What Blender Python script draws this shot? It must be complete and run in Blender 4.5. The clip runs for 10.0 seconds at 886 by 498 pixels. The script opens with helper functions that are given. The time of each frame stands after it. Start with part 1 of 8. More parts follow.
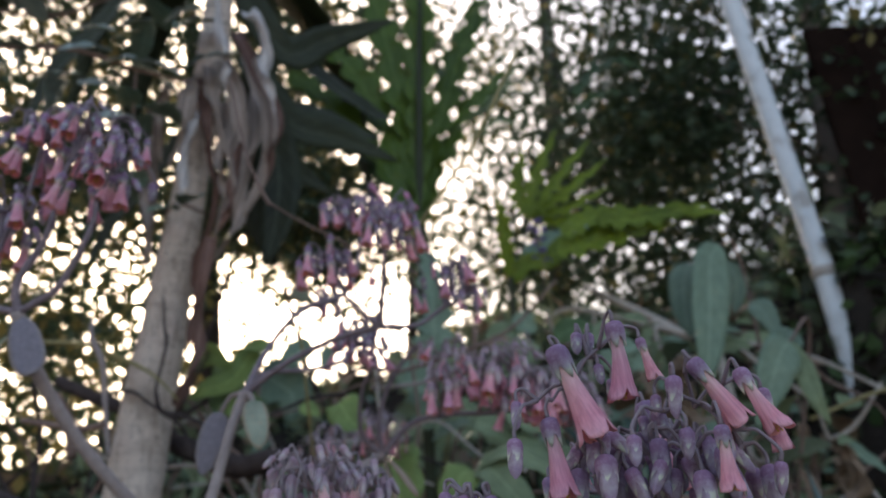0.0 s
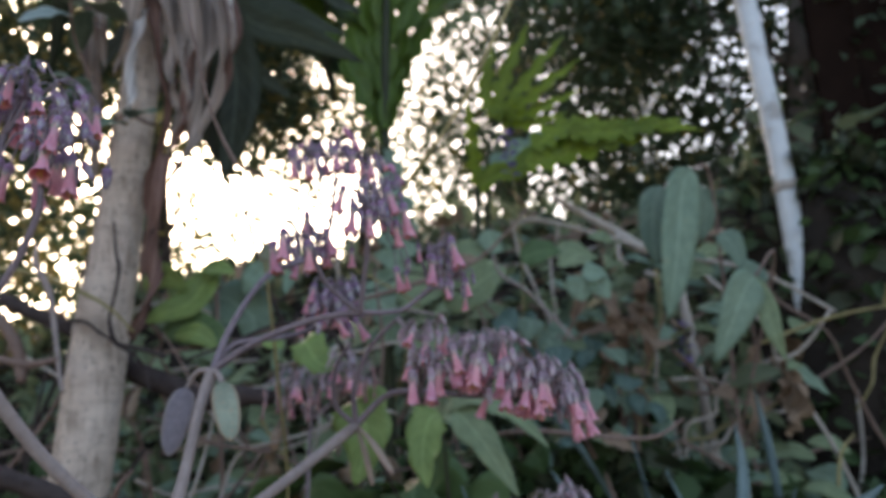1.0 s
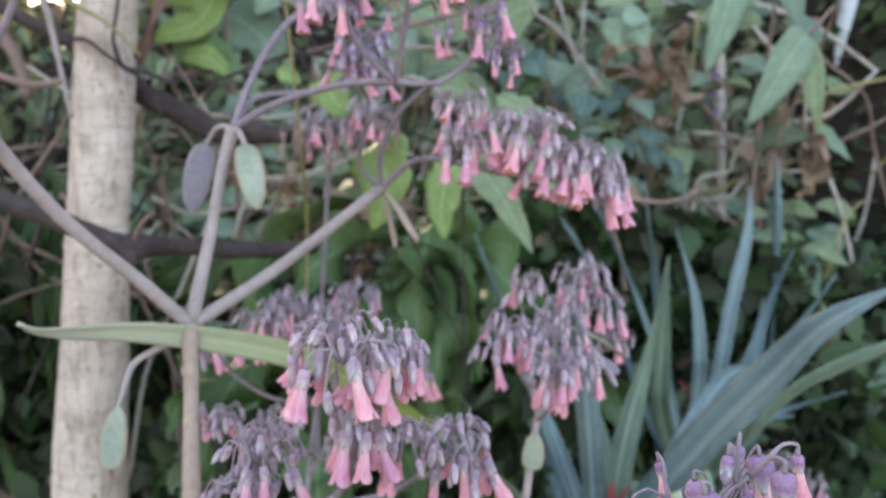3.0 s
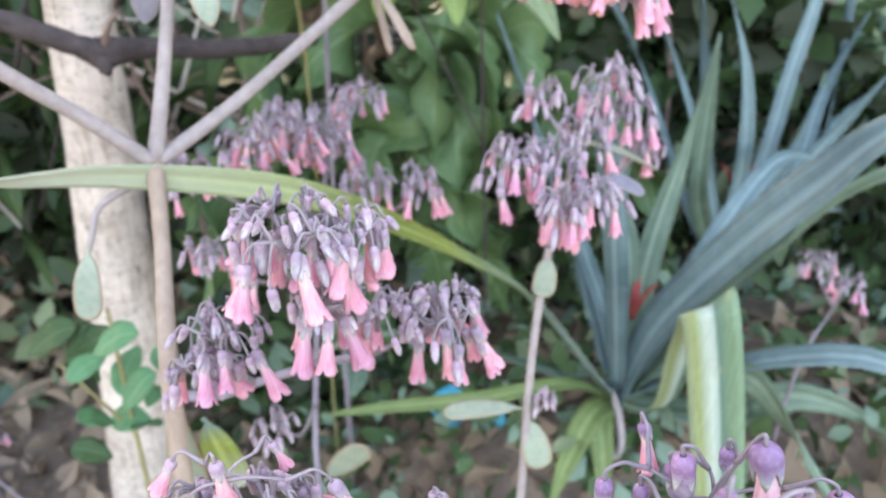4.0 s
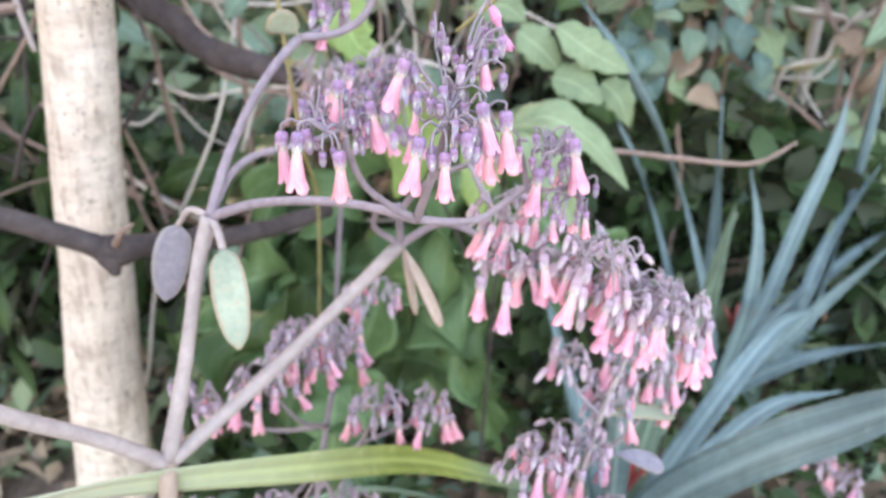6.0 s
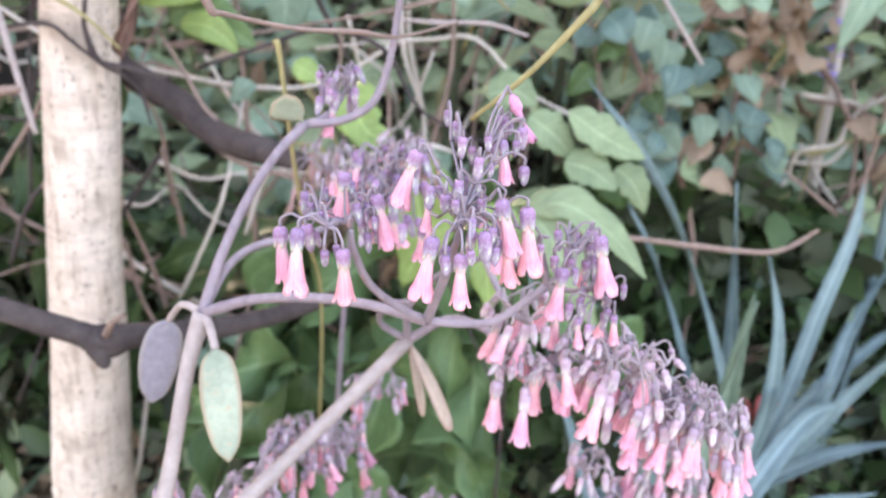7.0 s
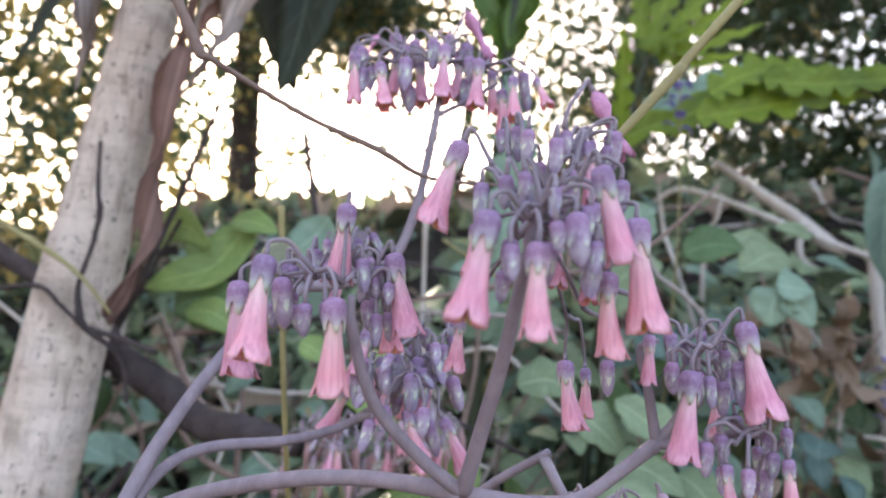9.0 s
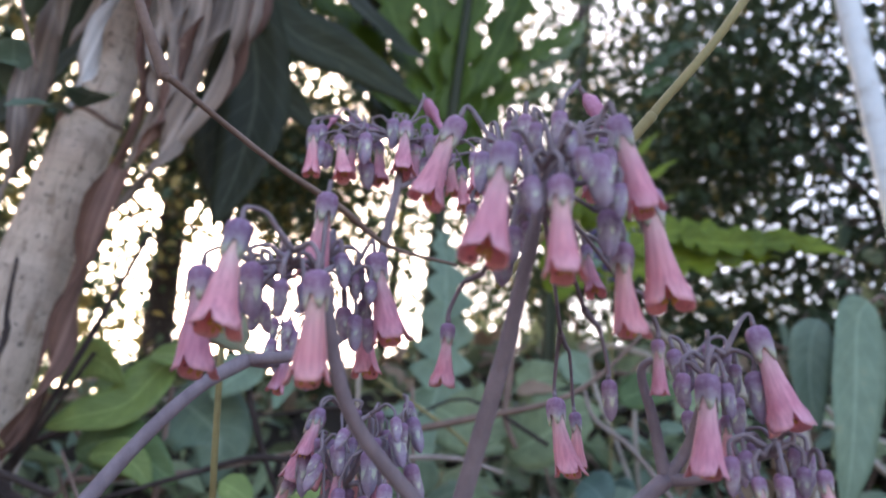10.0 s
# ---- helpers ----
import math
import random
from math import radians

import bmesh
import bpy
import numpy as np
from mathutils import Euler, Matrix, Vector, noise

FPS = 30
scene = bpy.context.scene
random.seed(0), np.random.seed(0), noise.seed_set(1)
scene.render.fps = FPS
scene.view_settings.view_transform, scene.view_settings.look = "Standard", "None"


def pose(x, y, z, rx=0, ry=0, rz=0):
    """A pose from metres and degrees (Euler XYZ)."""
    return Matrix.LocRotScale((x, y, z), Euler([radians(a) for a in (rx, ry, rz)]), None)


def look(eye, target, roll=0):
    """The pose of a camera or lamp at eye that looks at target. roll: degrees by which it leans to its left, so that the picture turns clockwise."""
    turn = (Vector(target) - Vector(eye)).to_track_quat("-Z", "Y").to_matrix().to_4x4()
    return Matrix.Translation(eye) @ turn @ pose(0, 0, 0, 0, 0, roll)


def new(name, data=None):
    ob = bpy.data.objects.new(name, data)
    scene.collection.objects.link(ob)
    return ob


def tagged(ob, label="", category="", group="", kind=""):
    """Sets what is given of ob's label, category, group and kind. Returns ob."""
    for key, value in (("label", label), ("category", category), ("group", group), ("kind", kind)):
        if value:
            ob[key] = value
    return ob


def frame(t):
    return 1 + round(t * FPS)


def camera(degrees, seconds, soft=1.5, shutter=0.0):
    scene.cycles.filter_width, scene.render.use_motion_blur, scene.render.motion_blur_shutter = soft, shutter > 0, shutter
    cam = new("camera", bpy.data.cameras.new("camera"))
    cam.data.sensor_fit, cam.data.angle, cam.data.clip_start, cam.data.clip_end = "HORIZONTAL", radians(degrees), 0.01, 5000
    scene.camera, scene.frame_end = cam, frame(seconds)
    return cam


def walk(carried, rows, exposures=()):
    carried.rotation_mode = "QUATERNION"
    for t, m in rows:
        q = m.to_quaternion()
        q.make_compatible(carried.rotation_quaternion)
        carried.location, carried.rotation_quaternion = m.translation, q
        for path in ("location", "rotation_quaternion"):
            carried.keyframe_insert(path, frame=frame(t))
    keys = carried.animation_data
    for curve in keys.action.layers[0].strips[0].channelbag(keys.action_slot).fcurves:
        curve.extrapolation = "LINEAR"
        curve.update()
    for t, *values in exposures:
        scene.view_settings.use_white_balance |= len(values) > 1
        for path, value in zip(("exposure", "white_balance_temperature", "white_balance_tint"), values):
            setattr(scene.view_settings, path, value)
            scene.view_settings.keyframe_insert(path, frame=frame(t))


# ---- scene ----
cam = camera(61.2, 10.0, 1.9)
PATH = [
    (0, (0.049, -0.048, 0.826), (0.026, 1.787, 1.623), -3.8),
    (0.5, (0.027, -0.048, 0.872), (0.027, 1.853, 1.492), -3.2),
    (1, (0.024, -0.031, 0.936), (0.113, 1.915, 1.389), -2.8),
    (1.5, (0.017, -0.027, 0.969), (0.085, 1.954, 1.239), -2.6),
    (2, (0.0, -0.021, 0.974), (0.008, 1.978, 0.925), -0.5),
    (2.2, (-0.001, -0.018, 0.979), (0.001, 1.976, 0.829), 0.5),
    (3.3, (0.001, 0.037, 0.993), (0.085, 1.97, 0.486), 1.7),
    (3.5, (0.014, 0.062, 0.993), (0.034, 1.92, 0.251), 2.2),
    (4, (0.037, 0.094, 1.026), (-0.007, 1.862, 0.093), -0.5),
    (4.5, (0.034, 0.092, 1.049), (-0.031, 1.839, 0.078), -2.5),
    (5, (0.018, 0.14, 1.085), (0.019, 1.924, 0.181), 0.2),
    (5.5, (0.006, 0.187, 1.14), (0.011, 1.951, 0.198), 0.8),
    (6, (-0.005, 0.21, 1.206), (0.007, 1.97, 0.258), 4.5),
    (6.2, (-0.003, 0.212, 1.23), (-0.018, 2.009, 0.351), 3.7),
    (7.3, (-0.011, 0.271, 1.188), (-0.054, 2.162, 0.539), 5.3),
    (7.5, (-0.008, 0.289, 1.181), (-0.116, 2.226, 0.695), 6.0),
    (8, (-0.01, 0.313, 1.148), (-0.247, 2.26, 0.754), 7.4),
    (8.5, (-0.012, 0.329, 1.106), (-0.223, 2.317, 1.07), 5.6),
    (9, (-0.014, 0.344, 1.067), (-0.156, 2.319, 1.345), 5.3),
    (9.5, (-0.027, 0.366, 1.041), (-0.058, 2.285, 1.602), 3.6),
    (10, (-0.029, 0.375, 1.022), (0.0, 2.225, 1.78), 4.7),
]
EXPOSURES = [
    (0, 1.51, 7200, 13), (0.5, 1.64, 7200, 13), (1, 1.83, 7200, 13), (1.5, 1.92, 7700, 13), (2, 2.10, 7500, 13), (3.3, 3.36, 7700, 13), (3.5, 3.49, 7700, 13), (4, 3.70, 7800, 14), (5, 3.84, 8100, 15), (6, 3.88, 8200, 16),
    (7.5, 3.92, 8050, 21), (8, 3.76, 7900, 19), (8.5, 3.44, 7650, 17), (9, 2.95, 7300, 17), (9.5, 2.52, 7000, 20), (10, 2.38, 6950, 19)]
walk(cam, [(t, look(eye, target, roll)) for t, eye, target, roll in PATH], EXPOSURES)
cam.data.dof.use_dof = True
cam.data.dof.focus_distance = 0.25
cam.data.dof.aperture_fstop = 12.5

# ---- world and sun ----
world = bpy.data.worlds.new("sky")
scene.world = world
world.use_nodes = True
wn = world.node_tree
sky = wn.nodes.new("ShaderNodeTexSky")
sky.sky_type, sky.sun_disc = "NISHITA", False
sky.sun_elevation, sky.sun_rotation = radians(28), radians(-22)
sky.air_density, sky.dust_density, sky.ozone_density = 1.0, 3.5, 1.0
wn.links.new(sky.outputs["Color"], wn.nodes["Background"].inputs["Color"])
wn.nodes["Background"].inputs["Strength"].default_value = 0.15
sun_lamp = new("sun", bpy.data.lights.new("sun", "SUN"))
sun_lamp.data.energy, sun_lamp.data.angle, sun_lamp.data.color = 1.9, radians(12), (1.0, 0.93, 0.82)
sun_lamp.matrix_world = look((-2.2, 5.5, 3.1), (0, 0, 0))


# ---- materials ----
def shader(name, gloss=0.28):
    m = bpy.data.materials.new(name)
    m.use_nodes = True
    m.node_tree.nodes["Principled BSDF"].inputs["Specular IOR Level"].default_value = gloss
    return m, m.node_tree.nodes, m.node_tree.links, m.node_tree.nodes["Principled BSDF"]


def ramp(nodes, links, source, stops):
    r = nodes.new("ShaderNodeValToRGB")
    while len(r.color_ramp.elements) < len(stops):
        r.color_ramp.elements.new(0.5)
    for e, (at, c) in zip(r.color_ramp.elements, stops):
        e.position, e.color = at, (*c, 1)
    links.new(source, r.inputs[0])
    return r.outputs[0]


def grain(nodes, links, scale, detail=4.0, stretch=(1, 1, 1), coords="Object", rough=0.6):
    c, mp, n = nodes.new("ShaderNodeTexCoord"), nodes.new("ShaderNodeMapping"), nodes.new("ShaderNodeTexNoise")
    mp.inputs["Scale"].default_value = stretch
    links.new(c.outputs[coords], mp.inputs["Vector"])
    links.new(mp.outputs["Vector"], n.inputs["Vector"])
    n.inputs["Scale"].default_value, n.inputs["Detail"].default_value, n.inputs["Roughness"].default_value = scale, detail, rough
    return n.outputs["Fac"]


def mixed(nodes, links, fac, a, b, kind="MIX"):
    m = nodes.new("ShaderNodeMix")
    m.data_type, m.blend_type = "RGBA", kind
    for slot, v in ((0, fac), (6, a), (7, b)):
        if isinstance(v, (int, float)):
            m.inputs[slot].default_value = v
        elif isinstance(v, tuple):
            m.inputs[slot].default_value = (*v, 1)
        else:
            links.new(v, m.inputs[slot])
    return m.outputs[2]


def sums(nodes, links, kind, a, b=0.0, c=0.0):
    m = nodes.new("ShaderNodeMath")
    m.operation = kind
    for slot, v in zip(m.inputs, (a, b, c)):
        if isinstance(v, (int, float)):
            slot.default_value = v
        else:
            links.new(v, slot)
    return m.outputs[0]


def bumped(nodes, links, p, height, strength, distance):
    b = nodes.new("ShaderNodeBump")
    b.inputs["Strength"].default_value, b.inputs["Distance"].default_value = strength, distance
    links.new(height, b.inputs["Height"])
    links.new(b.outputs["Normal"], p.inputs["Normal"])


def see_through(m, nodes, links, p, colour, share):
    """Lets part of the light pass through a thin leaf or petal."""
    t, mx = nodes.new("ShaderNodeBsdfTranslucent"), nodes.new("ShaderNodeMixShader")
    links.new(colour, t.inputs["Color"])
    mx.inputs[0].default_value = share
    links.new(p.outputs[0], mx.inputs[1])
    links.new(t.outputs[0], mx.inputs[2])
    links.new(mx.outputs[0], nodes["Material Output"].inputs["Surface"])


def leaf_material(name, dark, light, spot=(0.25, 0.2, 0.06), rough=0.45, share=0.3, scale=30.0, islands=False, spots=0.72, mark=""):
    m, nodes, links, p = shader(name)
    big, fine = grain(nodes, links, scale * 0.3, 3), grain(nodes, links, scale * 3, 5)
    base = ramp(nodes, links, big, [(0.3, dark), (0.7, light)])
    if islands:
        r = nodes.new("ShaderNodeNewGeometry").outputs["Random Per Island"]
    else:
        r = nodes.new("ShaderNodeObjectInfo").outputs["Random"]
    base = mixed(nodes, links, ramp(nodes, links, r, [(0.0, (0.0,) * 3), (0.35, (0.25,) * 3), (1.0, (1.0,) * 3)] if islands else [(0.0, (0.15,) * 3), (1.0, (0.75,) * 3)]), base, tuple(min(1, 0.5 * a + 0.7 * b) for a, b in zip(dark, light)))
    base = mixed(nodes, links, ramp(nodes, links, fine, [(spots - 0.08, (0, 0, 0)), (spots + 0.06, (0.7,) * 3)]), base, spot)
    base = mixed(nodes, links, 0.35, base, ramp(nodes, links, fine, [(0.3, (0.55,) * 3), (0.7, (1.25,) * 3)]), "MULTIPLY")
    relief = fine
    if mark:
        place = nodes.new("ShaderNodeAttribute")
        place.attribute_name = "leaf_place"
        sep = nodes.new("ShaderNodeSeparateXYZ")
        links.new(place.outputs["Vector"], sep.inputs[0])
        off, wide = sums(nodes, links, "SUBTRACT", sep.outputs["X"], 2.0), None
        wide = sums(nodes, links, "ABSOLUTE", off, 0.0)
        pale = tuple(min(1, 1.5 * c + 0.06) for c in light)
        if mark == "veins":
            rib = ramp(nodes, links, wide, [(0.03, (0.32,) * 3), (0.09, (0, 0, 0))])
            run = sums(nodes, links, "SUBTRACT", sums(nodes, links, "MULTIPLY", sep.outputs["Y"], 9.0), sums(nodes, links, "MULTIPLY", wide, 1.6))
            side = sums(nodes, links, "PINGPONG", sums(nodes, links, "ADD", run, 0.2), 0.5)
            veins = mixed(nodes, links, 1.0, rib, ramp(nodes, links, side, [(0.03, (0.12,) * 3), (0.12, (0, 0, 0))]), "ADD")
            base = mixed(nodes, links, veins, base, pale)
            relief = sums(nodes, links, "MULTIPLY_ADD", veins, -0.6, fine)
        elif mark in ("stripes", "ageing"):
            mp, n = nodes.new("ShaderNodeMapping"), nodes.new("ShaderNodeTexNoise")
            mp.inputs["Scale"].default_value = (9, 0.7, 1)
            links.new(place.outputs["Vector"], mp.inputs["Vector"])
            links.new(mp.outputs["Vector"], n.inputs["Vector"])
            n.inputs["Scale"].default_value, n.inputs["Detail"].default_value = 1.0, 4.0
            base = mixed(nodes, links, 0.75, base, ramp(nodes, links, n.outputs["Fac"], [(0.32, (0.7,) * 3), (0.5, (1.0,) * 3), (0.68, (1.3,) * 3)]), "MULTIPLY")
            # pale line up the middle paints the highlight along the leaf's groove
            base = mixed(nodes, links, ramp(nodes, links, wide, [(0.0, (0.35,) * 3), (0.3, (0, 0, 0))]), base, pale)
            relief = n.outputs["Fac"]
            if mark == "ageing":
                base = mixed(nodes, links, ramp(nodes, links, sep.outputs["Y"], [(0.52, (0, 0, 0)), (0.82, (0.85,) * 3)]), base, (0.42, 0.42, 0.34))
                base = mixed(nodes, links, ramp(nodes, links, sep.outputs["Y"], [(0.22, (0.9,) * 3), (0.42, (0, 0, 0))]), base, (0.19, 0.25, 0.235))
        elif mark == "rim":
            base = mixed(nodes, links, ramp(nodes, links, wide, [(0.72, (0, 0, 0)), (0.95, (0.75,) * 3)]), base, spot)
            base = mixed(nodes, links, ramp(nodes, links, sep.outputs["Y"], [(0.86, (0, 0, 0)), (1.0, (0.6,) * 3)]), base, spot)
    links.new(base, p.inputs["Base Color"])
    p.inputs["Roughness"].default_value = rough
    bumped(nodes, links, p, relief, 0.25, 0.002)
    see_through(m, nodes, links, p, base, share)
    return m


def solid_material(name, dark, light, scale, rough=0.8, bump=0.5, depth=0.004, stretch=(1, 1, 1), metallic=0.0, stain=None, random=0.0, gloss=0.28):
    m, nodes, links, p = shader(name, gloss)
    big, fine = grain(nodes, links, scale * 0.22, 3, stretch), grain(nodes, links, scale, 7, stretch, rough=0.7)
    base = mixed(nodes, links, 0.6, ramp(nodes, links, big, [(0.3, dark), (0.7, light)]), ramp(nodes, links, fine, [(0.3, dark), (0.72, light)]))
    if stain:
        base = mixed(nodes, links, ramp(nodes, links, grain(nodes, links, scale * 0.5, 6), [(0.54, (0, 0, 0)), (0.66, (0.85,) * 3)]), base, stain)
    if random:
        r = nodes.new("ShaderNodeNewGeometry").outputs["Random Per Island"]
        base = mixed(nodes, links, random, base, ramp(nodes, links, r, [(0, (0.3,) * 3), (1, (1.6,) * 3)]), "MULTIPLY")
    links.new(base, p.inputs["Base Color"])
    p.inputs["Roughness"].default_value, p.inputs["Metallic"].default_value = rough, metallic
    bumped(nodes, links, p, fine, bump, depth)
    return m


def petal_material(name, spotted=False):
    """Pink petals: veined along the tube, paler at throat and lip; the inside has small dark dots."""
    m, nodes, links, p = shader(name)
    c, s = nodes.new("ShaderNodeTexCoord"), nodes.new("ShaderNodeSeparateXYZ")
    links.new(c.outputs["Object"], s.inputs[0])
    k = nodes.new("ShaderNodeMapRange")
    k.inputs[1].default_value, k.inputs[2].default_value = -0.005, -0.033
    links.new(s.outputs["Z"], k.inputs[0])
    along = ramp(nodes, links, k.outputs[0], [(0.0, (0.80, 0.68, 0.58)), (0.22, (0.82, 0.62, 0.62)), (0.42, (0.80, 0.48, 0.545)), (0.72, (0.79, 0.40, 0.485)), (1.0, (0.86, 0.57, 0.64))])
    veins = ramp(nodes, links, grain(nodes, links, 900, 2, (1, 1, 0.04)), [(0.36, (0.86, 0.74, 0.78)), (0.62, (1.08, 1.05, 1.06))])
    base = mixed(nodes, links, 0.8, along, veins, "MULTIPLY")
    r = nodes.new("ShaderNodeObjectInfo").outputs["Random"]
    base = mixed(nodes, links, 0.7, base, ramp(nodes, links, r, [(0, (0.86, 0.74, 0.86)), (0.55, (1.08, 0.96, 0.98)), (1, (1.12, 1.06, 0.94))]), "MULTIPLY")
    if spotted:
        v = nodes.new("ShaderNodeTexVoronoi")
        v.inputs["Scale"].default_value = 420
        links.new(c.outputs["Object"], v.inputs["Vector"])
        base = mixed(nodes, links, ramp(nodes, links, v.outputs["Distance"], [(0.16, (0.9,) * 3), (0.24, (0, 0, 0))]), mixed(nodes, links, 0.4, base, (0.9, 0.42, 0.30)), (0.22, 0.03, 0.07))
    links.new(base, p.inputs["Base Color"])
    p.inputs["Roughness"].default_value = 0.5
    bumped(nodes, links, p, grain(nodes, links, 1400, 3, (1, 1, 0.08)), 0.3, 0.0004)
    see_through(m, nodes, links, p, base, 0.32)
    return m


def calyx_material(name, top, low, tip, zlow):
    """Mauve at the stalk, greenish towards the pointed teeth, with a pale waxy bloom."""
    m, nodes, links, p = shader(name)
    c, s = nodes.new("ShaderNodeTexCoord"), nodes.new("ShaderNodeSeparateXYZ")
    links.new(c.outputs["Object"], s.inputs[0])
    k = nodes.new("ShaderNodeMapRange")
    k.inputs[1].default_value, k.inputs[2].default_value = 0.0, zlow
    links.new(s.outputs["Z"], k.inputs[0])
    wob = nodes.new("ShaderNodeMath")
    wob.operation = "MULTIPLY_ADD"
    links.new(grain(nodes, links, 260, 4), wob.inputs[0])
    wob.inputs[1].default_value = 0.5
    links.new(k.outputs[0], wob.inputs[2])
    base = ramp(nodes, links, wob.outputs[0], [(0.2, top), (0.6, tuple(0.9 * a for a in top)), (0.85, low), (1.2, tip)])
    bloom = ramp(nodes, links, grain(nodes, links, 700, 5), [(0.45, (0, 0, 0)), (0.8, (0.35,) * 3)])
    base = mixed(nodes, links, bloom, base, (0.55, 0.50, 0.58))
    r = nodes.new("ShaderNodeObjectInfo").outputs["Random"]
    base = mixed(nodes, links, 0.7, base, ramp(nodes, links, r, [(0, (0.7, 0.72, 0.8)), (1, (1.2, 1.1, 1.12))]), "MULTIPLY")
    links.new(base, p.inputs["Base Color"])
    p.inputs["Roughness"].default_value = 0.6
    bumped(nodes, links, p, grain(nodes, links, 900, 4), 0.25, 0.0004)
    return m


PETAL, PETAL_IN = petal_material("pink_petal"), petal_material("spotted_petal_inside", True)
CALYX = calyx_material("mauve_calyx", (0.265, 0.15, 0.245), (0.36, 0.305, 0.345), (0.52, 0.56, 0.43), -0.013)
PALE_CALYX = calyx_material("faded_grey_mauve_calyx", (0.36, 0.25, 0.29), (0.43, 0.355, 0.365), (0.46, 0.43, 0.40), -0.013)
PALE_BUD = calyx_material("faded_grey_mauve_bud", (0.36, 0.265, 0.295), (0.43, 0.36, 0.37), (0.39, 0.305, 0.345), -0.019)
BUD = calyx_material("mauve_bud", (0.275, 0.175, 0.255), (0.35, 0.31, 0.34), (0.29, 0.225, 0.31), -0.019)
ANTHER = solid_material("yellow_anther", (0.6, 0.35, 0.08), (0.75, 0.5, 0.15), 900, bump=0.1, depth=0.0003)
STALK = solid_material("mauve_stalk", (0.145, 0.112, 0.13), (0.30, 0.243, 0.268), 180, rough=0.65, bump=0.3, depth=0.0008, stretch=(1, 1, 0.5))
OLD_STALK = solid_material("grey_brown_stalk", (0.22, 0.173, 0.16), (0.40, 0.33, 0.308), 120, rough=0.75, bump=0.4, depth=0.001)
FADED_STALK = solid_material("faded_mauve_stalk", (0.19, 0.148, 0.162), (0.33, 0.27, 0.28), 160, rough=0.7, bump=0.3, depth=0.0008)
DRY_STALK = solid_material("peeling_brown_stalk", (0.22, 0.15, 0.11), (0.44, 0.33, 0.25), 90, rough=0.8, bump=0.6, depth=0.0015, stretch=(1, 1, 0.25))
WILTED = solid_material("wilted_pink_flower", (0.34, 0.12, 0.22), (0.62, 0.30, 0.42), 400, rough=0.7, bump=0.4, depth=0.0008)
DRY_FLOWER = solid_material("withered_flower", (0.20, 0.11, 0.11), (0.42, 0.25, 0.24), 400, rough=0.8, bump=0.4, depth=0.0008)
SUCCULENT = leaf_material("grey_green_succulent_leaf", (0.20, 0.235, 0.17), (0.34, 0.375, 0.275), (0.36, 0.24, 0.16), 0.6, 0.12, 90, spots=0.64, mark="rim")
MAUVE_LEAF = leaf_material("mauve_succulent_leaf", (0.14, 0.125, 0.15), (0.25, 0.225, 0.255), (0.3, 0.26, 0.24), 0.6, 0.1, 90, mark="rim")
ROSETTE = leaf_material("blue_green_strap_leaf", (0.05, 0.086, 0.088), (0.19, 0.265, 0.268), (0.24, 0.27, 0.23), 0.48, 0.06, 22, mark="stripes")
ROSETTE_GREEN = leaf_material("grey_green_strap_leaf", (0.055, 0.092, 0.06), (0.175, 0.235, 0.165), (0.3, 0.3, 0.2), 0.5, 0.1, 22, mark="stripes")
OLIVE_STRAP = leaf_material("dull_olive_strap_leaf", (0.08, 0.115, 0.035), (0.19, 0.24, 0.085), (0.36, 0.32, 0.16), 0.5, 0.15, 25, mark="stripes")
STRAP = leaf_material("yellow_green_strap_leaf", (0.14, 0.18, 0.035), (0.32, 0.35, 0.09), (0.42, 0.36, 0.22), 0.5, 0.2, 25, spots=0.66, mark="ageing")

# BROAD and OLIVE hold leaf colour darkened further to stand in for deep shade
BROAD = leaf_material("shade_darkened_broad_leaf", (0.007, 0.018, 0.007), (0.06, 0.11, 0.034), (0.16, 0.16, 0.07), 0.5, 0.22, 14, mark="veins")
FRESH = leaf_material("light_green_leaf", (0.14, 0.195, 0.10), (0.29, 0.355, 0.20), (0.4, 0.38, 0.25), 0.45, 0.35, 20, mark="veins")
GREY_LEAF = leaf_material("grey_green_vine_leaf", (0.20, 0.28, 0.26), (0.36, 0.44, 0.41), (0.4, 0.4, 0.3), 0.4, 0.3, 20, mark="veins")
SEEDLING = leaf_material("fresh_green_leaf", (0.05, 0.15, 0.06), (0.12, 0.26, 0.12), (0.25, 0.3, 0.12), 0.4, 0.25, 20, mark="veins")
DULL = leaf_material("blue_green_leaf", (0.08, 0.135, 0.095), (0.19, 0.26, 0.185), (0.22, 0.22, 0.14), 0.5, 0.25, 20, mark="veins")
HANGING = leaf_material("pale_green_hanging_leaf", (0.14, 0.22, 0.15), (0.25, 0.34, 0.24), (0.3, 0.28, 0.17), 0.5, 0.28, 16, mark="veins")
# brightened in colour to stand in for backlight; FAN_FROND is the darker copy
LIT_FROND = leaf_material("backlit_yellow_green_frond", (0.09, 0.15, 0.015), (0.32, 0.41, 0.05), (0.40, 0.36, 0.07), 0.4, 0.5, 12, mark="veins")
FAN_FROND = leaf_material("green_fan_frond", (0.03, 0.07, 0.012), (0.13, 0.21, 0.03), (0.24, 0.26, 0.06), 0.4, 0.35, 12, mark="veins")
ZIGZAG_LEAF = leaf_material("mid_green_lobed_leaf", (0.045, 0.095, 0.035), (0.15, 0.235, 0.095), (0.24, 0.26, 0.1), 0.38, 0.3, 16, mark="veins")
BLUE_IVY = leaf_material("blue_green_ivy_leaf", (0.035, 0.075, 0.065), (0.12, 0.19, 0.16), (0.26, 0.3, 0.22), 0.4, 0.22, 20, mark="veins")
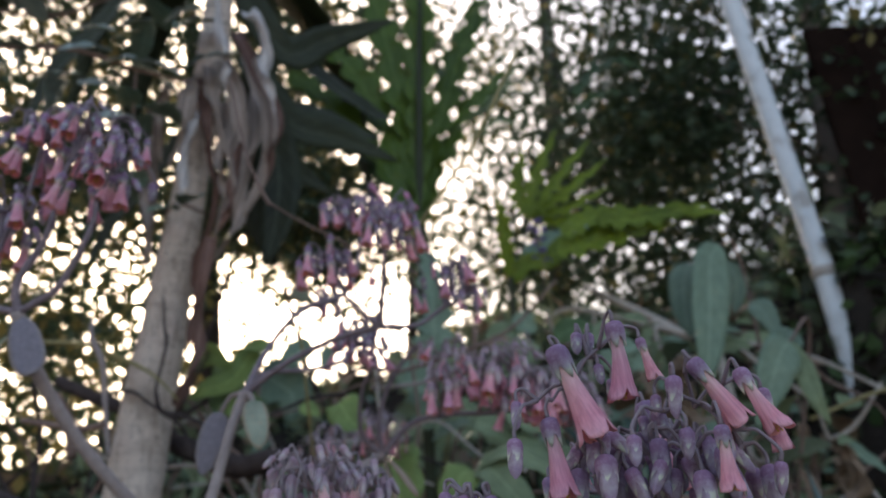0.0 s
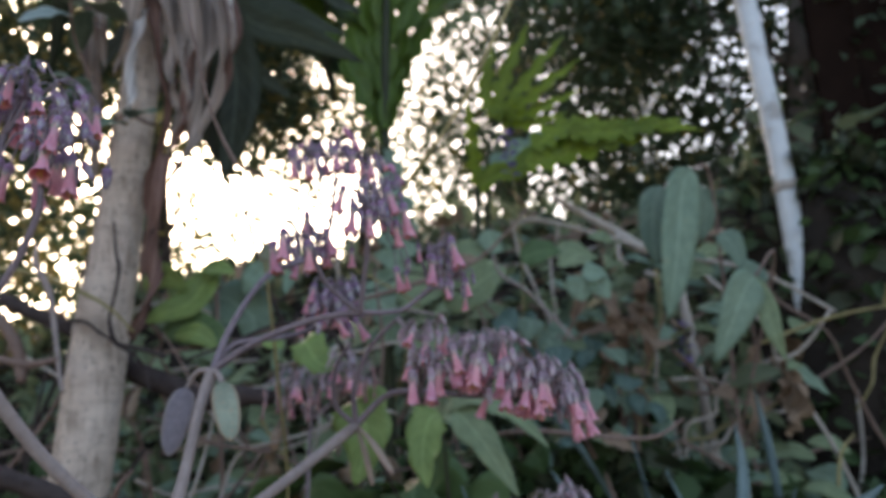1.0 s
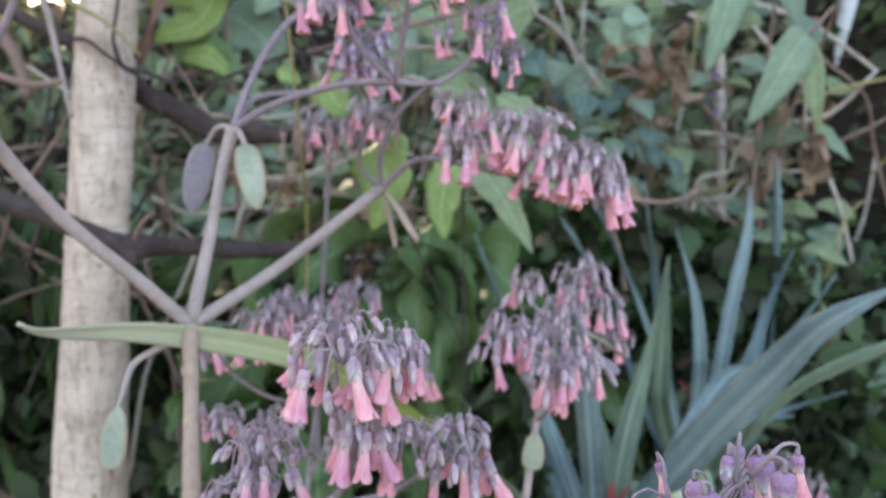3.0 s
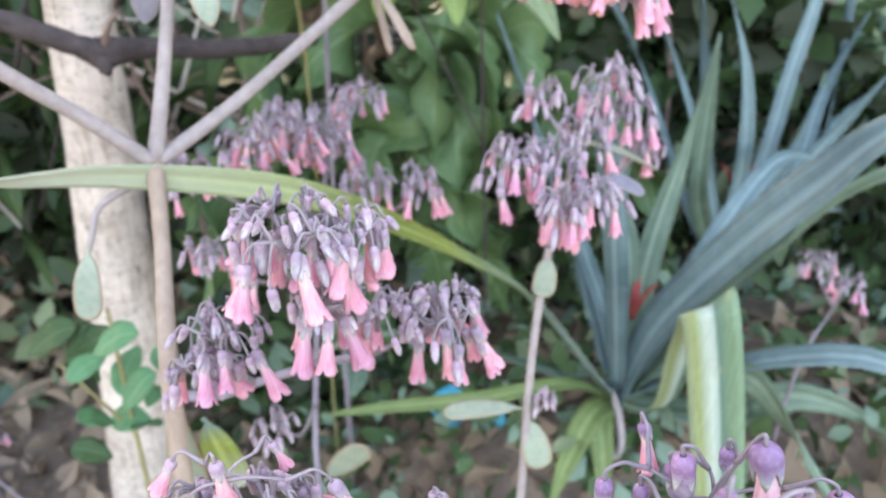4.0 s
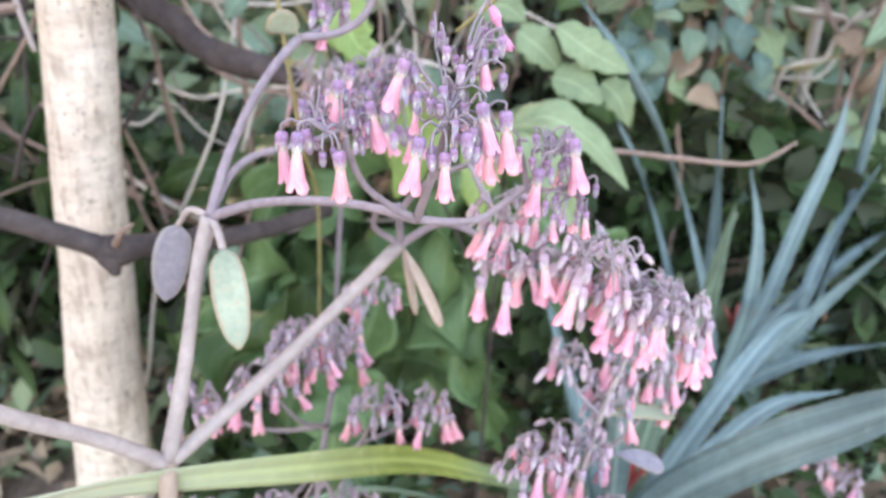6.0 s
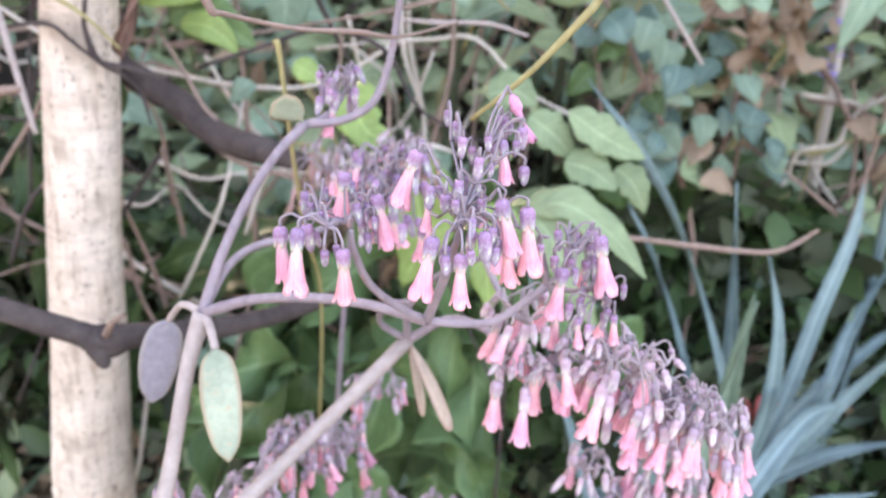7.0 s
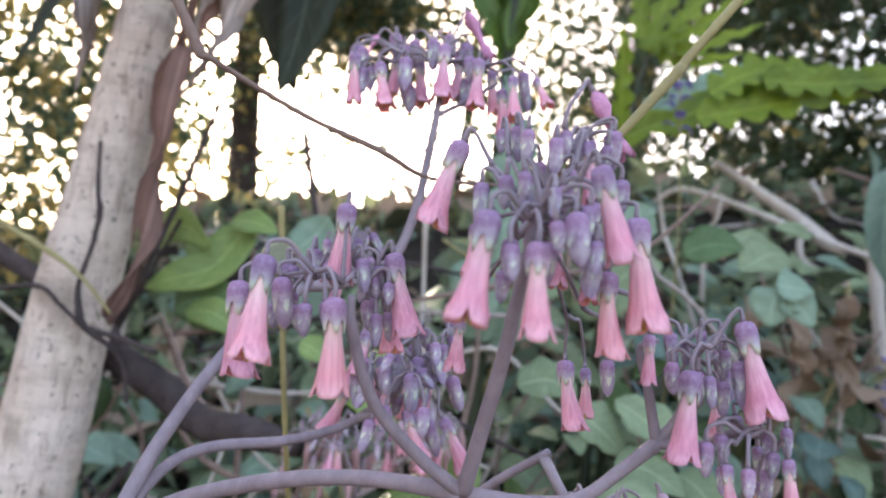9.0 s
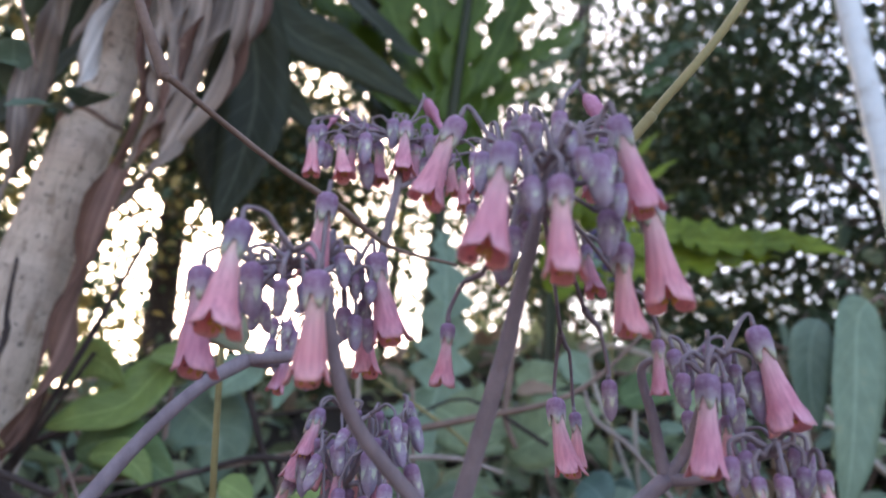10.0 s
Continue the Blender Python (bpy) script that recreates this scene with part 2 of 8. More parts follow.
CLIMBER = leaf_material("bright_climber_leaf", (0.10, 0.17, 0.045), (0.28, 0.37, 0.12), (0.42, 0.4, 0.2), 0.42, 0.32, 18, mark="veins")
TAN_LEAF = leaf_material("drying_tan_leaf", (0.30, 0.22, 0.17), (0.50, 0.39, 0.31), (0.34, 0.2, 0.16), 0.65, 0.12, 70, mark="rim")
# darkened like BROAD: deep shade is put into this leaf colour
OLIVE = leaf_material("shade_darkened_olive_leaf", (0.010, 0.014, 0.007), (0.045, 0.055, 0.025), (0.09, 0.08, 0.045), 0.6, 0.12, 10, mark="veins")
CANOPY = leaf_material("canopy_leaf", (0.028, 0.05, 0.028), (0.085, 0.12, 0.065), (0.4, 0.25, 0.05), 0.4, 0.30, 3, islands=True, spots=0.80)
CANOPY_WARM = leaf_material("yellowing_canopy_leaf", (0.10, 0.095, 0.035), (0.34, 0.27, 0.10), (0.5, 0.33, 0.10), 0.45, 0.4, 3, islands=True, spots=0.75)
# random leaf tones reach near-black to imitate shaded gaps in the undergrowth
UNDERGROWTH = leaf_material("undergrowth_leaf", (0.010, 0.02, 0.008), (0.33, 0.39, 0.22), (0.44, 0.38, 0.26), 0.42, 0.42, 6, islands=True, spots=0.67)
DRY_LEAF = leaf_material("dry_leaf", (0.16, 0.10, 0.07), (0.36, 0.26, 0.18), (0.5, 0.42, 0.32), 0.75, 0.15, 10, islands=True)
PALE_DEAD = leaf_material("pale_papery_dead_leaf", (0.34, 0.30, 0.28), (0.62, 0.58, 0.56), (0.4, 0.33, 0.28), 0.7, 0.12, 14, mark="stripes")
RED_DEAD = leaf_material("reddish_dead_leaf", (0.085, 0.045, 0.035), (0.21, 0.115, 0.09), (0.4, 0.28, 0.2), 0.7, 0.1, 14, mark="stripes")
DEAD_FROND = leaf_material("dead_hanging_leaf", (0.07, 0.045, 0.035), (0.40, 0.32, 0.275), (0.55, 0.5, 0.45), 0.75, 0.1, 12, mark="stripes")
YELLOW_STALK = solid_material("olive_brown_stalk", (0.17, 0.135, 0.06), (0.36, 0.31, 0.14), 60, rough=0.6, bump=0.3, depth=0.0008)
TWIG = solid_material("brown_twig", (0.13, 0.085, 0.07), (0.29, 0.20, 0.165), 140, rough=0.8, bump=0.5, depth=0.001)
DARK_BARK = solid_material("dark_branch_bark", (0.028, 0.021, 0.021), (0.10, 0.078, 0.073), 60, rough=0.9, bump=1.0, depth=0.004, gloss=0.12)
GREY_BARK = solid_material("grey_brown_bark", (0.13, 0.105, 0.09), (0.30, 0.25, 0.22), 26, rough=0.9, bump=0.8, depth=0.006, stretch=(1, 1, 0.4))
GREY_WOOD = solid_material("weathered_wood", (0.30, 0.25, 0.21), (0.56, 0.50, 0.45), 60, rough=0.85, bump=0.5, depth=0.002, stretch=(1, 1, 0.2))
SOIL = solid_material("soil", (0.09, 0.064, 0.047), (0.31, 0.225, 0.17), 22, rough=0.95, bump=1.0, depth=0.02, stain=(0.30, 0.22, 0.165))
# near-black so that bare soil between bank leaves imitates deep shade
SHADED_EARTH = solid_material("shade_dark_earth", (0.010, 0.008, 0.006), (0.05, 0.037, 0.028), 8, rough=0.95, bump=1.0, depth=0.03)
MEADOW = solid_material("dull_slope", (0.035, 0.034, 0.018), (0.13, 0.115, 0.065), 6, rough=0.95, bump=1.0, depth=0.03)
PIPE = solid_material("galvanised_pipe", (0.58, 0.62, 0.64), (0.78, 0.81, 0.83), 25, rough=0.5, bump=0.12, depth=0.001, metallic=0.0, stain=(0.36, 0.34, 0.32))
# near-black and matt: the fence's deep shade is put into the board colour
SHED = solid_material("shade_dark_fence_board", (0.010, 0.006, 0.005), (0.028, 0.016, 0.012), 12, rough=0.95, bump=0.4, depth=0.004, gloss=0.06)
BLUE = solid_material("blue_plastic", (0.02, 0.24, 0.36), (0.06, 0.40, 0.50), 40, rough=0.4, bump=0.2, depth=0.002)
VIOLET = leaf_material("violet_petal", (0.16, 0.12, 0.42), (0.36, 0.30, 0.62), (0.4, 0.3, 0.5), 0.5, 0.3, 60)
RED = solid_material("red_bract", (0.26, 0.04, 0.035), (0.42, 0.09, 0.075), 80, rough=0.5, bump=0.2, depth=0.001)


def trunk_bark():
    m, nodes, links, p = shader("pale_ringed_bark")
    rings = grain(nodes, links, 60, 6, (0.22, 0.22, 1.0), rough=0.75)
    crack = grain(nodes, links, 110, 8, (1, 1, 0.16), rough=0.8)
    patch = grain(nodes, links, 6, 5)
    base = ramp(nodes, links, patch, [(0.3, (0.50, 0.395, 0.325)), (0.7, (0.70, 0.585, 0.495))])
    base = mixed(nodes, links, 0.35, base, ramp(nodes, links, rings, [(0.40, (0.5, 0.46, 0.42)), (0.5, (1.0,) * 3), (0.62, (1.15,) * 3)]), "MULTIPLY")
    base = mixed(nodes, links, 0.6, base, ramp(nodes, links, crack, [(0.40, (0.42, 0.36, 0.31)), (0.48, (0.95,) * 3), (0.62, (1.15,) * 3)]), "MULTIPLY")
    base = mixed(nodes, links, ramp(nodes, links, grain(nodes, links, 17, 7), [(0.54, (0, 0, 0)), (0.66, (0.6,) * 3)]), base, (0.30, 0.23, 0.18))
    base = mixed(nodes, links, ramp(nodes, links, grain(nodes, links, 130, 4), [(0.60, (0, 0, 0)), (0.66, (0.8,) * 3)]), base, (0.14, 0.11, 0.09))
    links.new(base, p.inputs["Base Color"])
    p.inputs["Roughness"].default_value = 0.85
    h = nodes.new("ShaderNodeMath")
    h.operation = "ADD"
    links.new(rings, h.inputs[0]), links.new(crack, h.inputs[1])
    bumped(nodes, links, p, h.outputs[0], 0.6, 0.004)
    return m


BARK = trunk_bark()


def striped_leaf():
    """A pale leaf with long stripes: yellow-green edge, white middle, green further over."""
    m, nodes, links, p = shader("pale_striped_leaf")
    c, s = nodes.new("ShaderNodeAttribute"), nodes.new("ShaderNodeSeparateXYZ")
    c.attribute_name = "leaf_place"
    links.new(c.outputs["Vector"], s.inputs[0])
    k = nodes.new("ShaderNodeMapRange")
    k.inputs[1].default_value, k.inputs[2].default_value = 1.0, 3.0
    links.new(s.outputs["X"], k.inputs[0])
    k.inputs[3].default_value, k.inputs[4].default_value = 1.0, 0.0
    base = ramp(nodes, links, k.outputs[0], [(0.05, (0.34, 0.40, 0.24)), (0.20, (0.29, 0.32, 0.12)), (0.28, (0.34, 0.40, 0.26)), (0.42, (0.50, 0.56, 0.47)), (0.52, (0.40, 0.49, 0.41)), (0.58, (0.13, 0.22, 0.17)), (0.72, (0.18, 0.28, 0.17)), (0.95, (0.22, 0.32, 0.19))])
    fine = grain(nodes, links, 500, 4, (1, 1, 0.05))
    base = mixed(nodes, links, 0.6, base, ramp(nodes, links, fine, [(0.35, (0.75,) * 3), (0.65, (1.15,) * 3)]), "MULTIPLY")
    base = mixed(nodes, links, ramp(nodes, links, grain(nodes, links, 60, 5), [(0.60, (0, 0, 0)), (0.72, (0.5,) * 3)]), base, (0.40, 0.36, 0.22))
    links.new(base, p.inputs["Base Color"])
    p.inputs["Roughness"].default_value = 0.5
    bumped(nodes, links, p, fine, 0.3, 0.001)
    see_through(m, nodes, links, p, base, 0.2)
    return m


PALE_STRAP = striped_leaf()


# ---- shapes ----
class Shape:
    """Gathers the faces of one mesh."""

    def __init__(self):
        self.v, self.f, self.m, self.a = [], [], [], {}

    def add(self, verts, faces, slot=0, leaf=()):
        k = len(self.v)
        for i, (s, u) in enumerate(leaf):
            self.a[k + i] = (s + 2, u, 0)
        self.v += [tuple(p) for p in verts]
        self.f += [tuple(i + k for i in q) for q in faces]
        self.m += [slot] * len(faces)
        return self

    def mesh(self, name, mats, smooth=True):
        me = bpy.data.meshes.new(name)
        me.from_pydata(self.v, [], self.f)
        for m in mats:
            me.materials.append(m)
        me.polygons.foreach_set("material_index", self.m)
        me.polygons.foreach_set("use_smooth", [smooth] * len(self.f))
        if self.a:
            at = me.attributes.new("leaf_place", "FLOAT_VECTOR", "POINT")
            at.data.foreach_set("vector", [c for i in range(len(self.v)) for c in self.a.get(i, (0, 0, 0))])
        me.update()
        return me


def part(name, data, mats, parent=None, label="", smooth=True):
    if isinstance(data, Shape):
        data = data.mesh(name, mats if isinstance(mats, (list, tuple)) else [mats], smooth)
    ob = new(name, data)
    ob.parent = parent
    return tagged(ob, label=label)


def thing(name, label, category, at=(0, 0, 0), group="", kind=""):
    ob = new(name)
    ob.empty_display_size = 0.05
    ob.location = at
    return tagged(ob, label, category, group, kind)


def smooth_line(points, steps=6):
    """A Catmull-Rom curve through the points (each with its radius as fourth number)."""
    p = [np.array(q, float) for q in points]
    if len(p) < 3:
        return [p[0] + (p[1] - p[0]) * i / steps for i in range(steps + 1)]
    p = [2 * p[0] - p[1], *p, 2 * p[-1] - p[-2]]
    out = []
    for a, b, c, d in zip(p, p[1:], p[2:], p[3:]):
        for i in range(steps):
            t = i / steps
            out.append(0.5 * (2 * b + (c - a) * t + (2 * a - 5 * b + 4 * c - d) * t * t + (3 * b - a - 3 * c + d) * t ** 3))
    return out + [p[-2]]


def tube(shape, points, sides=8, steps=6, slot=0, knob=0.0, rng=None, origin=(0, 0, 0)):
    """A round stem through (x, y, z, radius) points."""
    line = smooth_line(points, steps)
    o = np.array(origin)
    verts, faces, side = [], [], None
    for i, q in enumerate(line):
        a, b = line[max(i - 1, 0)][:3], line[min(i + 1, len(line) - 1)][:3]
        d = Vector(b - a).normalized()
        if side is None:
            side = d.orthogonal().normalized()
        side = (side - d * side.dot(d)).normalized()
        up = d.cross(side)
        for k in range(sides):
            w = 2 * math.pi * k / sides
            r = q[3] * (1 + (knob * (rng.random() - 0.5) if rng else 0))
            c = side * math.cos(w) + up * math.sin(w)
            verts.append(tuple(q[:3] - o + np.array(c) * r))
    n = len(line)
    for i in range(n - 1):
        for k in range(sides):
            a, b = i * sides + k, i * sides + (k + 1) % sides
            faces.append((a, b, b + sides, a + sides))
    faces += [tuple(range(sides))[::-1], tuple((n - 1) * sides + k for k in range(sides))]
    shape.add(verts, faces, slot)


def blade(shape, points, width, profile, normal=(0, 0, 1), thick=0.001, fold=0.25, across=4, steps=5, slot=0, wave=0.0, waves=5, lobes=None, twist=0.0, origin=(0, 0, 0)):
    """A leaf along a line of points: width times profile(u), a fold along the midrib, real thickness, wavy or lobed edges."""
    line = smooth_line([(*p[:3], 0) for p in points], steps)
    o = np.array(origin)
    n = len(line)
    rows, nrm = [], Vector(normal).normalized()
    for i, q in enumerate(line):
        u = i / (n - 1)
        d = Vector(line[min(i + 1, n - 1)][:3] - line[max(i - 1, 0)][:3]).normalized()
        side = d.cross(nrm)
        if side.length < 1e-4:
            side = d.orthogonal()
        side.normalize()
        if twist:
            side = Matrix.Rotation(radians(twist) * u, 3, d) @ side
        up = side.cross(d).normalized()
        nrm = up
        half = 0.5 * width * max(profile(u), 0.02)
        row = []
        for j in range(across + 1):
            s = 2 * j / across - 1
            h = half * (lobes(u, s) if lobes else 1.0)
            lift = fold * half * abs(s) + wave * half * abs(s) * math.sin(u * waves * 6.28 + (1.3 if s > 0 else 0))
            row.append((Vector(q[:3] - o) + side * (s * h) + up * lift, up, 1 - 0.75 * s * s))
        rows.append(row)
    verts, faces = [], []
    m = across + 1
    for row in rows:
        verts += [tuple(p + up * thick * 0.5 * k) for p, up, k in row]
    for row in rows:
        verts += [tuple(p - up * thick * 0.5 * k) for p, up, k in row]
    low = n * m
    for i in range(n - 1):
        for j in range(across):
            a = i * m + j
            faces.append((a, a + 1, a + 1 + m, a + m))
            faces.append((low + a, low + a + m, low + a + 1 + m, low + a + 1))
        for j in (0, across):
            a = i * m + j
            faces.append((a, a + m, low + a + m, low + a) if j == 0 else (a + m, a, low + a, low + a + m))
    for j in range(across):
        faces.append((j + 1, j, low + j, low + j + 1))
        a = (n - 1) * m + j
        faces.append((a, a + 1, low + a + 1, low + a))
    place = [(2 * j / across - 1, i / (n - 1)) for i in range(n) for j in range(m)]
    shape.add(verts, faces, slot, place + place)


def ovate(u):
    return math.sin(math.pi * min(1, u ** 0.75)) ** 0.85 + 0.04


def spoon(u):
    return 0.12 + 0.88 * math.sin(math.pi * min(1, (u - 0.24) / 0.79)) ** 0.65 if u > 0.24 else 0.12


def oval(u):
    return 0.07 + 0.93 * math.sin(math.pi * min(1, 0.02 + 0.97 * u ** 0.9)) ** 1.05


def strap(u):
    return (0.75 + 0.25 * min(1, u * 4)) * (1 - max(0, (u - 0.35) / 0.65) ** 2.2) + 0.03


def zigzag(count, depth):
    """Rounded teeth that leave deep notches towards the midrib."""
    def f(u, s):
        k = (u * count + (0.5 if s > 0 else 0)) % 1.0
        return 1 - depth * abs(2 * k - 1) ** 1.6
    return f


# ---- flowers ----
def ring_sheet(shape, rings, around, slot=0, inner=0.0, inner_slot=0):
    """A tube of rings, each a function of the angle giving (radius, z); inner: wall thickness of a second, inner skin."""
    verts, faces = [], []
    for fn in rings:
        for k in range(around):
            w = 2 * math.pi * k / around
            r, z = fn(w)
            verts.append((r * math.cos(w), r * math.sin(w), z))
    n = len(rings)

    def skin(flip, base=0):
        out = []
        for i in range(n - 1):
            for k in range(around):
                a, b = base + i * around + k, base + i * around + (k + 1) % around
                out.append((a, a + around, b + around, b) if not flip else (a, b, b + around, a + around))
        return out

    shape.add(verts, skin(False), slot)
    if inner:
        inside = []
        for i, fn in enumerate(rings):
            for k in range(around):
                w = 2 * math.pi * k / around
                r, z = fn(w)
                inside.append((max(r - inner, 0.0001) * math.cos(w), max(r - inner, 0.0001) * math.sin(w), z))
        k0 = len(shape.v)
        shape.add(inside, skin(True), inner_slot)
        rim = []
        o, p = k0 - n * around + (n - 1) * around, k0 + (n - 1) * around
        for k in range(around):
            j = (k + 1) % around
            rim.append((o + k, p + k, p + j, o + j))
        shape.f += rim
        shape.m += [slot] * around


def calyx_mesh(rng, fine, pale=False):
    around = 20 if fine else 12
    prof = [(0.0, 0.0009), (0.08, 0.0024), (0.22, 0.0032), (0.45, 0.0036), (0.7, 0.0035), (0.85, 0.0033), (1.0, 0.0032)]
    if not fine:
        prof = prof[::2]
    deep, teeth = 0.0066 * rng.uniform(0.9, 1.1), 0.0058 * rng.uniform(0.8, 1.2)

    def make(s, r):
        def fn(w):
            c = abs(math.cos(2 * w)) ** 1.6
            z = -s * (deep + teeth * c * s * s)
            return r * (1 + 0.06 * math.cos(4 * w) - (0.10 if s > 0.9 else 0) * c), z
        return fn
    sh = Shape()
    ring_sheet(sh, [make(s, r) for s, r in prof], around, 0, 0.0004, 0)
    return sh.mesh("calyx", [PALE_CALYX if pale else CALYX])


def corolla_mesh(rng, fine):
    around = 32 if fine else 16
    prof = [(0.0, 0.0019), (0.12, 0.0022), (0.3, 0.0024), (0.5, 0.0030), (0.66, 0.0037), (0.78, 0.0043), (0.88, 0.0050), (0.95, 0.0057), (1.0, 0.0065)]
    if not fine:
        prof = prof[::2]
    bend, flare, lobe = rng.uniform(-0.0018, 0.0018), rng.uniform(0.62, 0.98), rng.uniform(0.0042, 0.0056)
    turn = rng.uniform(0, 6.28)
    sh = Shape()

    def make(s, r):
        def fn(w):
            c = math.sqrt(max(0.0, 1 - (1 - abs(math.cos(2 * w))) ** 2))
            z = -0.005 - 0.0222 * s - lobe * c * max(0, s - 0.55) / 0.45 * s
            rr = 0.003 + (r - 0.003) * flare
            rr *= 1 + 0.045 * math.cos(4 * w) * min(1, 1.4 * s) - 0.10 * max(0, s - 0.8) * 5 * (1 - c) * 0.5
            z += 0.0014 * max(0, s - 0.9) * 10 * c * flare * 0.3
            return rr, z
        return fn
    ring_sheet(sh, [make(s, r) for s, r in prof], around, 0, 0.00035, 1)
    if fine:
        for k in range(6):
            w = k * 1.047 + 0.3
            x, y = 0.0012 * math.cos(w), 0.0012 * math.sin(w)
            z = -0.0285 - 0.002 * rng.random()
            tube(sh, [(x * 0.5, y * 0.5, -0.012, 0.00016), (x, y, z + 0.001, 0.00016), (x * 1.3, y * 1.3, z, 0.0005), (x * 1.3, y * 1.3, z - 0.0009, 0.0003)], 5, 2, 2)
    bent = []
    for x, y, z in sh.v:
        d = bend * (z / 0.03) ** 2 * 2.2
        bent.append((x + d * math.cos(turn), y + d * math.sin(turn), z))
    sh.v = bent
    return sh.mesh("corolla", [PETAL, PETAL_IN, ANTHER])


def bud_mesh(rng, fine, pale=False):
    around = 16 if fine else 8
    long, cap = rng.uniform(0.015, 0.019), rng.uniform(0.0055, 0.0068)
    sh = Shape()
    inner = [(0.25, 0.0022), (0.5, 0.0025), (0.7, 0.0023), (0.88, 0.0016), (1.0, 0.0003)]
    ring_sheet(sh, [(lambda w, s=s, r=r: (r * (1 + 0.14 * math.cos(4 * w + 2.4 * s)), -long * s)) for s, r in inner], around, 1)
    outer = [(0.0, 0.0008), (0.08, 0.0018), (0.25, 0.0026), (0.5, 0.0029), (0.75, 0.0028), (1.0, 0.0026)]
    teeth = rng.uniform(0.0045, 0.0065)

    def make(s, r):
        return lambda w: (r * (1 + 0.05 * math.cos(4 * w)), -s * (cap + teeth * abs(math.cos(2 * w)) ** 1.5 * s * s))
    ring_sheet(sh, [make(s, r) for s, r in (outer if fine else outer[::2] + outer[-1:])], around, 0)
    return sh.mesh("flower_bud", [PALE_CALYX, PALE_BUD] if pale else [CALYX, BUD])


def dry_mesh(rng, fine):
    around = 12
    a = rng.uniform(0.8, 1.2)
    prof = [(0, 0.001), (0.1, 0.003 * a), (0.3, 0.0034 * a), (0.42, 0.0018), (0.7, 0.0014), (0.86, 0.0028 * a), (1.0, 0.0036 * a)]
    sh = Shape()

    def make(s, r):
        return lambda w: (r * (1 + 0.22 * math.cos(3 * w + 5 * s + a)), -0.027 * s - (0.003 * abs(math.sin(2 * w)) if s > 0.95 else 0))
    ring_sheet(sh, [make(s, r) for s, r in prof], around, 0, 0.0004, 0)
    return sh.mesh("withered_corolla", [WILTED if fine else DRY_FLOWER])


frng = random.Random(7)
CALYXES = {f: [calyx_mesh(frng, f) for _ in range(4)] for f in (True, False)}
FADED_CALYXES = {f: [calyx_mesh(frng, f, True) for _ in range(4)] for f in (True, False)}
COROLLAS = {f: [corolla_mesh(frng, f) for _ in range(6)] for f in (True, False)}
BUDS = {f: [bud_mesh(frng, f) for _ in range(5)] for f in (True, False)}
FADED_BUDS = {f: [bud_mesh(frng, f, True) for _ in range(5)] for f in (True, False)}
DRIES = {f: [dry_mesh(frng, f) for _ in range(3)] for f in (True, False)}


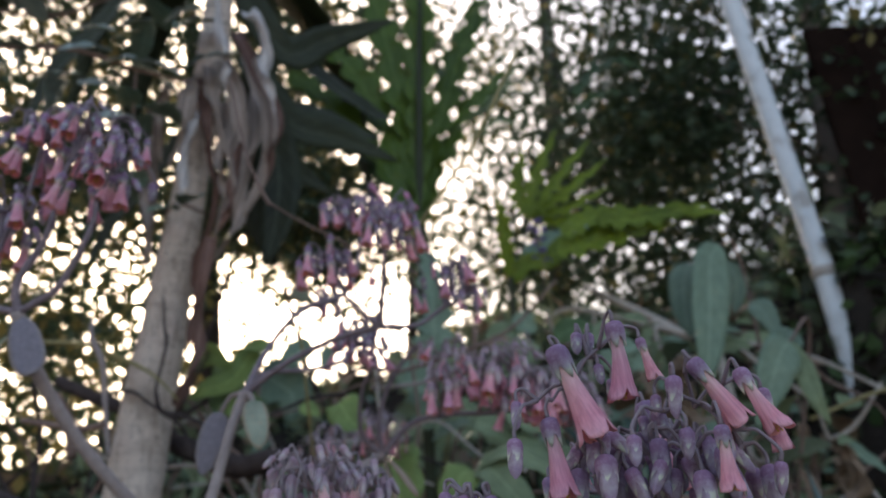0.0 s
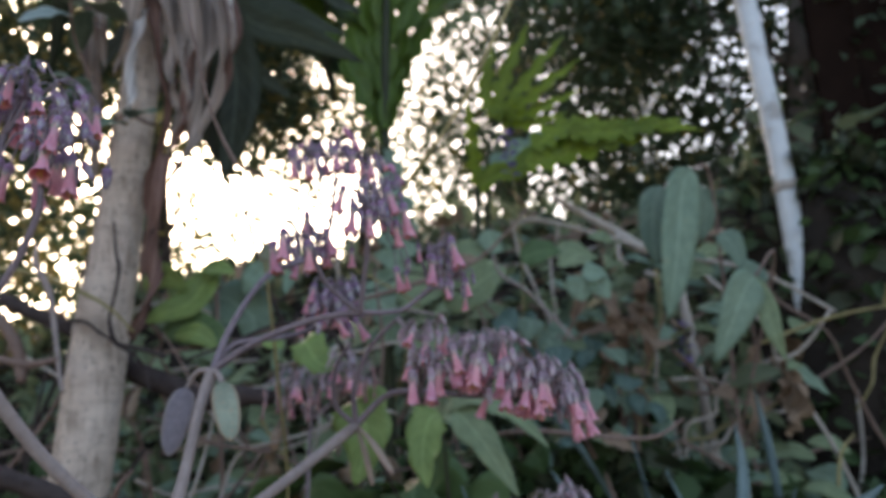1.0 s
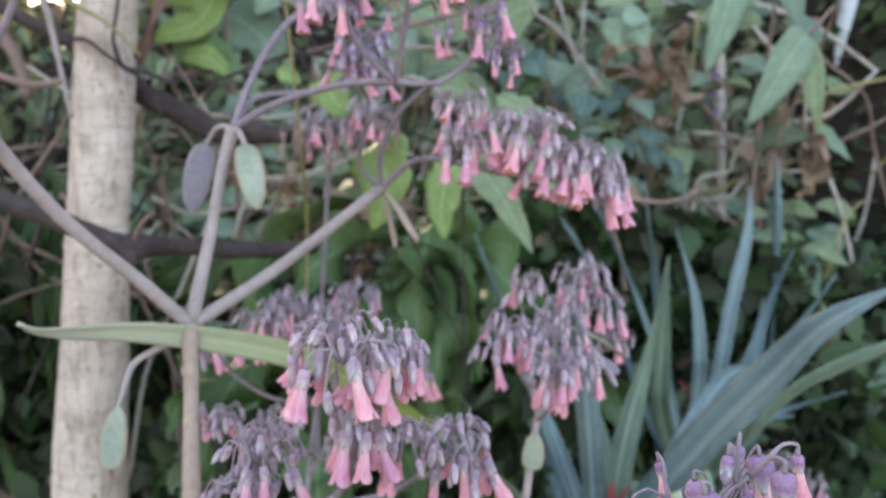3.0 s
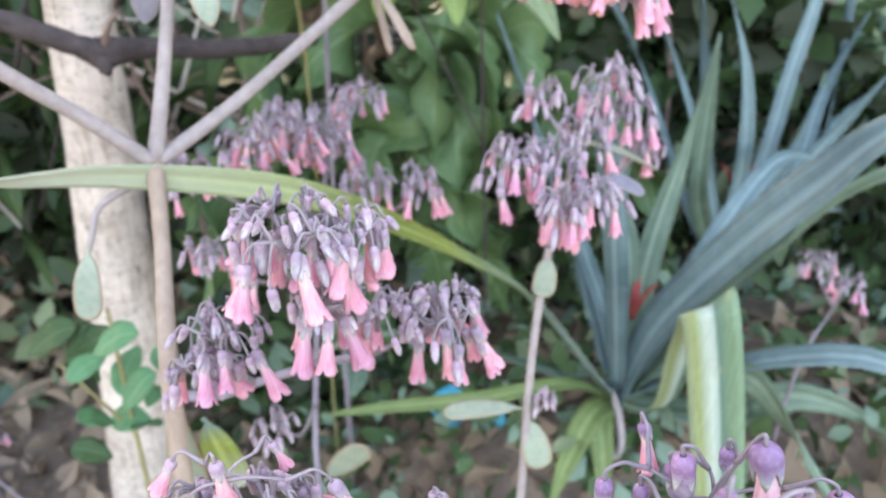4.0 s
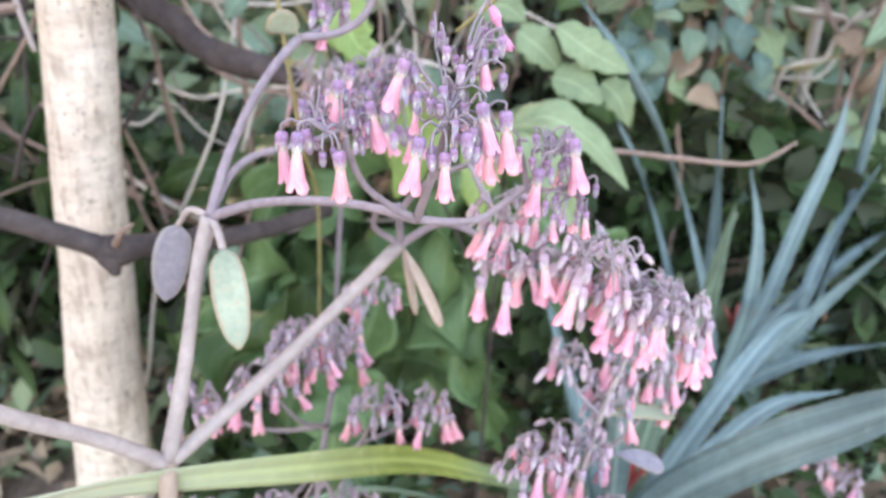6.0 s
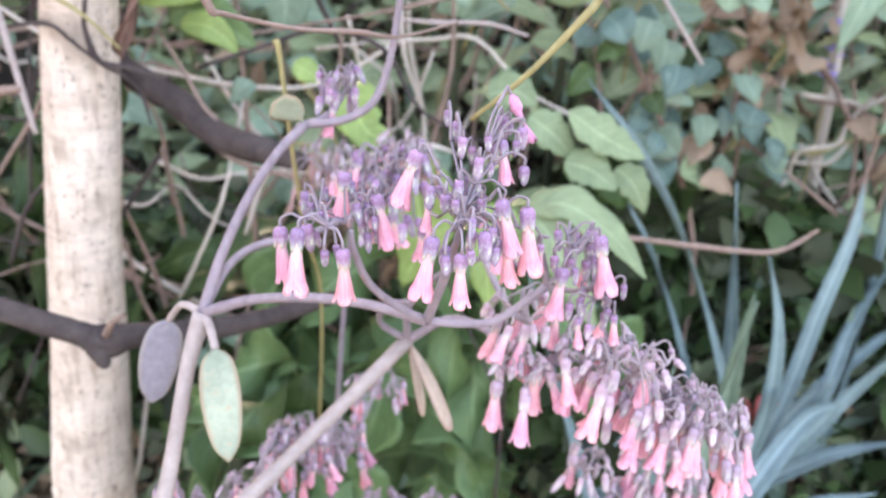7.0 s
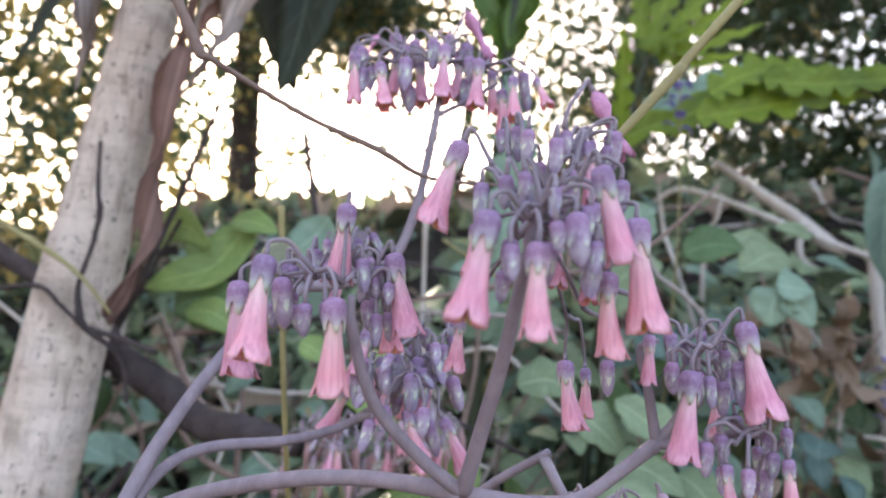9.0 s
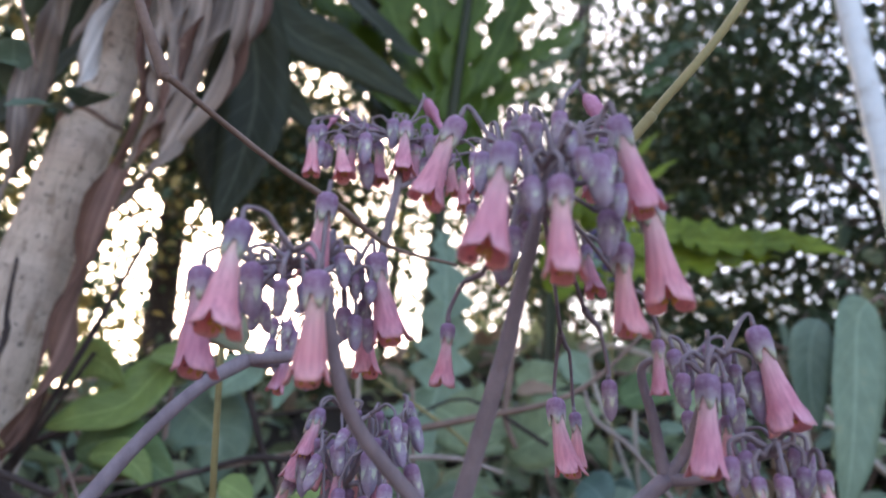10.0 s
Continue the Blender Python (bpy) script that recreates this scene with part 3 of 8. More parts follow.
class Plant:
    """A kalanchoe: an empty at its base with stems, leaves and flowers under it."""

    def __init__(self, base, label, seed):
        self.o = Vector(base)
        self.ob = thing("kalanchoe_plant", label, "plant", base, "flowering kalanchoes")
        self.rng = random.Random(seed)
        self.faded = False

    def stem(self, points, mat=None, sides=10, name="stem", label=""):
        sh = Shape()
        slender = 0.81 if mat else 0.64
        tube(sh, [(*p[:3], p[3] * slender) for p in points], sides, 7, 0, 0.05, self.rng, self.o)
        return part(name, sh, mat or STALK, self.ob, label)

    def leaf(self, base, tip, width, mat=None, sag=0.01, normal=(0, -1, 0.3), thick=0.003, label="", profile=None):
        a, b = Vector(base), Vector(tip)
        mid = (a + b) / 2 + Vector((0, -0.3 * sag, sag))
        sh = Shape()
        blade(sh, [a, a.lerp(b, 0.15) + Vector((0, 0, sag * 0.6)), mid, b.lerp(mid, 0.3), b], width, profile or spoon, normal, thick, 0.12, 6, 5, origin=self.o)
        return part("leaf", sh, mat or SUCCULENT, self.ob, label)

    def pose_at(self, at, hang):
        d = Vector(hang).normalized()
        m = (-d).to_track_quat("Z", "Y").to_matrix().to_4x4() @ Matrix.Rotation(self.rng.uniform(0, 6.28), 4, "Z")
        m.translation = Vector(at) - self.o
        return m

    def bloom(self, at, hang, fine, size=1.0, kind="flower"):
        wide = (1.08 if self.faded else 1.26) if kind == "bud" else 1.06
        m = self.pose_at(at, hang) @ Matrix.Diagonal((size * wide, size * wide, size, 1))
        pick = lambda some: some[fine][self.rng.randrange(len(some[fine]))]
        if kind == "bud":
            ob = part("flower_bud", pick(FADED_BUDS if self.faded else BUDS), None, self.ob)
        elif kind == "dry":
            ob = part("withered_flower", pick(DRIES), None, self.ob)
        else:
            ob = part("flower", pick(FADED_CALYXES if self.faded else CALYXES), None, self.ob)
            inner = part("corolla", pick(COROLLAS), None, ob)
            inner.rotation_euler = (0, 0, self.rng.uniform(0, 6.28))
        ob.matrix_local = m
        return ob

    def pedicel(self, sh, hub, top, hang, thin=0.00062):
        h, t, d = Vector(hub), Vector(top), Vector(hang).normalized()
        reach = (t - h).length
        up = h.lerp(t, 0.62) + Vector((0, 0, 0.003 + 0.15 * reach))
        near = t - d * 0.0035
        tube(sh, [(*h, thin * 1.5), (*h.lerp(up, 0.55), thin * 1.25), (*up, thin), (*near, thin), (*t, thin * 1.3)], 6, 4, origin=self.o)

    def head(self, feed, centre, r, flowers, buds, fine=False, dry=0, thick=0.0019, dip=0.6, caps=0.45):
        """A nodding flower head: a stalk from feed, pedicels that arch out and over, and hanging flowers."""
        c, rng = Vector(centre), self.rng
        hub = c - Vector((0, 0, 0.5 * r + 0.006))
        sh = Shape()
        f = Vector(feed)
        tube(sh, [(*f, thick * 1.25), (*(f.lerp(hub, 0.5) + Vector((0, 0, -0.12 * (f - hub).length))), thick), (*hub, thick * 0.8), (*(c - Vector((0, 0, 0.3 * r))), thick * 0.6)], 8, 5, origin=self.o)
        kinds = ["flower"] * flowers + ["bud"] * buds + ["dry"] * dry
        rng.shuffle(kinds)
        kinds = ["cap"] * (2 + int(caps * len(kinds))) + kinds
        total = len(kinds)
        lumps = [(rng.uniform(0, 6.28), rng.uniform(0.35, 0.9)) for _ in range(3)]
        turn, count = rng.uniform(0, 6.28), max(3, min(6, total // 5))
        forks = []
        for k in range(count):
            a = turn + 6.283 * k / count
            q = c + Vector((math.cos(a), math.sin(a), 0)) * r * rng.uniform(0.42, 0.62) + Vector((0, 0, -r * rng.uniform(0.2, 0.4)))
            forks.append(q)
            tube(sh, [(*hub, thick * 0.75), (*(hub.lerp(q, 0.5) - Vector((0, 0, 0.10 * r))), thick * 0.6), (*q, thick * 0.5)], 6, 3, origin=self.o)
        forks.append(c - Vector((0, 0, 0.3 * r)))
        for i, kind in enumerate(kinds):
            w = i * 2.39996 + rng.uniform(-0.4, 0.4)
            s = math.sqrt((i + 0.5) / total)
            out = Vector((math.cos(w), math.sin(w), 0))
            flat = out * r * s * rng.uniform(0.7, 1.3)
            a, q = lumps[i % 3]
            flat = flat.lerp(Vector((math.cos(a), math.sin(a), 0)) * r * q * 1.3, 0.25)
            drop = -dip * r * s * s + rng.uniform(-0.75, 0.2) * r * 0.85
            if kind == "cap":
                q = rng.uniform(0.1, 0.95)
                flat = out * r * q
                drop = -0.6 * dip * r * q * q + rng.uniform(-0.3, 0.15) * r
                hang = out * rng.uniform(0.0, 0.9) + Vector((rng.uniform(-0.3, 0.3), rng.uniform(-0.3, 0.3), -1))
                size = rng.uniform(0.5, 0.75)
            else:
                hang = out * rng.uniform(-0.05, 0.55) * s + Vector((rng.uniform(-0.2, 0.2), rng.uniform(-0.2, 0.2), -1))
                size = rng.uniform(0.66, 1.0)
            top = c + flat + Vector((0, 0, drop))
            self.pedicel(sh, min(forks, key=lambda q: (q - top).length), top, hang)
            self.bloom(top, hang, fine, size, "bud" if kind == "cap" else kind)
        part("flower_stalk", sh, FADED_STALK if self.faded else STALK, self.ob)

    def placed(self, sh, hub, fine, kind, x, y, z, tx, tz, back=0.0):
        """One flower by the place of its top and of its tip."""
        hang = Vector((tx - x, back, tz - z))
        size = hang.length / (0.0185 if kind == "bud" else 0.031)
        self.pedicel(sh, hub, (x, y, z), hang, 0.0006)
        return self.bloom((x, y, z), hang, fine, max(0.45, min(1.15, size)), kind)


# ---- the large kalanchoe with the flower heads closest to the path ----
main = Plant((-0.100, 0.360, -0.000), "tall kalanchoe with pink bell flowers and mauve arching stems", 11)
FORK, NODE_A, NODE_B, NODE_L = (-0.169, 0.565, 0.842), (-0.150, 0.630, 0.990), (-0.034, 0.710, 0.938), (-0.274, 0.465, 1.022)
LOW_NODE = (-0.138, 0.453, 0.735)
main.stem([(-0.100, 0.360, -0.020, 0.010), (-0.120, 0.385, 0.305, 0.0085), (-0.131, 0.415, 0.558, 0.0075), (*LOW_NODE, 0.0075), (-0.157, 0.522, 0.797, 0.0066), (*FORK, 0.0078)], DRY_STALK, 12, "stem", "grey-brown main stem")
main.stem([(*FORK, 0.0072), (-0.160, 0.592, 0.908, 0.0058), (-0.156, 0.617, 0.960, 0.0058), (*NODE_A, 0.0072)], OLD_STALK)
main.stem([(*FORK, 0.0068), (-0.122, 0.616, 0.871, 0.0062), (-0.075, 0.666, 0.906, 0.006), (*NODE_B, 0.0068)], OLD_STALK)
main.stem([(*FORK, 0.0070), (-0.197, 0.544, 0.879, 0.0062), (-0.235, 0.507, 0.931, 0.006), (-0.265, 0.474, 0.991, 0.006), (*NODE_L, 0.0068)], OLD_STALK)
# arching branch to the closest heads
CF, RF = (-0.018, 0.574, 1.027), (0.040, 0.585, 1.046)
main.stem([(*NODE_A, 0.0055), (-0.117, 0.617, 1.008, 0.0046), (-0.081, 0.602, 1.020, 0.0043), (-0.049, 0.588, 1.026, 0.004), (*CF, 0.0046)])
main.stem([(*CF, 0.0038), (0.000, 0.576, 1.026, 0.0034), (0.016, 0.578, 1.028, 0.0032), (0.029, 0.582, 1.037, 0.0032), (*RF, 0.0038)])
main.stem([(*CF, 0.0034), (-0.031, 0.566, 1.037, 0.0031), (-0.045, 0.558, 1.052, 0.0029), (-0.052, 0.552, 1.071, 0.0026), (-0.053, 0.550, 1.081, 0.0016)])
main.stem([(*CF, 0.0040), (-0.014, 0.560, 1.047, 0.0036), (-0.010, 0.546, 1.067, 0.0033), (-0.008, 0.535, 1.081, 0.0028), (-0.006, 0.525, 1.096, 0.0022), (-0.005, 0.525, 1.109, 0.0014)])
main.stem([(*RF, 0.0030), (0.036, 0.582, 1.062, 0.0024), (0.032, 0.578, 1.074, 0.0019), (0.036, 0.572, 1.077, 0.0012)])
main.stem([(*RF, 0.0030), (0.045, 0.582, 1.054, 0.0024), (0.046, 0.574, 1.063, 0.0018), (0.047, 0.568, 1.071, 0.0012)])
main.stem([(*RF, 0.0030), (0.051, 0.580, 1.047, 0.0022), (0.058, 0.572, 1.052, 0.0018), (0.065, 0.565, 1.055, 0.0012)])
# arching branch to the head behind
BN = (-0.103, 0.688, 1.092)
TOP = (-0.048, 0.691, 1.180)
main.stem([(*NODE_A, 0.0056), (-0.142, 0.645, 1.022, 0.0048), (-0.130, 0.662, 1.053, 0.0045), (-0.116, 0.675, 1.077, 0.0044), (*BN, 0.0052)])
main.stem([(*BN, 0.0042), (-0.079, 0.688, 1.097, 0.004), (-0.062, 0.690, 1.109, 0.0038), (-0.054, 0.692, 1.132, 0.0036), (-0.051, 0.693, 1.155, 0.0033), (*TOP, 0.0030), (-0.048, 0.700, 1.205, 0.0018)])
main.stem([(*TOP, 0.0024), (-0.033, 0.695, 1.191, 0.0018), (-0.020, 0.690, 1.198, 0.0012)])
main.stem([(*NODE_A, 0.0045), (-0.141, 0.650, 1.011, 0.004), (-0.128, 0.668, 1.019, 0.0038), (-0.099, 0.685, 1.023, 0.0036), (-0.072, 0.700, 1.034, 0.0032), (-0.044, 0.705, 1.063, 0.0024)])
main.leaf(BN, (-0.118, 0.672, 1.106), 0.020, SUCCULENT, 0.004)


def many(plant, hub, fine, kind, rows):
    """Placed flowers: the stalk's end splits into a few short arms, and each arm bears the arched pedicels nearest to it."""
    sh, rng, h = Shape(), plant.rng, Vector(hub)
    tops = [Vector(q[:3]) for q in rows]
    arms = []
    for p in sorted(tops, key=lambda q: q.z):
        near = [a for a in arms if (a[0] - p).length < 0.022]
        if near:
            near[0][1].append(p)
        else:
            arms.append((p, [p]))
    forks = []
    for _, group in arms:
        c = sum(group, Vector()) / len(group)
        q = h.lerp(c, 0.62) + Vector((rng.uniform(-0.002, 0.002), rng.uniform(-0.002, 0.002), 0.002))
        forks.append(q)
        tube(sh, [(*h, 0.0008), (*(h.lerp(q, 0.5) + Vector((0, 0, 0.002))), 0.0006), (*q, 0.0006)], 6, 3, origin=plant.o)
    for x, y, z, tx, tz in rows:
        top = Vector((x, y, z))
        plant.placed(sh, min(forks, key=lambda q: (q - top).length), fine, kind, x, y, z, tx, tz, rng.uniform(-0.003, 0.003))
    part("flower_stalk", sh, FADED_STALK if plant.faded else STALK, plant.ob)


LEFT_HUB, MID_HUB, RIGHT_HUB, LOW_HUB, TOP_HUB = (-0.056, 0.550, 1.084), (-0.005, 0.530, 1.101), (0.046, 0.570, 1.070), (0.064, 0.565, 1.054), (-0.049, 0.700, 1.211)
many(main, LEFT_HUB, True, "flower", [
    (-0.083, 0.545, 1.082, -0.083, 1.056), (-0.072, 0.530, 1.088, -0.074, 1.061), (-0.057, 0.551, 1.107, -0.058, 1.084),
    (-0.054, 0.533, 1.079, -0.052, 1.054), (-0.044, 0.560, 1.095, -0.038, 1.071), (-0.047, 0.578, 1.086, -0.044, 1.066)])
many(main, LEFT_HUB, True, "bud", [
    (-0.072, 0.545, 1.084, -0.070, 1.070), (-0.066, 0.550, 1.089, -0.065, 1.081), (-0.062, 0.535, 1.077, -0.062, 1.067),
    (-0.058, 0.540, 1.078, -0.057, 1.071), (-0.052, 0.555, 1.092, -0.050, 1.082), (-0.048, 0.560, 1.091, -0.047, 1.082),
    (-0.056, 0.565, 1.099, -0.055, 1.090), (-0.073, 0.560, 1.089, -0.072, 1.081), (-0.051, 0.570, 1.082, -0.050, 1.072),
    (-0.068, 0.565, 1.095, -0.067, 1.088), (-0.076, 0.555, 1.077, -0.075, 1.069), (-0.058, 0.560, 1.095, -0.057, 1.087)])
many(main, MID_HUB, True, "flower", [
    (-0.025, 0.535, 1.123, -0.034, 1.101), (-0.016, 0.505, 1.099, -0.019, 1.074), (0.008, 0.513, 1.113, 0.015, 1.091),
    (0.020, 0.530, 1.105, 0.023, 1.077), (0.014, 0.530, 1.091, 0.014, 1.070), (0.008, 0.545, 1.128, 0.011, 1.110),
    (-0.005, 0.505, 1.093, -0.005, 1.072), (-0.020, 0.540, 1.102, -0.020, 1.089), (0.010, 0.550, 1.098, 0.011, 1.085),
    (-0.023, 0.565, 1.079, -0.023, 1.063), (0.031, 0.560, 1.078, 0.032, 1.064), (0.003, 0.550, 1.102, 0.003, 1.090),
    (0.012, 0.600, 1.069, 0.014, 1.046), (0.020, 0.610, 1.067, 0.022, 1.050)])
many(main, MID_HUB, True, "bud", [
    (-0.019, 0.530, 1.111, -0.019, 1.100), (-0.013, 0.520, 1.111, -0.013, 1.101), (-0.008, 0.530, 1.114, -0.008, 1.104),
    (-0.011, 0.505, 1.092, -0.010, 1.082), (-0.012, 0.520, 1.088, -0.012, 1.079), (-0.008, 0.540, 1.129, -0.008, 1.119),
    (-0.001, 0.530, 1.124, -0.001, 1.113), (0.003, 0.510, 1.101, 0.005, 1.086), (0.000, 0.530, 1.104, 0.001, 1.095),
    (-0.001, 0.540, 1.112, -0.000, 1.104), (0.010, 0.530, 1.108, 0.009, 1.099), (-0.011, 0.550, 1.133, -0.010, 1.123),
    (0.004, 0.540, 1.119, 0.004, 1.111), (-0.004, 0.550, 1.123, -0.003, 1.114), (0.022, 0.575, 1.070, 0.023, 1.059)])
many(main, MID_HUB, True, "bud", [(-0.002, 0.510, 1.106, -0.002, 1.099), (-0.002, 0.500, 1.097, -0.001, 1.091), (0.006, 0.510, 1.103, 0.006, 1.094), (0.008, 0.510, 1.095, 0.008, 1.087), (-0.011, 0.510, 1.094, -0.011, 1.084), (-0.009, 0.515, 1.111, -0.008, 1.104)])
many(main, (0.001, 0.540, 1.130), True, "dry", [(0.010, 0.552, 1.145, 0.021, 1.125)])
many(main, MID_HUB, True, "bud", [(0.006, 0.559, 1.123, 0.007, 1.111), (0.016, 0.549, 1.133, 0.017, 1.121), (0.015, 0.549, 1.132, 0.015, 1.123), (0.002, 0.542, 1.130, 0.003, 1.122), (0.011, 0.559, 1.133, 0.012, 1.125), (-0.015, 0.561, 1.135, -0.015, 1.126), (0.018, 0.544, 1.118, 0.019, 1.107), (0.008, 0.563, 1.134, 0.010, 1.122), (0.014, 0.546, 1.128, 0.014, 1.120), (-0.016, 0.544, 1.107, -0.015, 1.099), (-0.006, 0.553, 1.109, -0.005, 1.099), (-0.001, 0.522, 1.096, -0.002, 1.085), (0.008, 0.521, 1.094, 0.008, 1.083), (0.001, 0.522, 1.110, 0.002, 1.102), (-0.010, 0.557, 1.100, -0.010, 1.086), (-0.005, 0.551, 1.104, -0.003, 1.096), (0.009, 0.521, 1.094, 0.009, 1.083), (-0.005, 0.557, 1.103, -0.003, 1.093), (0.001, 0.533, 1.106, 0.001, 1.098)])
many(main, LEFT_HUB, True, "bud", [(-0.076, 0.575, 1.082, -0.076, 1.073), (-0.044, 0.557, 1.086, -0.043, 1.078), (-0.049, 0.558, 1.088, -0.047, 1.080), (-0.079, 0.570, 1.086, -0.077, 1.077), (-0.046, 0.569, 1.085, -0.046, 1.077), (-0.070, 0.554, 1.077, -0.067, 1.068), (-0.047, 0.559, 1.077, -0.046, 1.067), (-0.061, 0.557, 1.090, -0.060, 1.082), (-0.044, 0.564, 1.078, -0.043, 1.068), (-0.077, 0.568, 1.091, -0.076, 1.078), (-0.051, 0.566, 1.081, -0.049, 1.070)])
many(main, RIGHT_HUB, True, "bud", [(0.047, 0.568, 1.069, 0.048, 1.059), (0.059, 0.588, 1.077, 0.060, 1.065), (0.039, 0.568, 1.070, 0.040, 1.060), (0.061, 0.584, 1.070, 0.061, 1.061), (0.055, 0.571, 1.067, 0.056, 1.056), (0.059, 0.589, 1.065, 0.060, 1.054), (0.048, 0.588, 1.066, 0.049, 1.056)])
many(main, LOW_HUB, True, "bud", [(0.066, 0.564, 1.044, 0.066, 1.034), (0.069, 0.576, 1.047, 0.069, 1.037), (0.066, 0.564, 1.054, 0.066, 1.045), (0.057, 0.576, 1.042, 0.057, 1.034), (0.053, 0.563, 1.052, 0.053, 1.043), (0.055, 0.572, 1.052, 0.056, 1.043)])
many(main, TOP_HUB, True, "bud", [(-0.042, 0.726, 1.229, -0.041, 1.215), (-0.066, 0.695, 1.210, -0.065, 1.192), (-0.087, 0.694, 1.203, -0.086, 1.187), (-0.041, 0.723, 1.210, -0.038, 1.193), (-0.035, 0.696, 1.213, -0.033, 1.197), (-0.007, 0.714, 1.208, -0.004, 1.193), (-0.095, 0.713, 1.223, -0.095, 1.205), (-0.036, 0.705, 1.205, -0.036, 1.189), (-0.066, 0.705, 1.201, -0.062, 1.182), (-0.042, 0.729, 1.230, -0.041, 1.212)])
many(main, RIGHT_HUB, True, "flower", [(0.057, 0.561, 1.084, 0.064, 1.058), (0.042, 0.556, 1.069, 0.041, 1.044), (0.056, 0.580, 1.064, 0.056, 1.054)])
many(main, RIGHT_HUB, True, "bud", [
    (0.040, 0.575, 1.080, 0.042, 1.069), (0.048, 0.570, 1.081, 0.049, 1.074), (0.039, 0.565, 1.071, 0.039, 1.061),
    (0.048, 0.560, 1.068, 0.049, 1.059), (0.055, 0.570, 1.076, 0.056, 1.068), (0.058, 0.565, 1.073, 0.059, 1.059),
    (0.046, 0.580, 1.079, 0.047, 1.070), (0.055, 0.575, 1.081, 0.056, 1.073)])
many(main, LOW_HUB, True, "flower", [(0.052, 0.555, 1.045, 0.053, 1.031), (0.068, 0.555, 1.048, 0.070, 1.033), (0.068, 0.575, 1.039, 0.069, 1.025)])
many(main, LOW_HUB, True, "bud", [
    (0.048, 0.560, 1.050, 0.048, 1.039), (0.056, 0.550, 1.045, 0.056, 1.036), (0.066, 0.560, 1.049, 0.066, 1.040),
    (0.075, 0.575, 1.055, 0.076, 1.046), (0.062, 0.580, 1.057, 0.063, 1.048), (0.067, 0.575, 1.049, 0.068, 1.040)])
many(main, TOP_HUB, True, "flower", [
    (-0.091, 0.690, 1.209, -0.089, 1.184), (-0.078, 0.690, 1.205, -0.073, 1.181), (-0.068, 0.700, 1.219, -0.066, 1.198), (-0.061, 0.710, 1.215, -0.058, 1.191),
    (-0.047, 0.690, 1.216, -0.047, 1.188), (-0.030, 0.690, 1.210, -0.030, 1.185), (-0.013, 0.690, 1.202, -0.011, 1.180), (-0.018, 0.700, 1.199, -0.015, 1.176),
    (-0.002, 0.690, 1.202, 0.004, 1.187), (-0.075, 0.720, 1.221, -0.074, 1.199), (-0.042, 0.720, 1.223, -0.041, 1.199), (-0.024, 0.710, 1.212, -0.021, 1.190)])
many(main, TOP_HUB, True, "bud", [
    (-0.089, 0.700, 1.216, -0.088, 1.201), (-0.054, 0.700, 1.223, -0.053, 1.206), (-0.075, 0.710, 1.229, -0.073, 1.212), (-0.037, 0.700, 1.222, -0.036, 1.206),
    (-0.048, 0.720, 1.235, -0.046, 1.220), (-0.008, 0.700, 1.209, -0.006, 1.195), (-0.066, 0.720, 1.231, -0.064, 1.215), (-0.086, 0.710, 1.210, -0.085, 1.196)])
many(main, TOP_HUB, True, "dry", [(-0.039, 0.710, 1.243, -0.024, 1.216), (-0.082, 0.700, 1.223, -0.089, 1.209)])
# heads on the lower arms
main.head(BN, (-0.084, 0.715, 1.123), 0.022, 1, 10, True)
main.head((-0.044, 0.705, 1.063), (-0.048, 0.700, 1.083), 0.026, 6, 7, True)
main.head((-0.072, 0.700, 1.034), (-0.056, 0.690, 1.067), 0.030, 4, 12, True)
main.faded = True
main.stem([(*NODE_B, 0.0052), (-0.002, 0.697, 0.965, 0.0044), (0.036, 0.666, 0.965, 0.0038), (0.072, 0.636, 0.958, 0.0032), (0.113, 0.623, 0.955, 0.0026), (0.161, 0.662, 0.940, 0.002)])
main.stem([(*NODE_B, 0.0046), (-0.033, 0.691, 0.975, 0.0038), (-0.014, 0.668, 1.010, 0.0032), (0.013, 0.649, 1.033, 0.0026)])
main.stem([(*NODE_B, 0.004), (-0.052, 0.693, 0.959, 0.0034), (-0.046, 0.658, 0.991, 0.003), (-0.031, 0.631, 1.008, 0.0022)])
main.head((0.011, 0.651, 1.031), (0.034, 0.620, 1.027), 0.026, 6, 4, True)
main.head((0.02, 0.683, 0.966), (0.034, 0.605, 0.998), 0.022, 5, 5, True)
main.head((0.063, 0.642, 0.96), (0.072, 0.610, 1.012), 0.030, 8, 8, True)
main.head((0.08, 0.635, 0.957), (0.095, 0.600, 1.011), 0.028, 8, 8, True)
main.head((0.11, 0.625, 0.955), (0.117, 0.600, 0.990), 0.026, 6, 9, True)
main.head((0.13, 0.635, 0.947), (0.137, 0.595, 0.984), 0.028, 8, 8, True)
main.head((0.10, 0.628, 0.955), (0.106, 0.600, 0.987), 0.024, 5, 8, True)
main.head((0.14, 0.645, 0.943), (0.149, 0.605, 0.969), 0.022, 5, 7, True)
main.faded = False
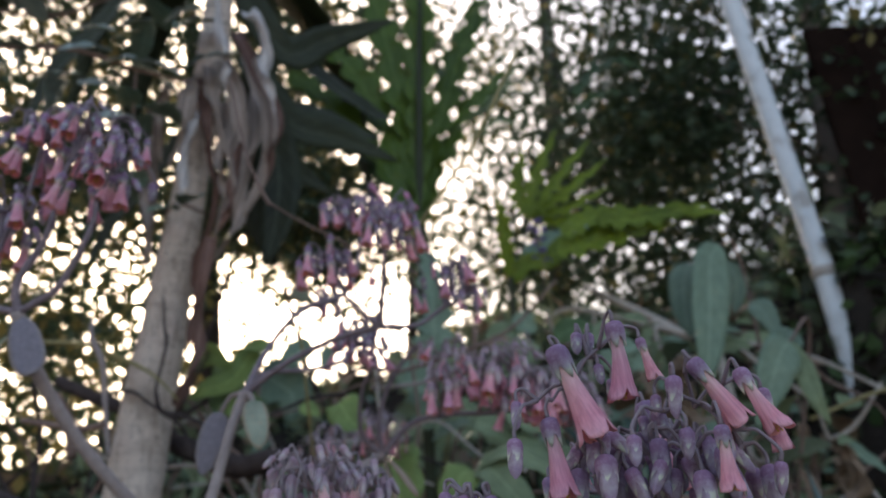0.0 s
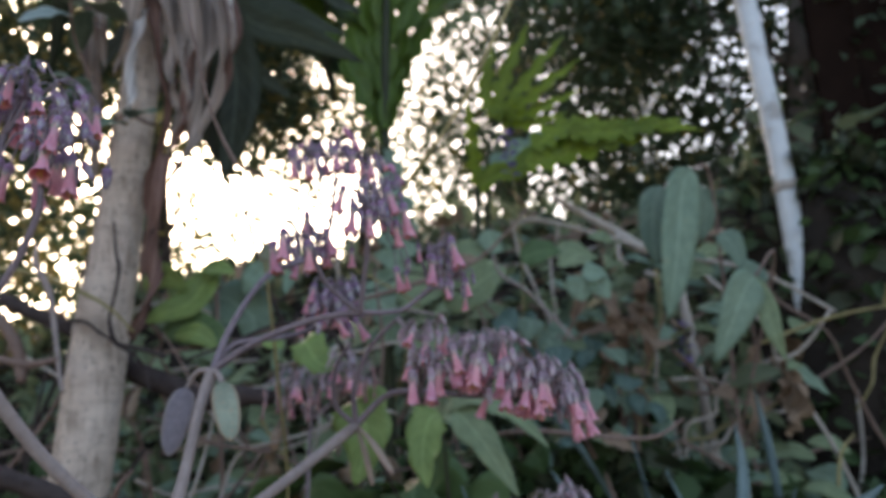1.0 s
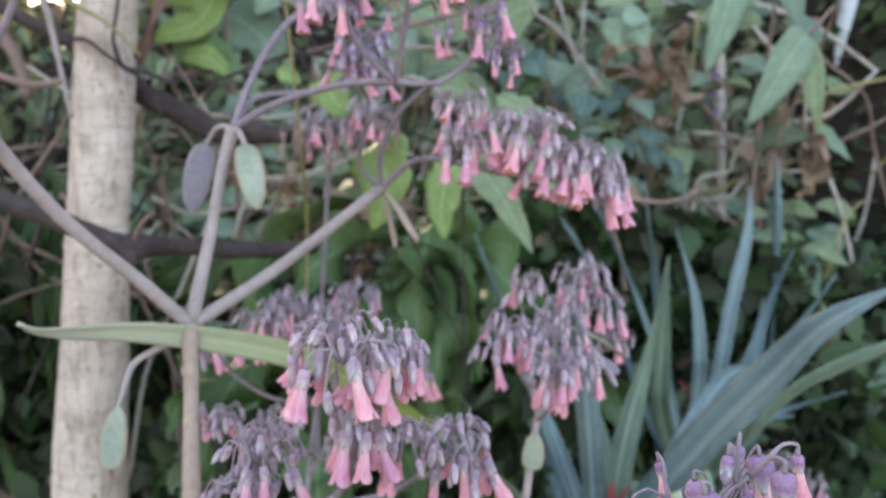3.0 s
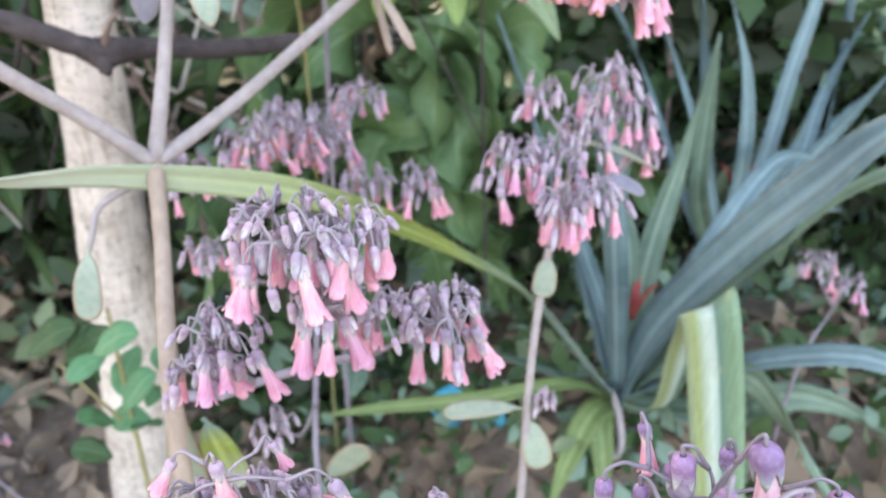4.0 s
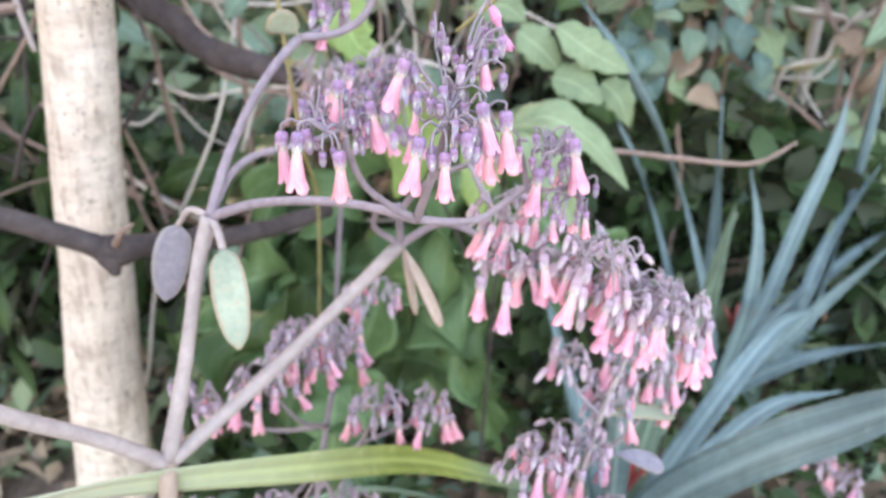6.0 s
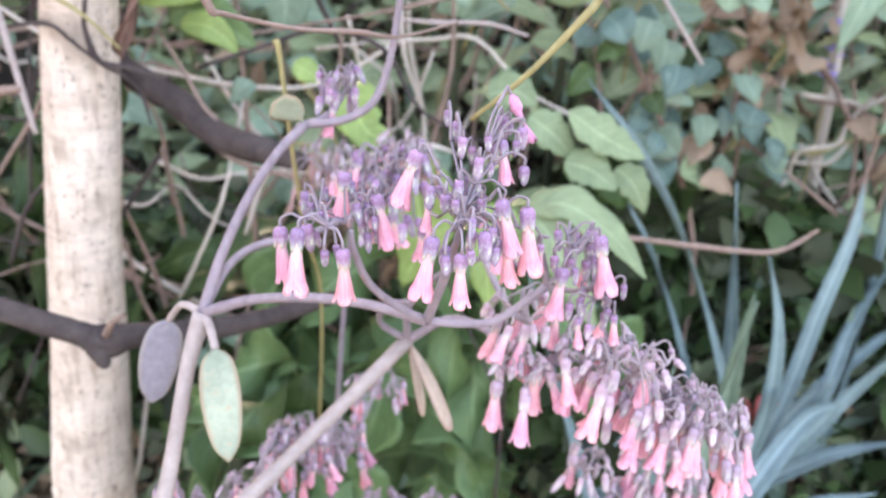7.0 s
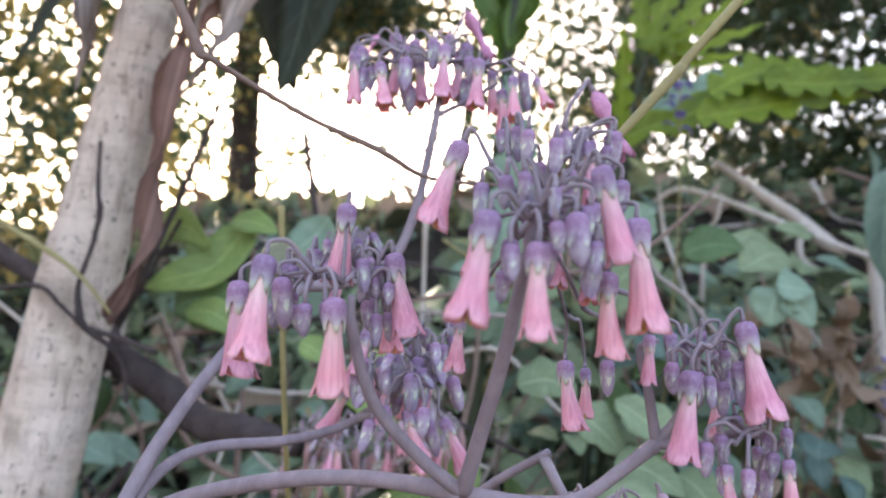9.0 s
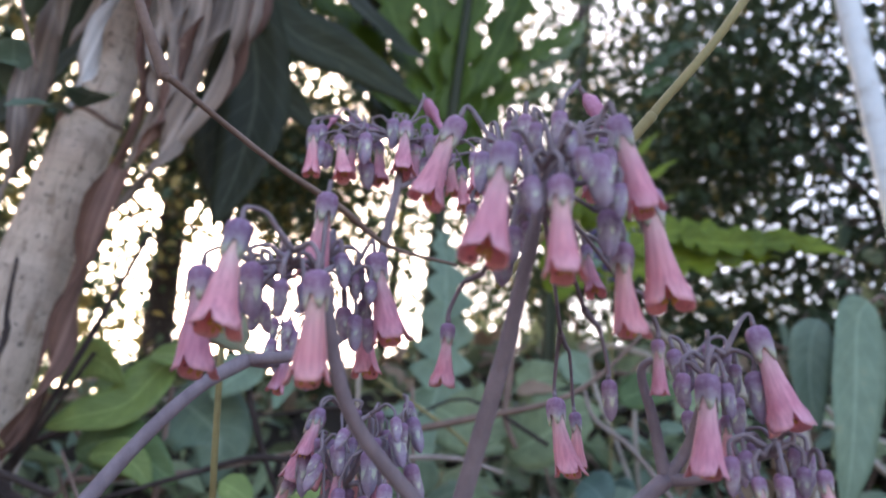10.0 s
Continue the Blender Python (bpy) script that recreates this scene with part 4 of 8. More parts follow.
# the arm that bears the heads at the other side of the trunk
main.stem([(*NODE_L, 0.0052), (-0.273, 0.458, 1.044, 0.0044), (-0.252, 0.450, 1.077, 0.004), (-0.245, 0.448, 1.129, 0.0036), (-0.235, 0.449, 1.167, 0.0024)])
main.stem([(*NODE_L, 0.0048), (-0.260, 0.461, 1.027, 0.0042), (-0.240, 0.457, 1.039, 0.0038), (-0.216, 0.444, 1.077, 0.0034), (-0.212, 0.439, 1.110, 0.0024)])
main.stem([(*NODE_L, 0.0046), (-0.300, 0.464, 1.034, 0.004), (-0.294, 0.462, 1.077, 0.0034), (-0.284, 0.460, 1.100, 0.0026)])
main.head((-0.243, 0.448, 1.138), (-0.231, 0.448, 1.189), 0.040, 11, 9, True)
main.head((-0.214, 0.441, 1.101), (-0.202, 0.434, 1.141), 0.030, 8, 6, True)
main.head((-0.294, 0.461, 1.082), (-0.298, 0.462, 1.129), 0.036, 9, 8, True)
main.head((-0.284, 0.461, 1.091), (-0.268, 0.452, 1.187), 0.034, 8, 7, True)
main.leaf(NODE_L, (-0.250, 0.457, 0.972), 0.024, MAUVE_LEAF, 0.004, label="mauve grey spoon-shaped leaf")
main.leaf((-0.281, 0.470, 1.005), (-0.320, 0.465, 0.936), 0.03, SUCCULENT, 0.006)
# leaves at the nodes
main.stem([(*NODE_A, 0.0036), (-0.165, 0.638, 0.990, 0.0028), (-0.175, 0.641, 0.977, 0.0024)], OLD_STALK, 8, "petiole")
main.stem([(*NODE_A, 0.0040), (-0.143, 0.621, 0.986, 0.0034), (-0.137, 0.611, 0.978, 0.0030)], OLD_STALK, 8, "petiole")
main.leaf((-0.137, 0.611, 0.978), (-0.120, 0.575, 0.930), 0.022, SUCCULENT, 0.002, (0.2, -0.8, 0.6), label="grey-green oval leaf with a tan edge", profile=oval)
main.leaf((-0.175, 0.641, 0.977), (-0.188, 0.637, 0.920), 0.024, MAUVE_LEAF, 0.002, (0.3, -1, 0.3), label="mauve grey drooping leaf", profile=oval)
main.leaf(NODE_B, (0.001, 0.669, 0.894), 0.013, TAN_LEAF, 0.004, (1, -0.8, 0.3))
main.leaf(NODE_B, (-0.019, 0.700, 0.883), 0.012, TAN_LEAF, 0.004, (1, -0.4, 0.3))
# low arm and its heads
main.faded = True
main.stem([(*LOW_NODE, 0.006), (-0.109, 0.450, 0.737, 0.0046), (-0.089, 0.460, 0.739, 0.0044), (-0.050, 0.468, 0.748, 0.0042), (-0.016, 0.464, 0.759, 0.0034), (0.004, 0.456, 0.775, 0.002)])
main.stem([(-0.064, 0.464, 0.746, 0.004), (-0.041, 0.455, 0.771, 0.0034), (-0.032, 0.425, 0.824, 0.003), (-0.033, 0.395, 0.873, 0.002)])
main.stem([(-0.089, 0.460, 0.739, 0.0038), (-0.093, 0.440, 0.767, 0.003), (-0.088, 0.415, 0.810, 0.002)])
main.head((-0.033, 0.395, 0.873), (-0.036, 0.385, 0.895), 0.031, 11, 10, True, caps=1.0)
main.head((-0.031, 0.410, 0.848), (-0.014, 0.392, 0.888), 0.022, 6, 6, True, caps=1.0)
main.head((-0.037, 0.440, 0.798), (-0.032, 0.395, 0.843), 0.019, 5, 4, True, caps=1.0)
main.head((-0.016, 0.464, 0.759), (-0.006, 0.430, 0.825), 0.019, 3, 6, True, caps=1.0)
main.head((0.004, 0.456, 0.775), (0.025, 0.437, 0.820), 0.030, 9, 9, True, caps=1.0)
main.head((-0.088, 0.420, 0.799), (-0.084, 0.410, 0.825), 0.024, 3, 12, True, caps=1.0)
main.head((-0.093, 0.440, 0.767), (-0.094, 0.405, 0.803), 0.022, 3, 9, True)
main.stem([(*FORK, 0.0042), (-0.187, 0.560, 0.828, 0.0034), (-0.206, 0.550, 0.817, 0.003), (-0.210, 0.540, 0.802, 0.0026), (-0.212, 0.535, 0.792, 0.002)], OLD_STALK)
main.leaf((-0.212, 0.535, 0.793), (-0.210, 0.510, 0.752), 0.02, SUCCULENT, 0.003)

main.leaf((-0.147, 0.470, 0.720), (-0.159, 0.500, 0.596), 0.026, SUCCULENT, 0.003, label="pale grey-blue spoon-shaped leaf")
main.leaf((-0.125, 0.460, 0.711), (-0.114, 0.470, 0.643), 0.026, STRAP, 0.006, label="yellowing spoon-shaped leaf")

# ---- a second kalanchoe, whose heads stand lower and farther off ----
second = Plant((0.085, 0.60, 0.10), "slender kalanchoe with drooping mauve and pink flower heads", 12)
second.faded = True
second.stem([(0.085, 0.60, 0.08, 0.0058), (0.09, 0.60, 0.36, 0.0050), (0.094, 0.600, 0.510, 0.0048), (0.100, 0.625, 0.642, 0.0045), (0.111, 0.645, 0.734, 0.0043), (0.120, 0.650, 0.768, 0.0042), (0.132, 0.670, 0.820, 0.003), (0.151, 0.700, 0.853, 0.002)], OLD_STALK)
second.head((0.116, 0.648, 0.759), (0.075, 0.615, 0.842), 0.027, 7, 8)
second.head((0.120, 0.650, 0.768), (0.108, 0.635, 0.839), 0.028, 5, 14)
second.head((0.151, 0.700, 0.853), (0.162, 0.715, 0.876), 0.032, 7, 10)
second.head((0.145, 0.690, 0.846), (0.185, 0.735, 0.843), 0.028, 5, 9)
second.head((0.112, 0.645, 0.739), (0.113, 0.570, 0.824), 0.024, 6, 9)
second.head((0.123, 0.655, 0.786), (0.205, 0.750, 0.802), 0.022, 1, 12)
second.head((0.132, 0.670, 0.820), (0.103, 0.700, 0.864), 0.024, 1, 10)
second.head((0.118, 0.645, 0.760), (0.132, 0.575, 0.827), 0.024, 6, 8)
second.head((0.132, 0.670, 0.820), (0.141, 0.690, 0.839), 0.026, 3, 10)
second.leaf((0.111, 0.645, 0.731), (0.106, 0.630, 0.698), 0.020, SUCCULENT, 0.002)
second.leaf((0.098, 0.615, 0.583), (0.110, 0.600, 0.537), 0.026, SUCCULENT, 0.003)
second.leaf((0.096, 0.615, 0.591), (0.024, 0.620, 0.582), 0.020, SUCCULENT, 0.004, (0, -0.3, 1))
second.leaf((0.130, 0.670, 0.819), (0.216, 0.740, 0.769), 0.018, SUCCULENT, 0.006, (0, -0.4, 1))
second.leaf((0.144, 0.660, 0.789), (0.187, 0.660, 0.780), 0.016, MAUVE_LEAF, 0.006, (0, -0.4, 1))
second.head((0.102, 0.620, 0.582), (0.112, 0.610, 0.616), 0.013, 0, 5)

# ---- a third one behind the fork ----
third = Plant((-0.13, 0.70, 0.03), "kalanchoe with dense drooping pink and mauve flower heads", 13)
third.faded = True
third.stem([(-0.10, 0.64, 0.02, 0.006), (-0.112, 0.68, 0.40, 0.0052), (-0.116, 0.720, 0.507, 0.005), (-0.101, 0.760, 0.695, 0.0044), (-0.092, 0.790, 0.768, 0.0032)])
third.stem([(-0.106, 0.745, 0.636, 0.004), (-0.071, 0.745, 0.695, 0.003), (-0.036, 0.750, 0.717, 0.0024)])
third.head((-0.100, 0.760, 0.707), (-0.136, 0.690, 0.831), 0.030, 9, 9)
third.head((-0.095, 0.785, 0.758), (-0.111, 0.770, 0.823), 0.034, 11, 8)
third.head((-0.092, 0.790, 0.768), (-0.070, 0.845, 0.823), 0.034, 10, 7)
third.head((-0.071, 0.745, 0.695), (-0.050, 0.740, 0.773), 0.032, 7, 12)
third.head((-0.036, 0.750, 0.717), (-0.003, 0.745, 0.769), 0.027, 8, 7)
third.head((-0.100, 0.760, 0.707), (-0.197, 0.690, 0.807), 0.028, 4, 10)
third.head((-0.097, 0.780, 0.760), (-0.127, 0.740, 0.833), 0.030, 9, 8)
third.head((-0.097, 0.780, 0.760), (-0.096, 0.800, 0.794), 0.028, 7, 8)
third.head((-0.104, 0.750, 0.661), (-0.158, 0.600, 0.768), 0.024, 3, 8)
third.head((-0.104, 0.750, 0.661), (-0.116, 0.620, 0.756), 0.024, 3, 8)
third.head((-0.104, 0.750, 0.661), (-0.062, 0.660, 0.725), 0.026, 4, 8)
third.head((-0.116, 0.720, 0.507), (-0.110, 0.560, 0.631), 0.020, 0, 10)
third.leaf((-0.110, 0.700, 0.417), (-0.056, 0.660, 0.505), 0.028, SUCCULENT, 0.004)

# ---- small ones close to the path's start ----
fourth = Plant((0.13, 0.28, 0.0), "low kalanchoe with crowded mauve buds and pink bells", 14)
fourth.stem([(0.13, 0.28, -0.01, 0.008), (0.125, 0.27, 0.4, 0.007), (0.112, 0.245, 0.70, 0.006), (0.098, 0.225, 0.82, 0.004)])
many(fourth, (0.086, 0.210, 0.882), True, "flower", [(0.081, 0.200, 0.895, 0.092, 0.864), (0.102, 0.199, 0.902, 0.105, 0.876), (0.114, 0.215, 0.900, 0.117, 0.885), (0.077, 0.205, 0.872, 0.080, 0.846)])
many(fourth, (0.129, 0.215, 0.874), True, "flower", [(0.126, 0.200, 0.887, 0.139, 0.865), (0.141, 0.200, 0.883, 0.147, 0.861), (0.151, 0.210, 0.878, 0.154, 0.857), (0.125, 0.180, 0.862, 0.125, 0.843)])
many(fourth, (0.087, 0.210, 0.884), True, "bud", [(0.091, 0.210, 0.902, 0.090, 0.892), (0.096, 0.215, 0.903, 0.095, 0.892), (0.097, 0.210, 0.890, 0.097, 0.881), (0.067, 0.205, 0.878, 0.066, 0.868), (0.065, 0.200, 0.865, 0.064, 0.852), (0.103, 0.220, 0.887, 0.102, 0.878)])
many(fourth, (0.122, 0.210, 0.878), True, "bud", [(0.118, 0.195, 0.881, 0.117, 0.867), (0.101, 0.190, 0.862, 0.100, 0.851), (0.119, 0.195, 0.864, 0.118, 0.852), (0.115, 0.210, 0.878, 0.114, 0.869), (0.146, 0.195, 0.852, 0.145, 0.842)])
many(fourth, (0.111, 0.260, 0.848), True, "flower", [(0.120, 0.250, 0.884, 0.128, 0.843), (0.081, 0.262, 0.859, 0.080, 0.835), (0.105, 0.260, 0.848, 0.107, 0.825), (0.115, 0.260, 0.847, 0.120, 0.826), (0.094, 0.275, 0.870, 0.098, 0.854)])
many(fourth, (0.115, 0.262, 0.851), True, "bud", [(0.103, 0.262, 0.869, 0.106, 0.850), (0.117, 0.265, 0.869, 0.118, 0.857), (0.093, 0.265, 0.854, 0.094, 0.841), (0.126, 0.262, 0.870, 0.127, 0.858), (0.142, 0.262, 0.852, 0.145, 0.836), (0.147, 0.255, 0.861, 0.155, 0.840), (0.088, 0.250, 0.844, 0.089, 0.831), (0.103, 0.270, 0.858, 0.105, 0.845)])
fourth.head((0.10, 0.22, 0.80), (0.095, 0.215, 0.869), 0.018, 1, 10, True)
fourth.head((0.105, 0.22, 0.78), (0.129, 0.210, 0.864), 0.018, 1, 10, True)
fourth.head((0.105, 0.225, 0.78), (0.114, 0.220, 0.872), 0.016, 0, 9, True)
fourth.head((0.11, 0.25, 0.74), (0.122, 0.265, 0.833), 0.018, 1, 9, True)
fourth.head((0.10, 0.22, 0.76), (0.049, 0.210, 0.853), 0.012, 0, 8, True)
fifth = Plant((-0.05, 0.30, 0.0), "low kalanchoe with drooping pink bells above its stem", 15)
fifth.faded = True
fifth.stem([(-0.05, 0.30, -0.01, 0.008), (-0.045, 0.305, 0.35, 0.007), (-0.04, 0.30, 0.62, 0.006), (-0.045, 0.295, 0.745, 0.004)])
many(fifth, (-0.046, 0.285, 0.833), True, "flower", [(-0.061, 0.285, 0.843, -0.069, 0.828), (-0.044, 0.279, 0.848, -0.043, 0.828), (-0.031, 0.300, 0.838, -0.028, 0.828), (-0.008, 0.290, 0.829, 0.002, 0.808), (-0.069, 0.285, 0.816, -0.071, 0.799)])
fifth.head((-0.044, 0.29, 0.745), (-0.056, 0.290, 0.821), 0.020, 1, 9, True, caps=0.9)
fifth.head((-0.045, 0.29, 0.745), (-0.030, 0.290, 0.827), 0.022, 3, 10, True, caps=0.8)
fifth.head((-0.042, 0.29, 0.72), (-0.010, 0.290, 0.808), 0.018, 2, 7, True)
fifth.head((-0.042, 0.29, 0.70), (0.024, 0.300, 0.804), 0.018, 2, 8, True)
sixth = Plant((-0.14, 1.02, 0.05), "withered kalanchoe head with brown drooping flowers", 16)
sixth.faded = True
sixth.stem([(-0.14, 1.02, 0.02, 0.006), (-0.13, 1.0, 0.6, 0.005), (-0.115, 0.97, 0.90, 0.004), (-0.105, 0.95, 0.98, 0.002)])
sixth.head((-0.11, 0.96, 0.94), (-0.125, 0.94, 1.015), 0.045, 3, 3, False, 16)
sixth.head((-0.108, 0.955, 0.95), (-0.06, 0.94, 1.03), 0.04, 6, 3, False, 10)
seventh = Plant((0.46, 0.86, 0.2), "small kalanchoe head among the strap leaves", 17)
seventh.faded = True
seventh.stem([(0.46, 0.88, 0.2, 0.004), (0.458, 0.86, 0.45, 0.0035), (0.512, 0.910, 0.514, 0.002)])
seventh.head((0.512, 0.910, 0.514), (0.479, 0.910, 0.593), 0.024, 3, 8)
seventh.head((0.512, 0.910, 0.514), (0.518, 0.910, 0.564), 0.024, 3, 8)
eighth = Plant((-0.75, 1.0, 0.0), "faded pink kalanchoe head low over bare soil", 18)
eighth.faded = True
eighth.stem([(-0.75, 1.0, -0.01, 0.004), (-0.735, 1.0, 0.1, 0.0035), (-0.725, 0.99, 0.19, 0.002)])
eighth.head((-0.728, 0.993, 0.17), (-0.725, 0.985, 0.235), 0.04, 8, 6, False, 3)
eighth.head((-0.735, 1.0, 0.12), (-0.58, 0.93, 0.12), 0.035, 4, 6, False, 3)


# ---- ground, bank and distance ----
def ease(a, b, v):
    t = max(0.0, min(1.0, (v - a) / (b - a)))
    return t * t * (3 - 2 * t)


def ground_z(x, y):
    rise = 0.30 * ease(-0.35, 0.25, x) * ease(0.45, 0.95, y)
    far = 0.18 * max(0.0, min(y, 9.0) - 2.6) * (0.8 + 0.2 * ease(-0.62, -0.42, x / max(y, 1.0)))
    top = 1.10 + 0.27 * ease(-1.7, -0.85, x) + 0.17 * ease(-0.55, 0.1, x) + 0.04 * ease(0.1, 0.9, x)
    steep = ease(0.92, 1.15, x)
    bank = (top - rise) * ease(1.55 - 0.10 * steep, 2.75 - 0.82 * steep, y)
    rough = 0.025 * noise.noise((x * 5, y * 5, 0)) + 0.05 * noise.noise((x * 1.7, y * 1.7, 3)) * ease(0.3, 1.5, y)
    return rise + bank + rough + far


def ground():
    xs = sorted({round(-3 + 0.075 * i, 3) for i in range(81)} | {-60, -40, -25, -15, -10, -7, -5, -4, 4, 5, 7, 10, 15, 25, 40, 60})
    ys = sorted({round(-1.0 + 0.075 * i, 3) for i in range(68)} | {-60, -40, -25, -15, -10, -6, -4, -2.5, -1.6, 5, 6, 8, 12, 20, 35, 60, 90})
    sh = Shape()
    verts = [(x, y, ground_z(x, y)) for y in ys for x in xs]
    n = len(xs)
    faces = [(j * n + i, j * n + i + 1, (j + 1) * n + i + 1, (j + 1) * n + i) for j in range(len(ys) - 1) for i in range(n - 1)]
    sh.add(verts, faces)
    ob = part("ground", sh, [SOIL, SHADED_EARTH, MEADOW])
    # bank faces get the earth that has shade in its colour
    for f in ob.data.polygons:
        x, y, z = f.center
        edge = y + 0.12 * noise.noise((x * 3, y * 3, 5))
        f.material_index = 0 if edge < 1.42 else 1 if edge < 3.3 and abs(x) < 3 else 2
    tagged(ob, "brown bare soil rising into an overgrown earth bank", "ground", kind="structure")


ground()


def leaves(name, places, sizes, mats, slots, parent=None, seed=1, flat=0.0, slim=0.5, face=0.3):
    """Many small folded leaves in one mesh: their places, lengths and material slots."""
    rng = np.random.default_rng(seed)
    n = len(places)
    t = np.array([(0, 0, 0), (-0.30, 0.22, 0.05), (0, 0.25, 0), (0.30, 0.22, 0.05), (-0.42, 0.55, 0.08), (0, 0.58, -0.02), (0.42, 0.55, 0.08), (0, 1.0, -0.12)])
    t = t * np.array([slim, 1, 1])
    quads = np.array([(0, 1, 2, 2), (0, 2, 3, 3), (1, 4, 5, 2), (2, 5, 6, 3), (4, 7, 5, 5), (5, 7, 6, 6)])
    d = rng.normal(size=(n, 3))
    d[:, 2] -= flat * 0.5
    d /= np.linalg.norm(d, axis=1)[:, None]
    up = rng.normal(size=(n, 3)) * 0.8 + np.array([0, -face, 0.9 + flat])
    side = np.cross(d, up)
    side /= np.linalg.norm(side, axis=1)[:, None]
    up = np.cross(side, d)
    s = np.asarray(sizes)[:, None, None]
    v = np.asarray(places)[:, None, :] + s * (t[None, :, 0:1] * side[:, None, :] + t[None, :, 1:2] * d[:, None, :] + t[None, :, 2:3] * up[:, None, :])
    verts = v.reshape(-1, 3)
    tri = np.array([(0, 1, 2), (0, 2, 3), (1, 4, 5), (1, 5, 2), (2, 5, 6), (2, 6, 3), (4, 7, 5), (5, 7, 6)])
    f = (np.arange(n)[:, None, None] * 8 + tri[None]).reshape(-1, 3)
    me = bpy.data.meshes.new(name)
    me.vertices.add(len(verts)), me.loops.add(len(f) * 3), me.polygons.add(len(f))
    me.vertices.foreach_set("co", verts.astype(np.float32).ravel())
    me.loops.foreach_set("vertex_index", f.astype(np.int32).ravel())
    me.polygons.foreach_set("loop_start", np.arange(0, len(f) * 3, 3, dtype=np.int32))
    for m in mats:
        me.materials.append(m)
    me.polygons.foreach_set("material_index", np.repeat(np.asarray(slots, dtype=np.int32), 8))
    me.polygons.foreach_set("use_smooth", np.ones(len(f), dtype=bool))
    me.update(calc_edges=True)
    ob = new(name, me)
    ob.parent = parent
    return tagged(ob, kind="stuff")


def undergrowth():
    rng = np.random.default_rng(3)
    n = 30000
    x = rng.uniform(-2.6, 2.4, n)
    y = 1.35 + 1.75 * rng.random(n) ** 0.9
    clump = np.array([noise.noise((a * 2.2, b * 2.2, 7)) for a, b in zip(x, y)])
    keep = (clump + 0.5 * rng.random(n) > -0.02) & ~((np.abs(x + 0.47) < 0.09) & (y < 1.3))
    x, y = x[keep], y[keep]
    z = np.array([ground_z(a, b) for a, b in zip(x, y)]) + 0.01 + 0.26 * rng.random(len(x)) ** 1.5 * np.where(y < 2.2, 1.0, 0.25)
    bare = ((y < 2.4) & ((x < 1.0) | (rng.random(len(y)) < 0.06))) | ((rng.random(len(y)) < 0.2) & (x < 1.2))
    x, y, z = x[bare], y[bare], z[bare]
    size = 0.035 + 0.075 * rng.random(len(x)) ** 1.5
    slots = rng.choice([0, 1, 2, 3], len(x), p=[0.50, 0.17, 0.20, 0.13])
    slots[(x < -0.35) & (y < 2.0) & (rng.random(len(x)) < 0.45)] = 3
    slim = rng.random(len(x)) < 0.38
    places = np.stack([x, y, z], 1)
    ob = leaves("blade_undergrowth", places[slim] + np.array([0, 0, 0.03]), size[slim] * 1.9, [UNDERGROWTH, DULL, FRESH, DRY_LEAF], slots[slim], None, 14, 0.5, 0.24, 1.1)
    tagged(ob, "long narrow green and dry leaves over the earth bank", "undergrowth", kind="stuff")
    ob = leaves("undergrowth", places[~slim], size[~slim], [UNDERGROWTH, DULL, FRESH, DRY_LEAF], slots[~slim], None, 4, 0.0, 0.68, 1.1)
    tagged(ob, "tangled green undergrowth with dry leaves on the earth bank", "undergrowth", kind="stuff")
    m = 9000
    y = rng.uniform(2.6, 8.5, m)
    x = y * rng.uniform(-0.8, 0.45, m)
    z = np.array([ground_z(a, b) for a, b in zip(x, y)]) + 0.01 + 0.10 * rng.random(m) ** 2
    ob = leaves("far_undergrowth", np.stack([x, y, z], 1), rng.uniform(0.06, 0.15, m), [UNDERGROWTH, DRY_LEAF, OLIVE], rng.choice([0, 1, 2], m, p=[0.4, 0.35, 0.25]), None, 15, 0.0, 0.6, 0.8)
    tagged(ob, "dull brown and green undergrowth up the slope behind the bank", "undergrowth", kind="stuff")
    m = 2600
    x, y = rng.uniform(-1.2, 1.0, m), rng.uniform(0.5, 1.6, m)
    z = np.array([ground_z(a, b) for a, b in zip(x, y)]) + 0.006
    ob = leaves("leaf_litter", np.stack([x, y, z], 1), rng.uniform(0.025, 0.085, m), [DRY_LEAF], np.zeros(m), None, 5, 0.0, 0.6)
    tagged(ob, "dry brown fallen leaves scattered over the soil", "litter", kind="stuff")
    # leaf mass in the darkened colours, gives the bank's foot its dark gaps
    m = 4200
    x, y = rng.uniform(-0.45, 1.15, m), rng.uniform(1.16, 1.65, m)
    low = np.array([ground_z(a, b) for a, b in zip(x, y)])
    z = low + (0.95 - low) * rng.random(m) ** 1.2 * np.array([0.55 + 0.45 * noise.noise((a * 3, b * 3, 9)) for a, b in zip(x, y)])
    clear = ~((np.abs(x - 0.5) < 0.22) & (y < 1.45)) & ~((np.abs(x - 0.0) < 0.16) & (y < 1.42))
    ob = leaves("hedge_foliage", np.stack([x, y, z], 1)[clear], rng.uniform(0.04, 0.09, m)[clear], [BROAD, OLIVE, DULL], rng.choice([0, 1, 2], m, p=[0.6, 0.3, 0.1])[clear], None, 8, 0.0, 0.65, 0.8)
    tagged(ob, "dense foliage at the foot of the bank, coloured dark for shade", "foliage", kind="stuff")
    # dark leaves added to fill the space behind the rosettes with shade
    m = 5200
    x, y = rng.uniform(0.22, 1.35, m), rng.uniform(1.42, 1.72, m)
    low = np.array([ground_z(a, b) for a, b in zip(x, y)])
    z = low + (0.80 + 0.08 * np.sin(5 * x) - low) * rng.random(m) ** 0.8
